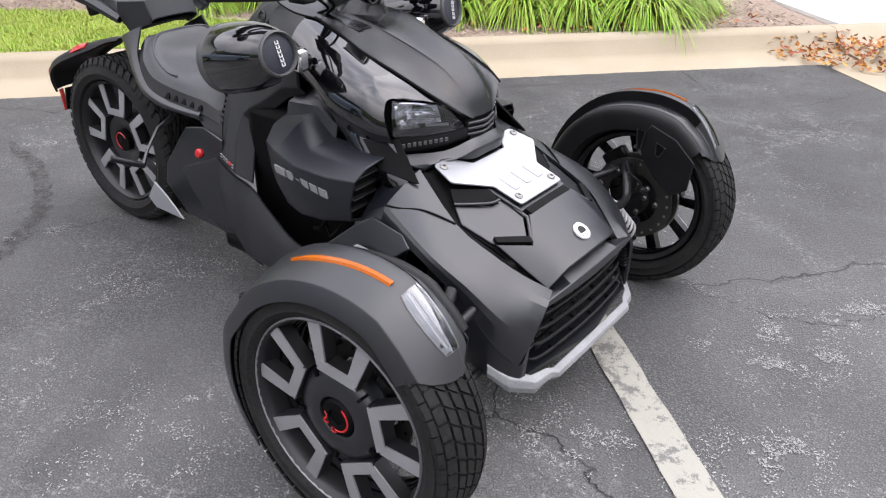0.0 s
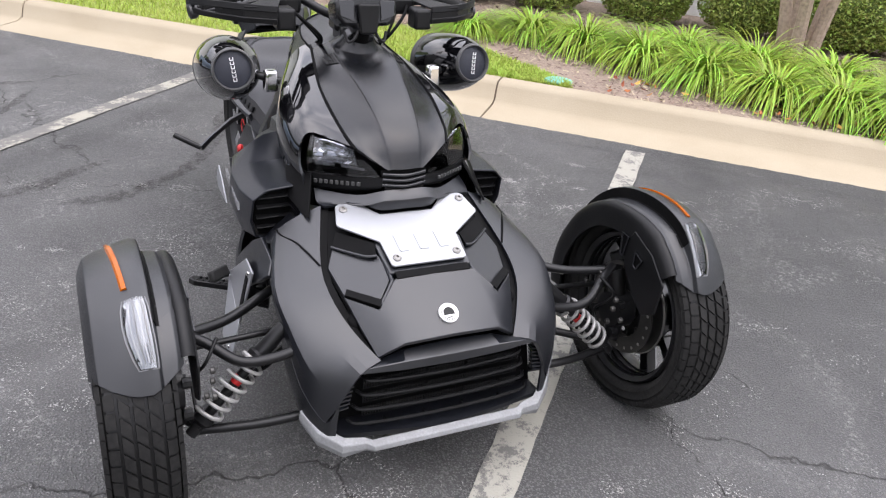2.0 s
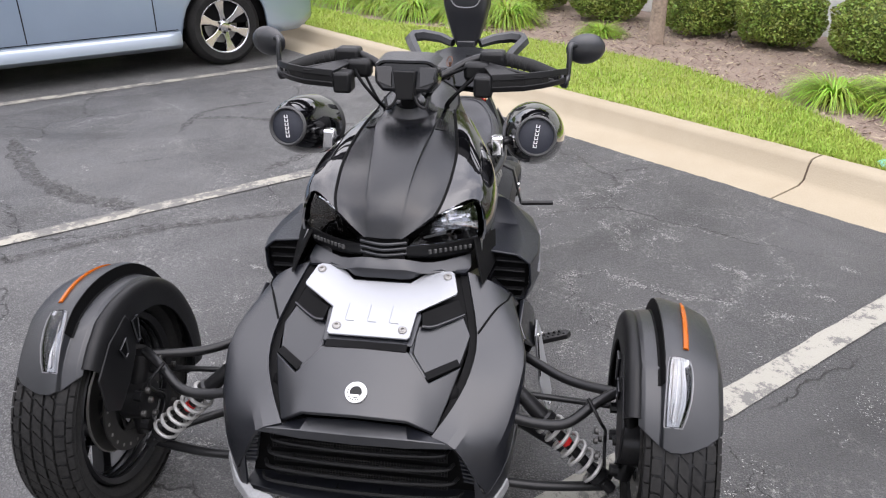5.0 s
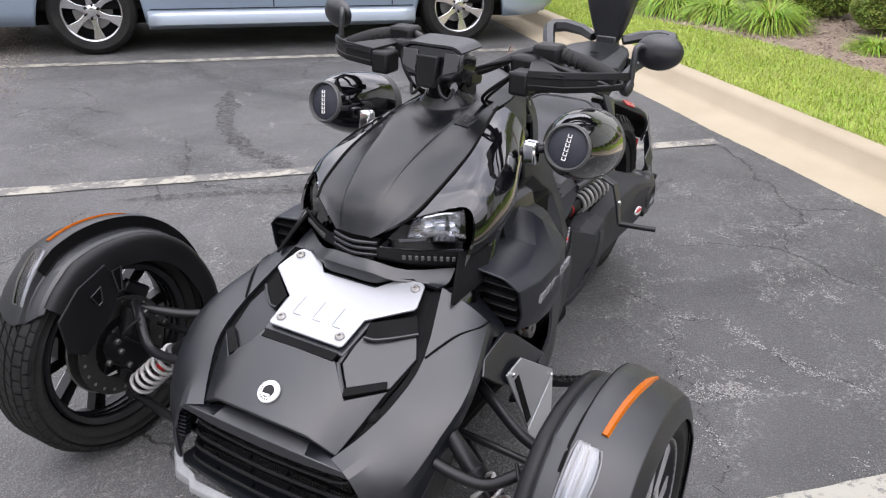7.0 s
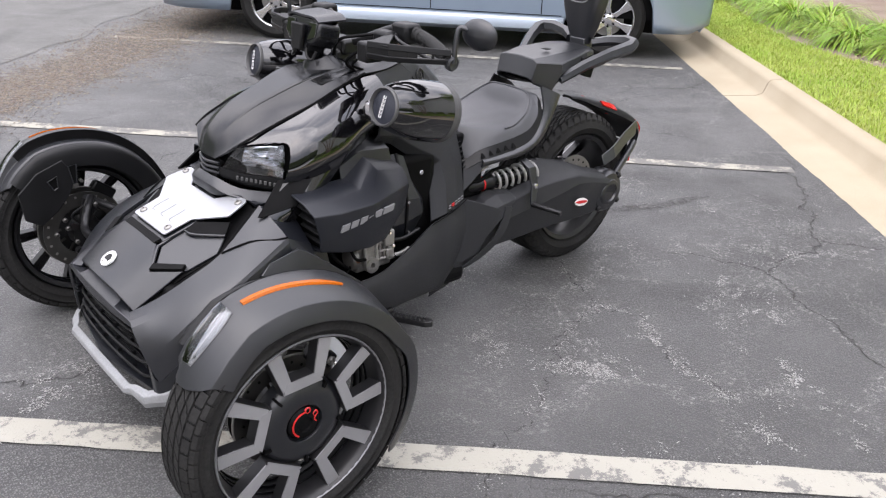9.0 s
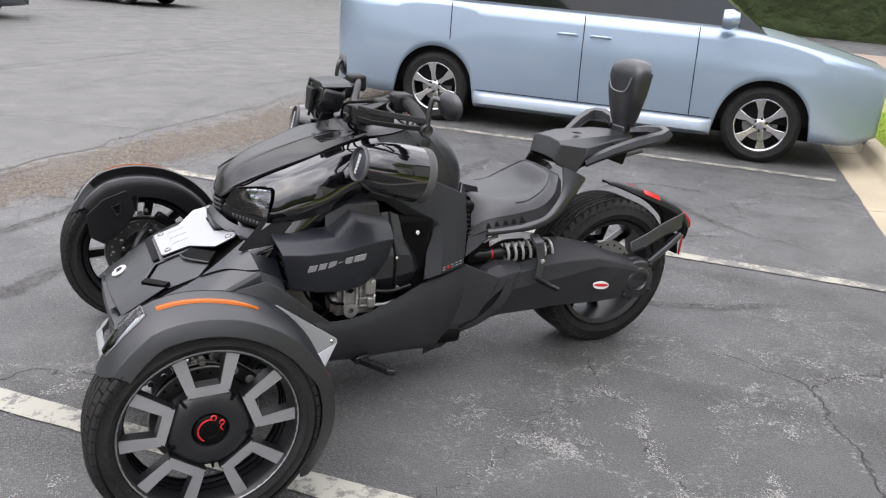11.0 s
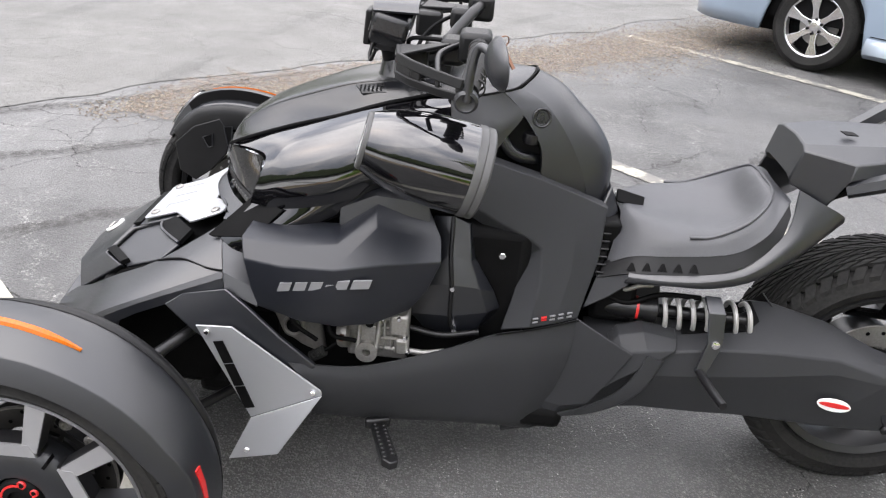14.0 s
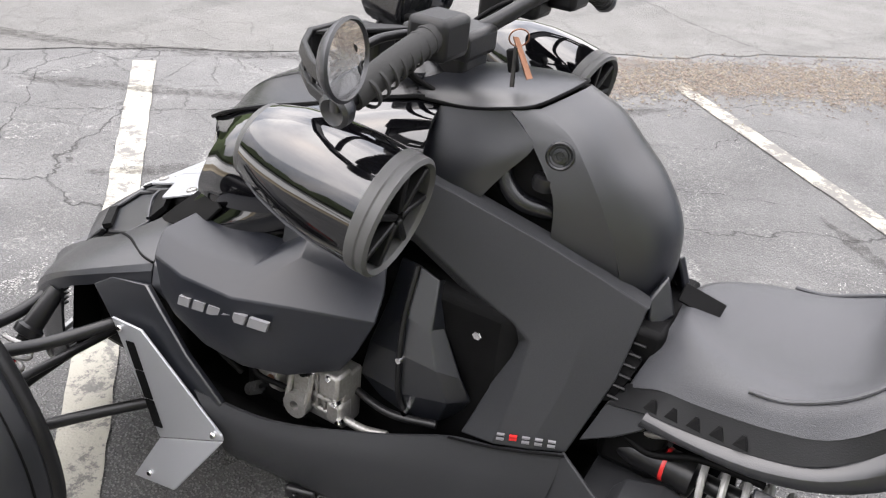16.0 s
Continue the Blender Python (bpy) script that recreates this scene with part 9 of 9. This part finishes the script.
sheet("guard_arm", [[(-1.69, 0.205, 0.475), (-1.765, 0.200, 0.500), (-1.90, 0.150, 0.525), (-2.03, 0.110, 0.545)], [(-1.69, 0.222, 0.440), (-1.765, 0.215, 0.455), (-1.90, 0.165, 0.480), (-2.02, 0.122, 0.490)], [(-1.70, 0.200, 0.420), (-1.765, 0.195, 0.435), (-1.90, 0.145, 0.460), (-2.02, 0.108, 0.470)]], MATTE, label="arm that carries the rear guard", straight=True, angle=14, bevel=0.003, ref=(-1.9, 0.1, 0.4))
rod("guard_strut", [(-1.76, 0.215, 0.375), (-1.82, 0.190, 0.385), (-1.93, 0.150, 0.420), (-2.02, 0.115, 0.450)], 0.015, MATTE)
block("plate_holder", (-2.075, 0, 0.385), (0.012, 0.10, 0.09), DARK, label="dark plate holder", bevel=0.003, turn=(0, 12, 0))
# right side: exhaust end and brake pedal
bm = bmesh.new()
add_tube(bm, [(-0.70, -0.10, 0.19), (-0.90, -0.12, 0.20), (-1.20, -0.15, 0.24)], lambda f: 0.045 + 0.012 * f, 18, 6)
exh = part("silencer", bm, DARK, bike, "dark silencer under the right side")
slab("silencer_end", [(-1.236, -0.262, 0.322), (-1.284, -0.262, 0.258), (-1.248, -0.262, 0.230), (-1.110, -0.262, 0.226), (-1.176, -0.262, 0.282)], ALU, exh, "brushed silver silencer shield", thick=0.006, bevel=0.002, ref=(-1.2, 0, 0.27))
lathe("reservoir_cap", [(0.0, 0.0), (0.013, 0.0), (0.015, 0.009), (0.011, 0.016), (0, 0.018)], (-1.035, -0.215, 0.452), (-1.035, -0.6, 0.50), REDP, label="round red adjuster knob", sides=20)
pedal = rod("brake_pedal", [(-0.500, -0.300, 0.235), (-0.470, -0.350, 0.290), (-0.425, -0.405, 0.322)], 0.009, FRAME, label="black foot brake pedal")
block("pedal_pad", (-0.418, -0.414, 0.330), (0.022, 0.060, 0.030), GRIP, pedal, "ribbed rubber pad", turn=(0, -30, 35), bevel=0.005)
slab("rear_side_panel", [(-0.965, -0.190, 0.500), (-1.060, -0.180, 0.520), (-1.150, -0.178, 0.500), (-1.238, -0.205, 0.370), (-1.245, -0.212, 0.300), (-1.150, -0.212, 0.215), (-0.980, -0.208, 0.200)], MATTE, label="matte panel before the rear wheel on the bare side", thick=0.012, bevel=0.003, ref=(-1.1, 0, 0.35))
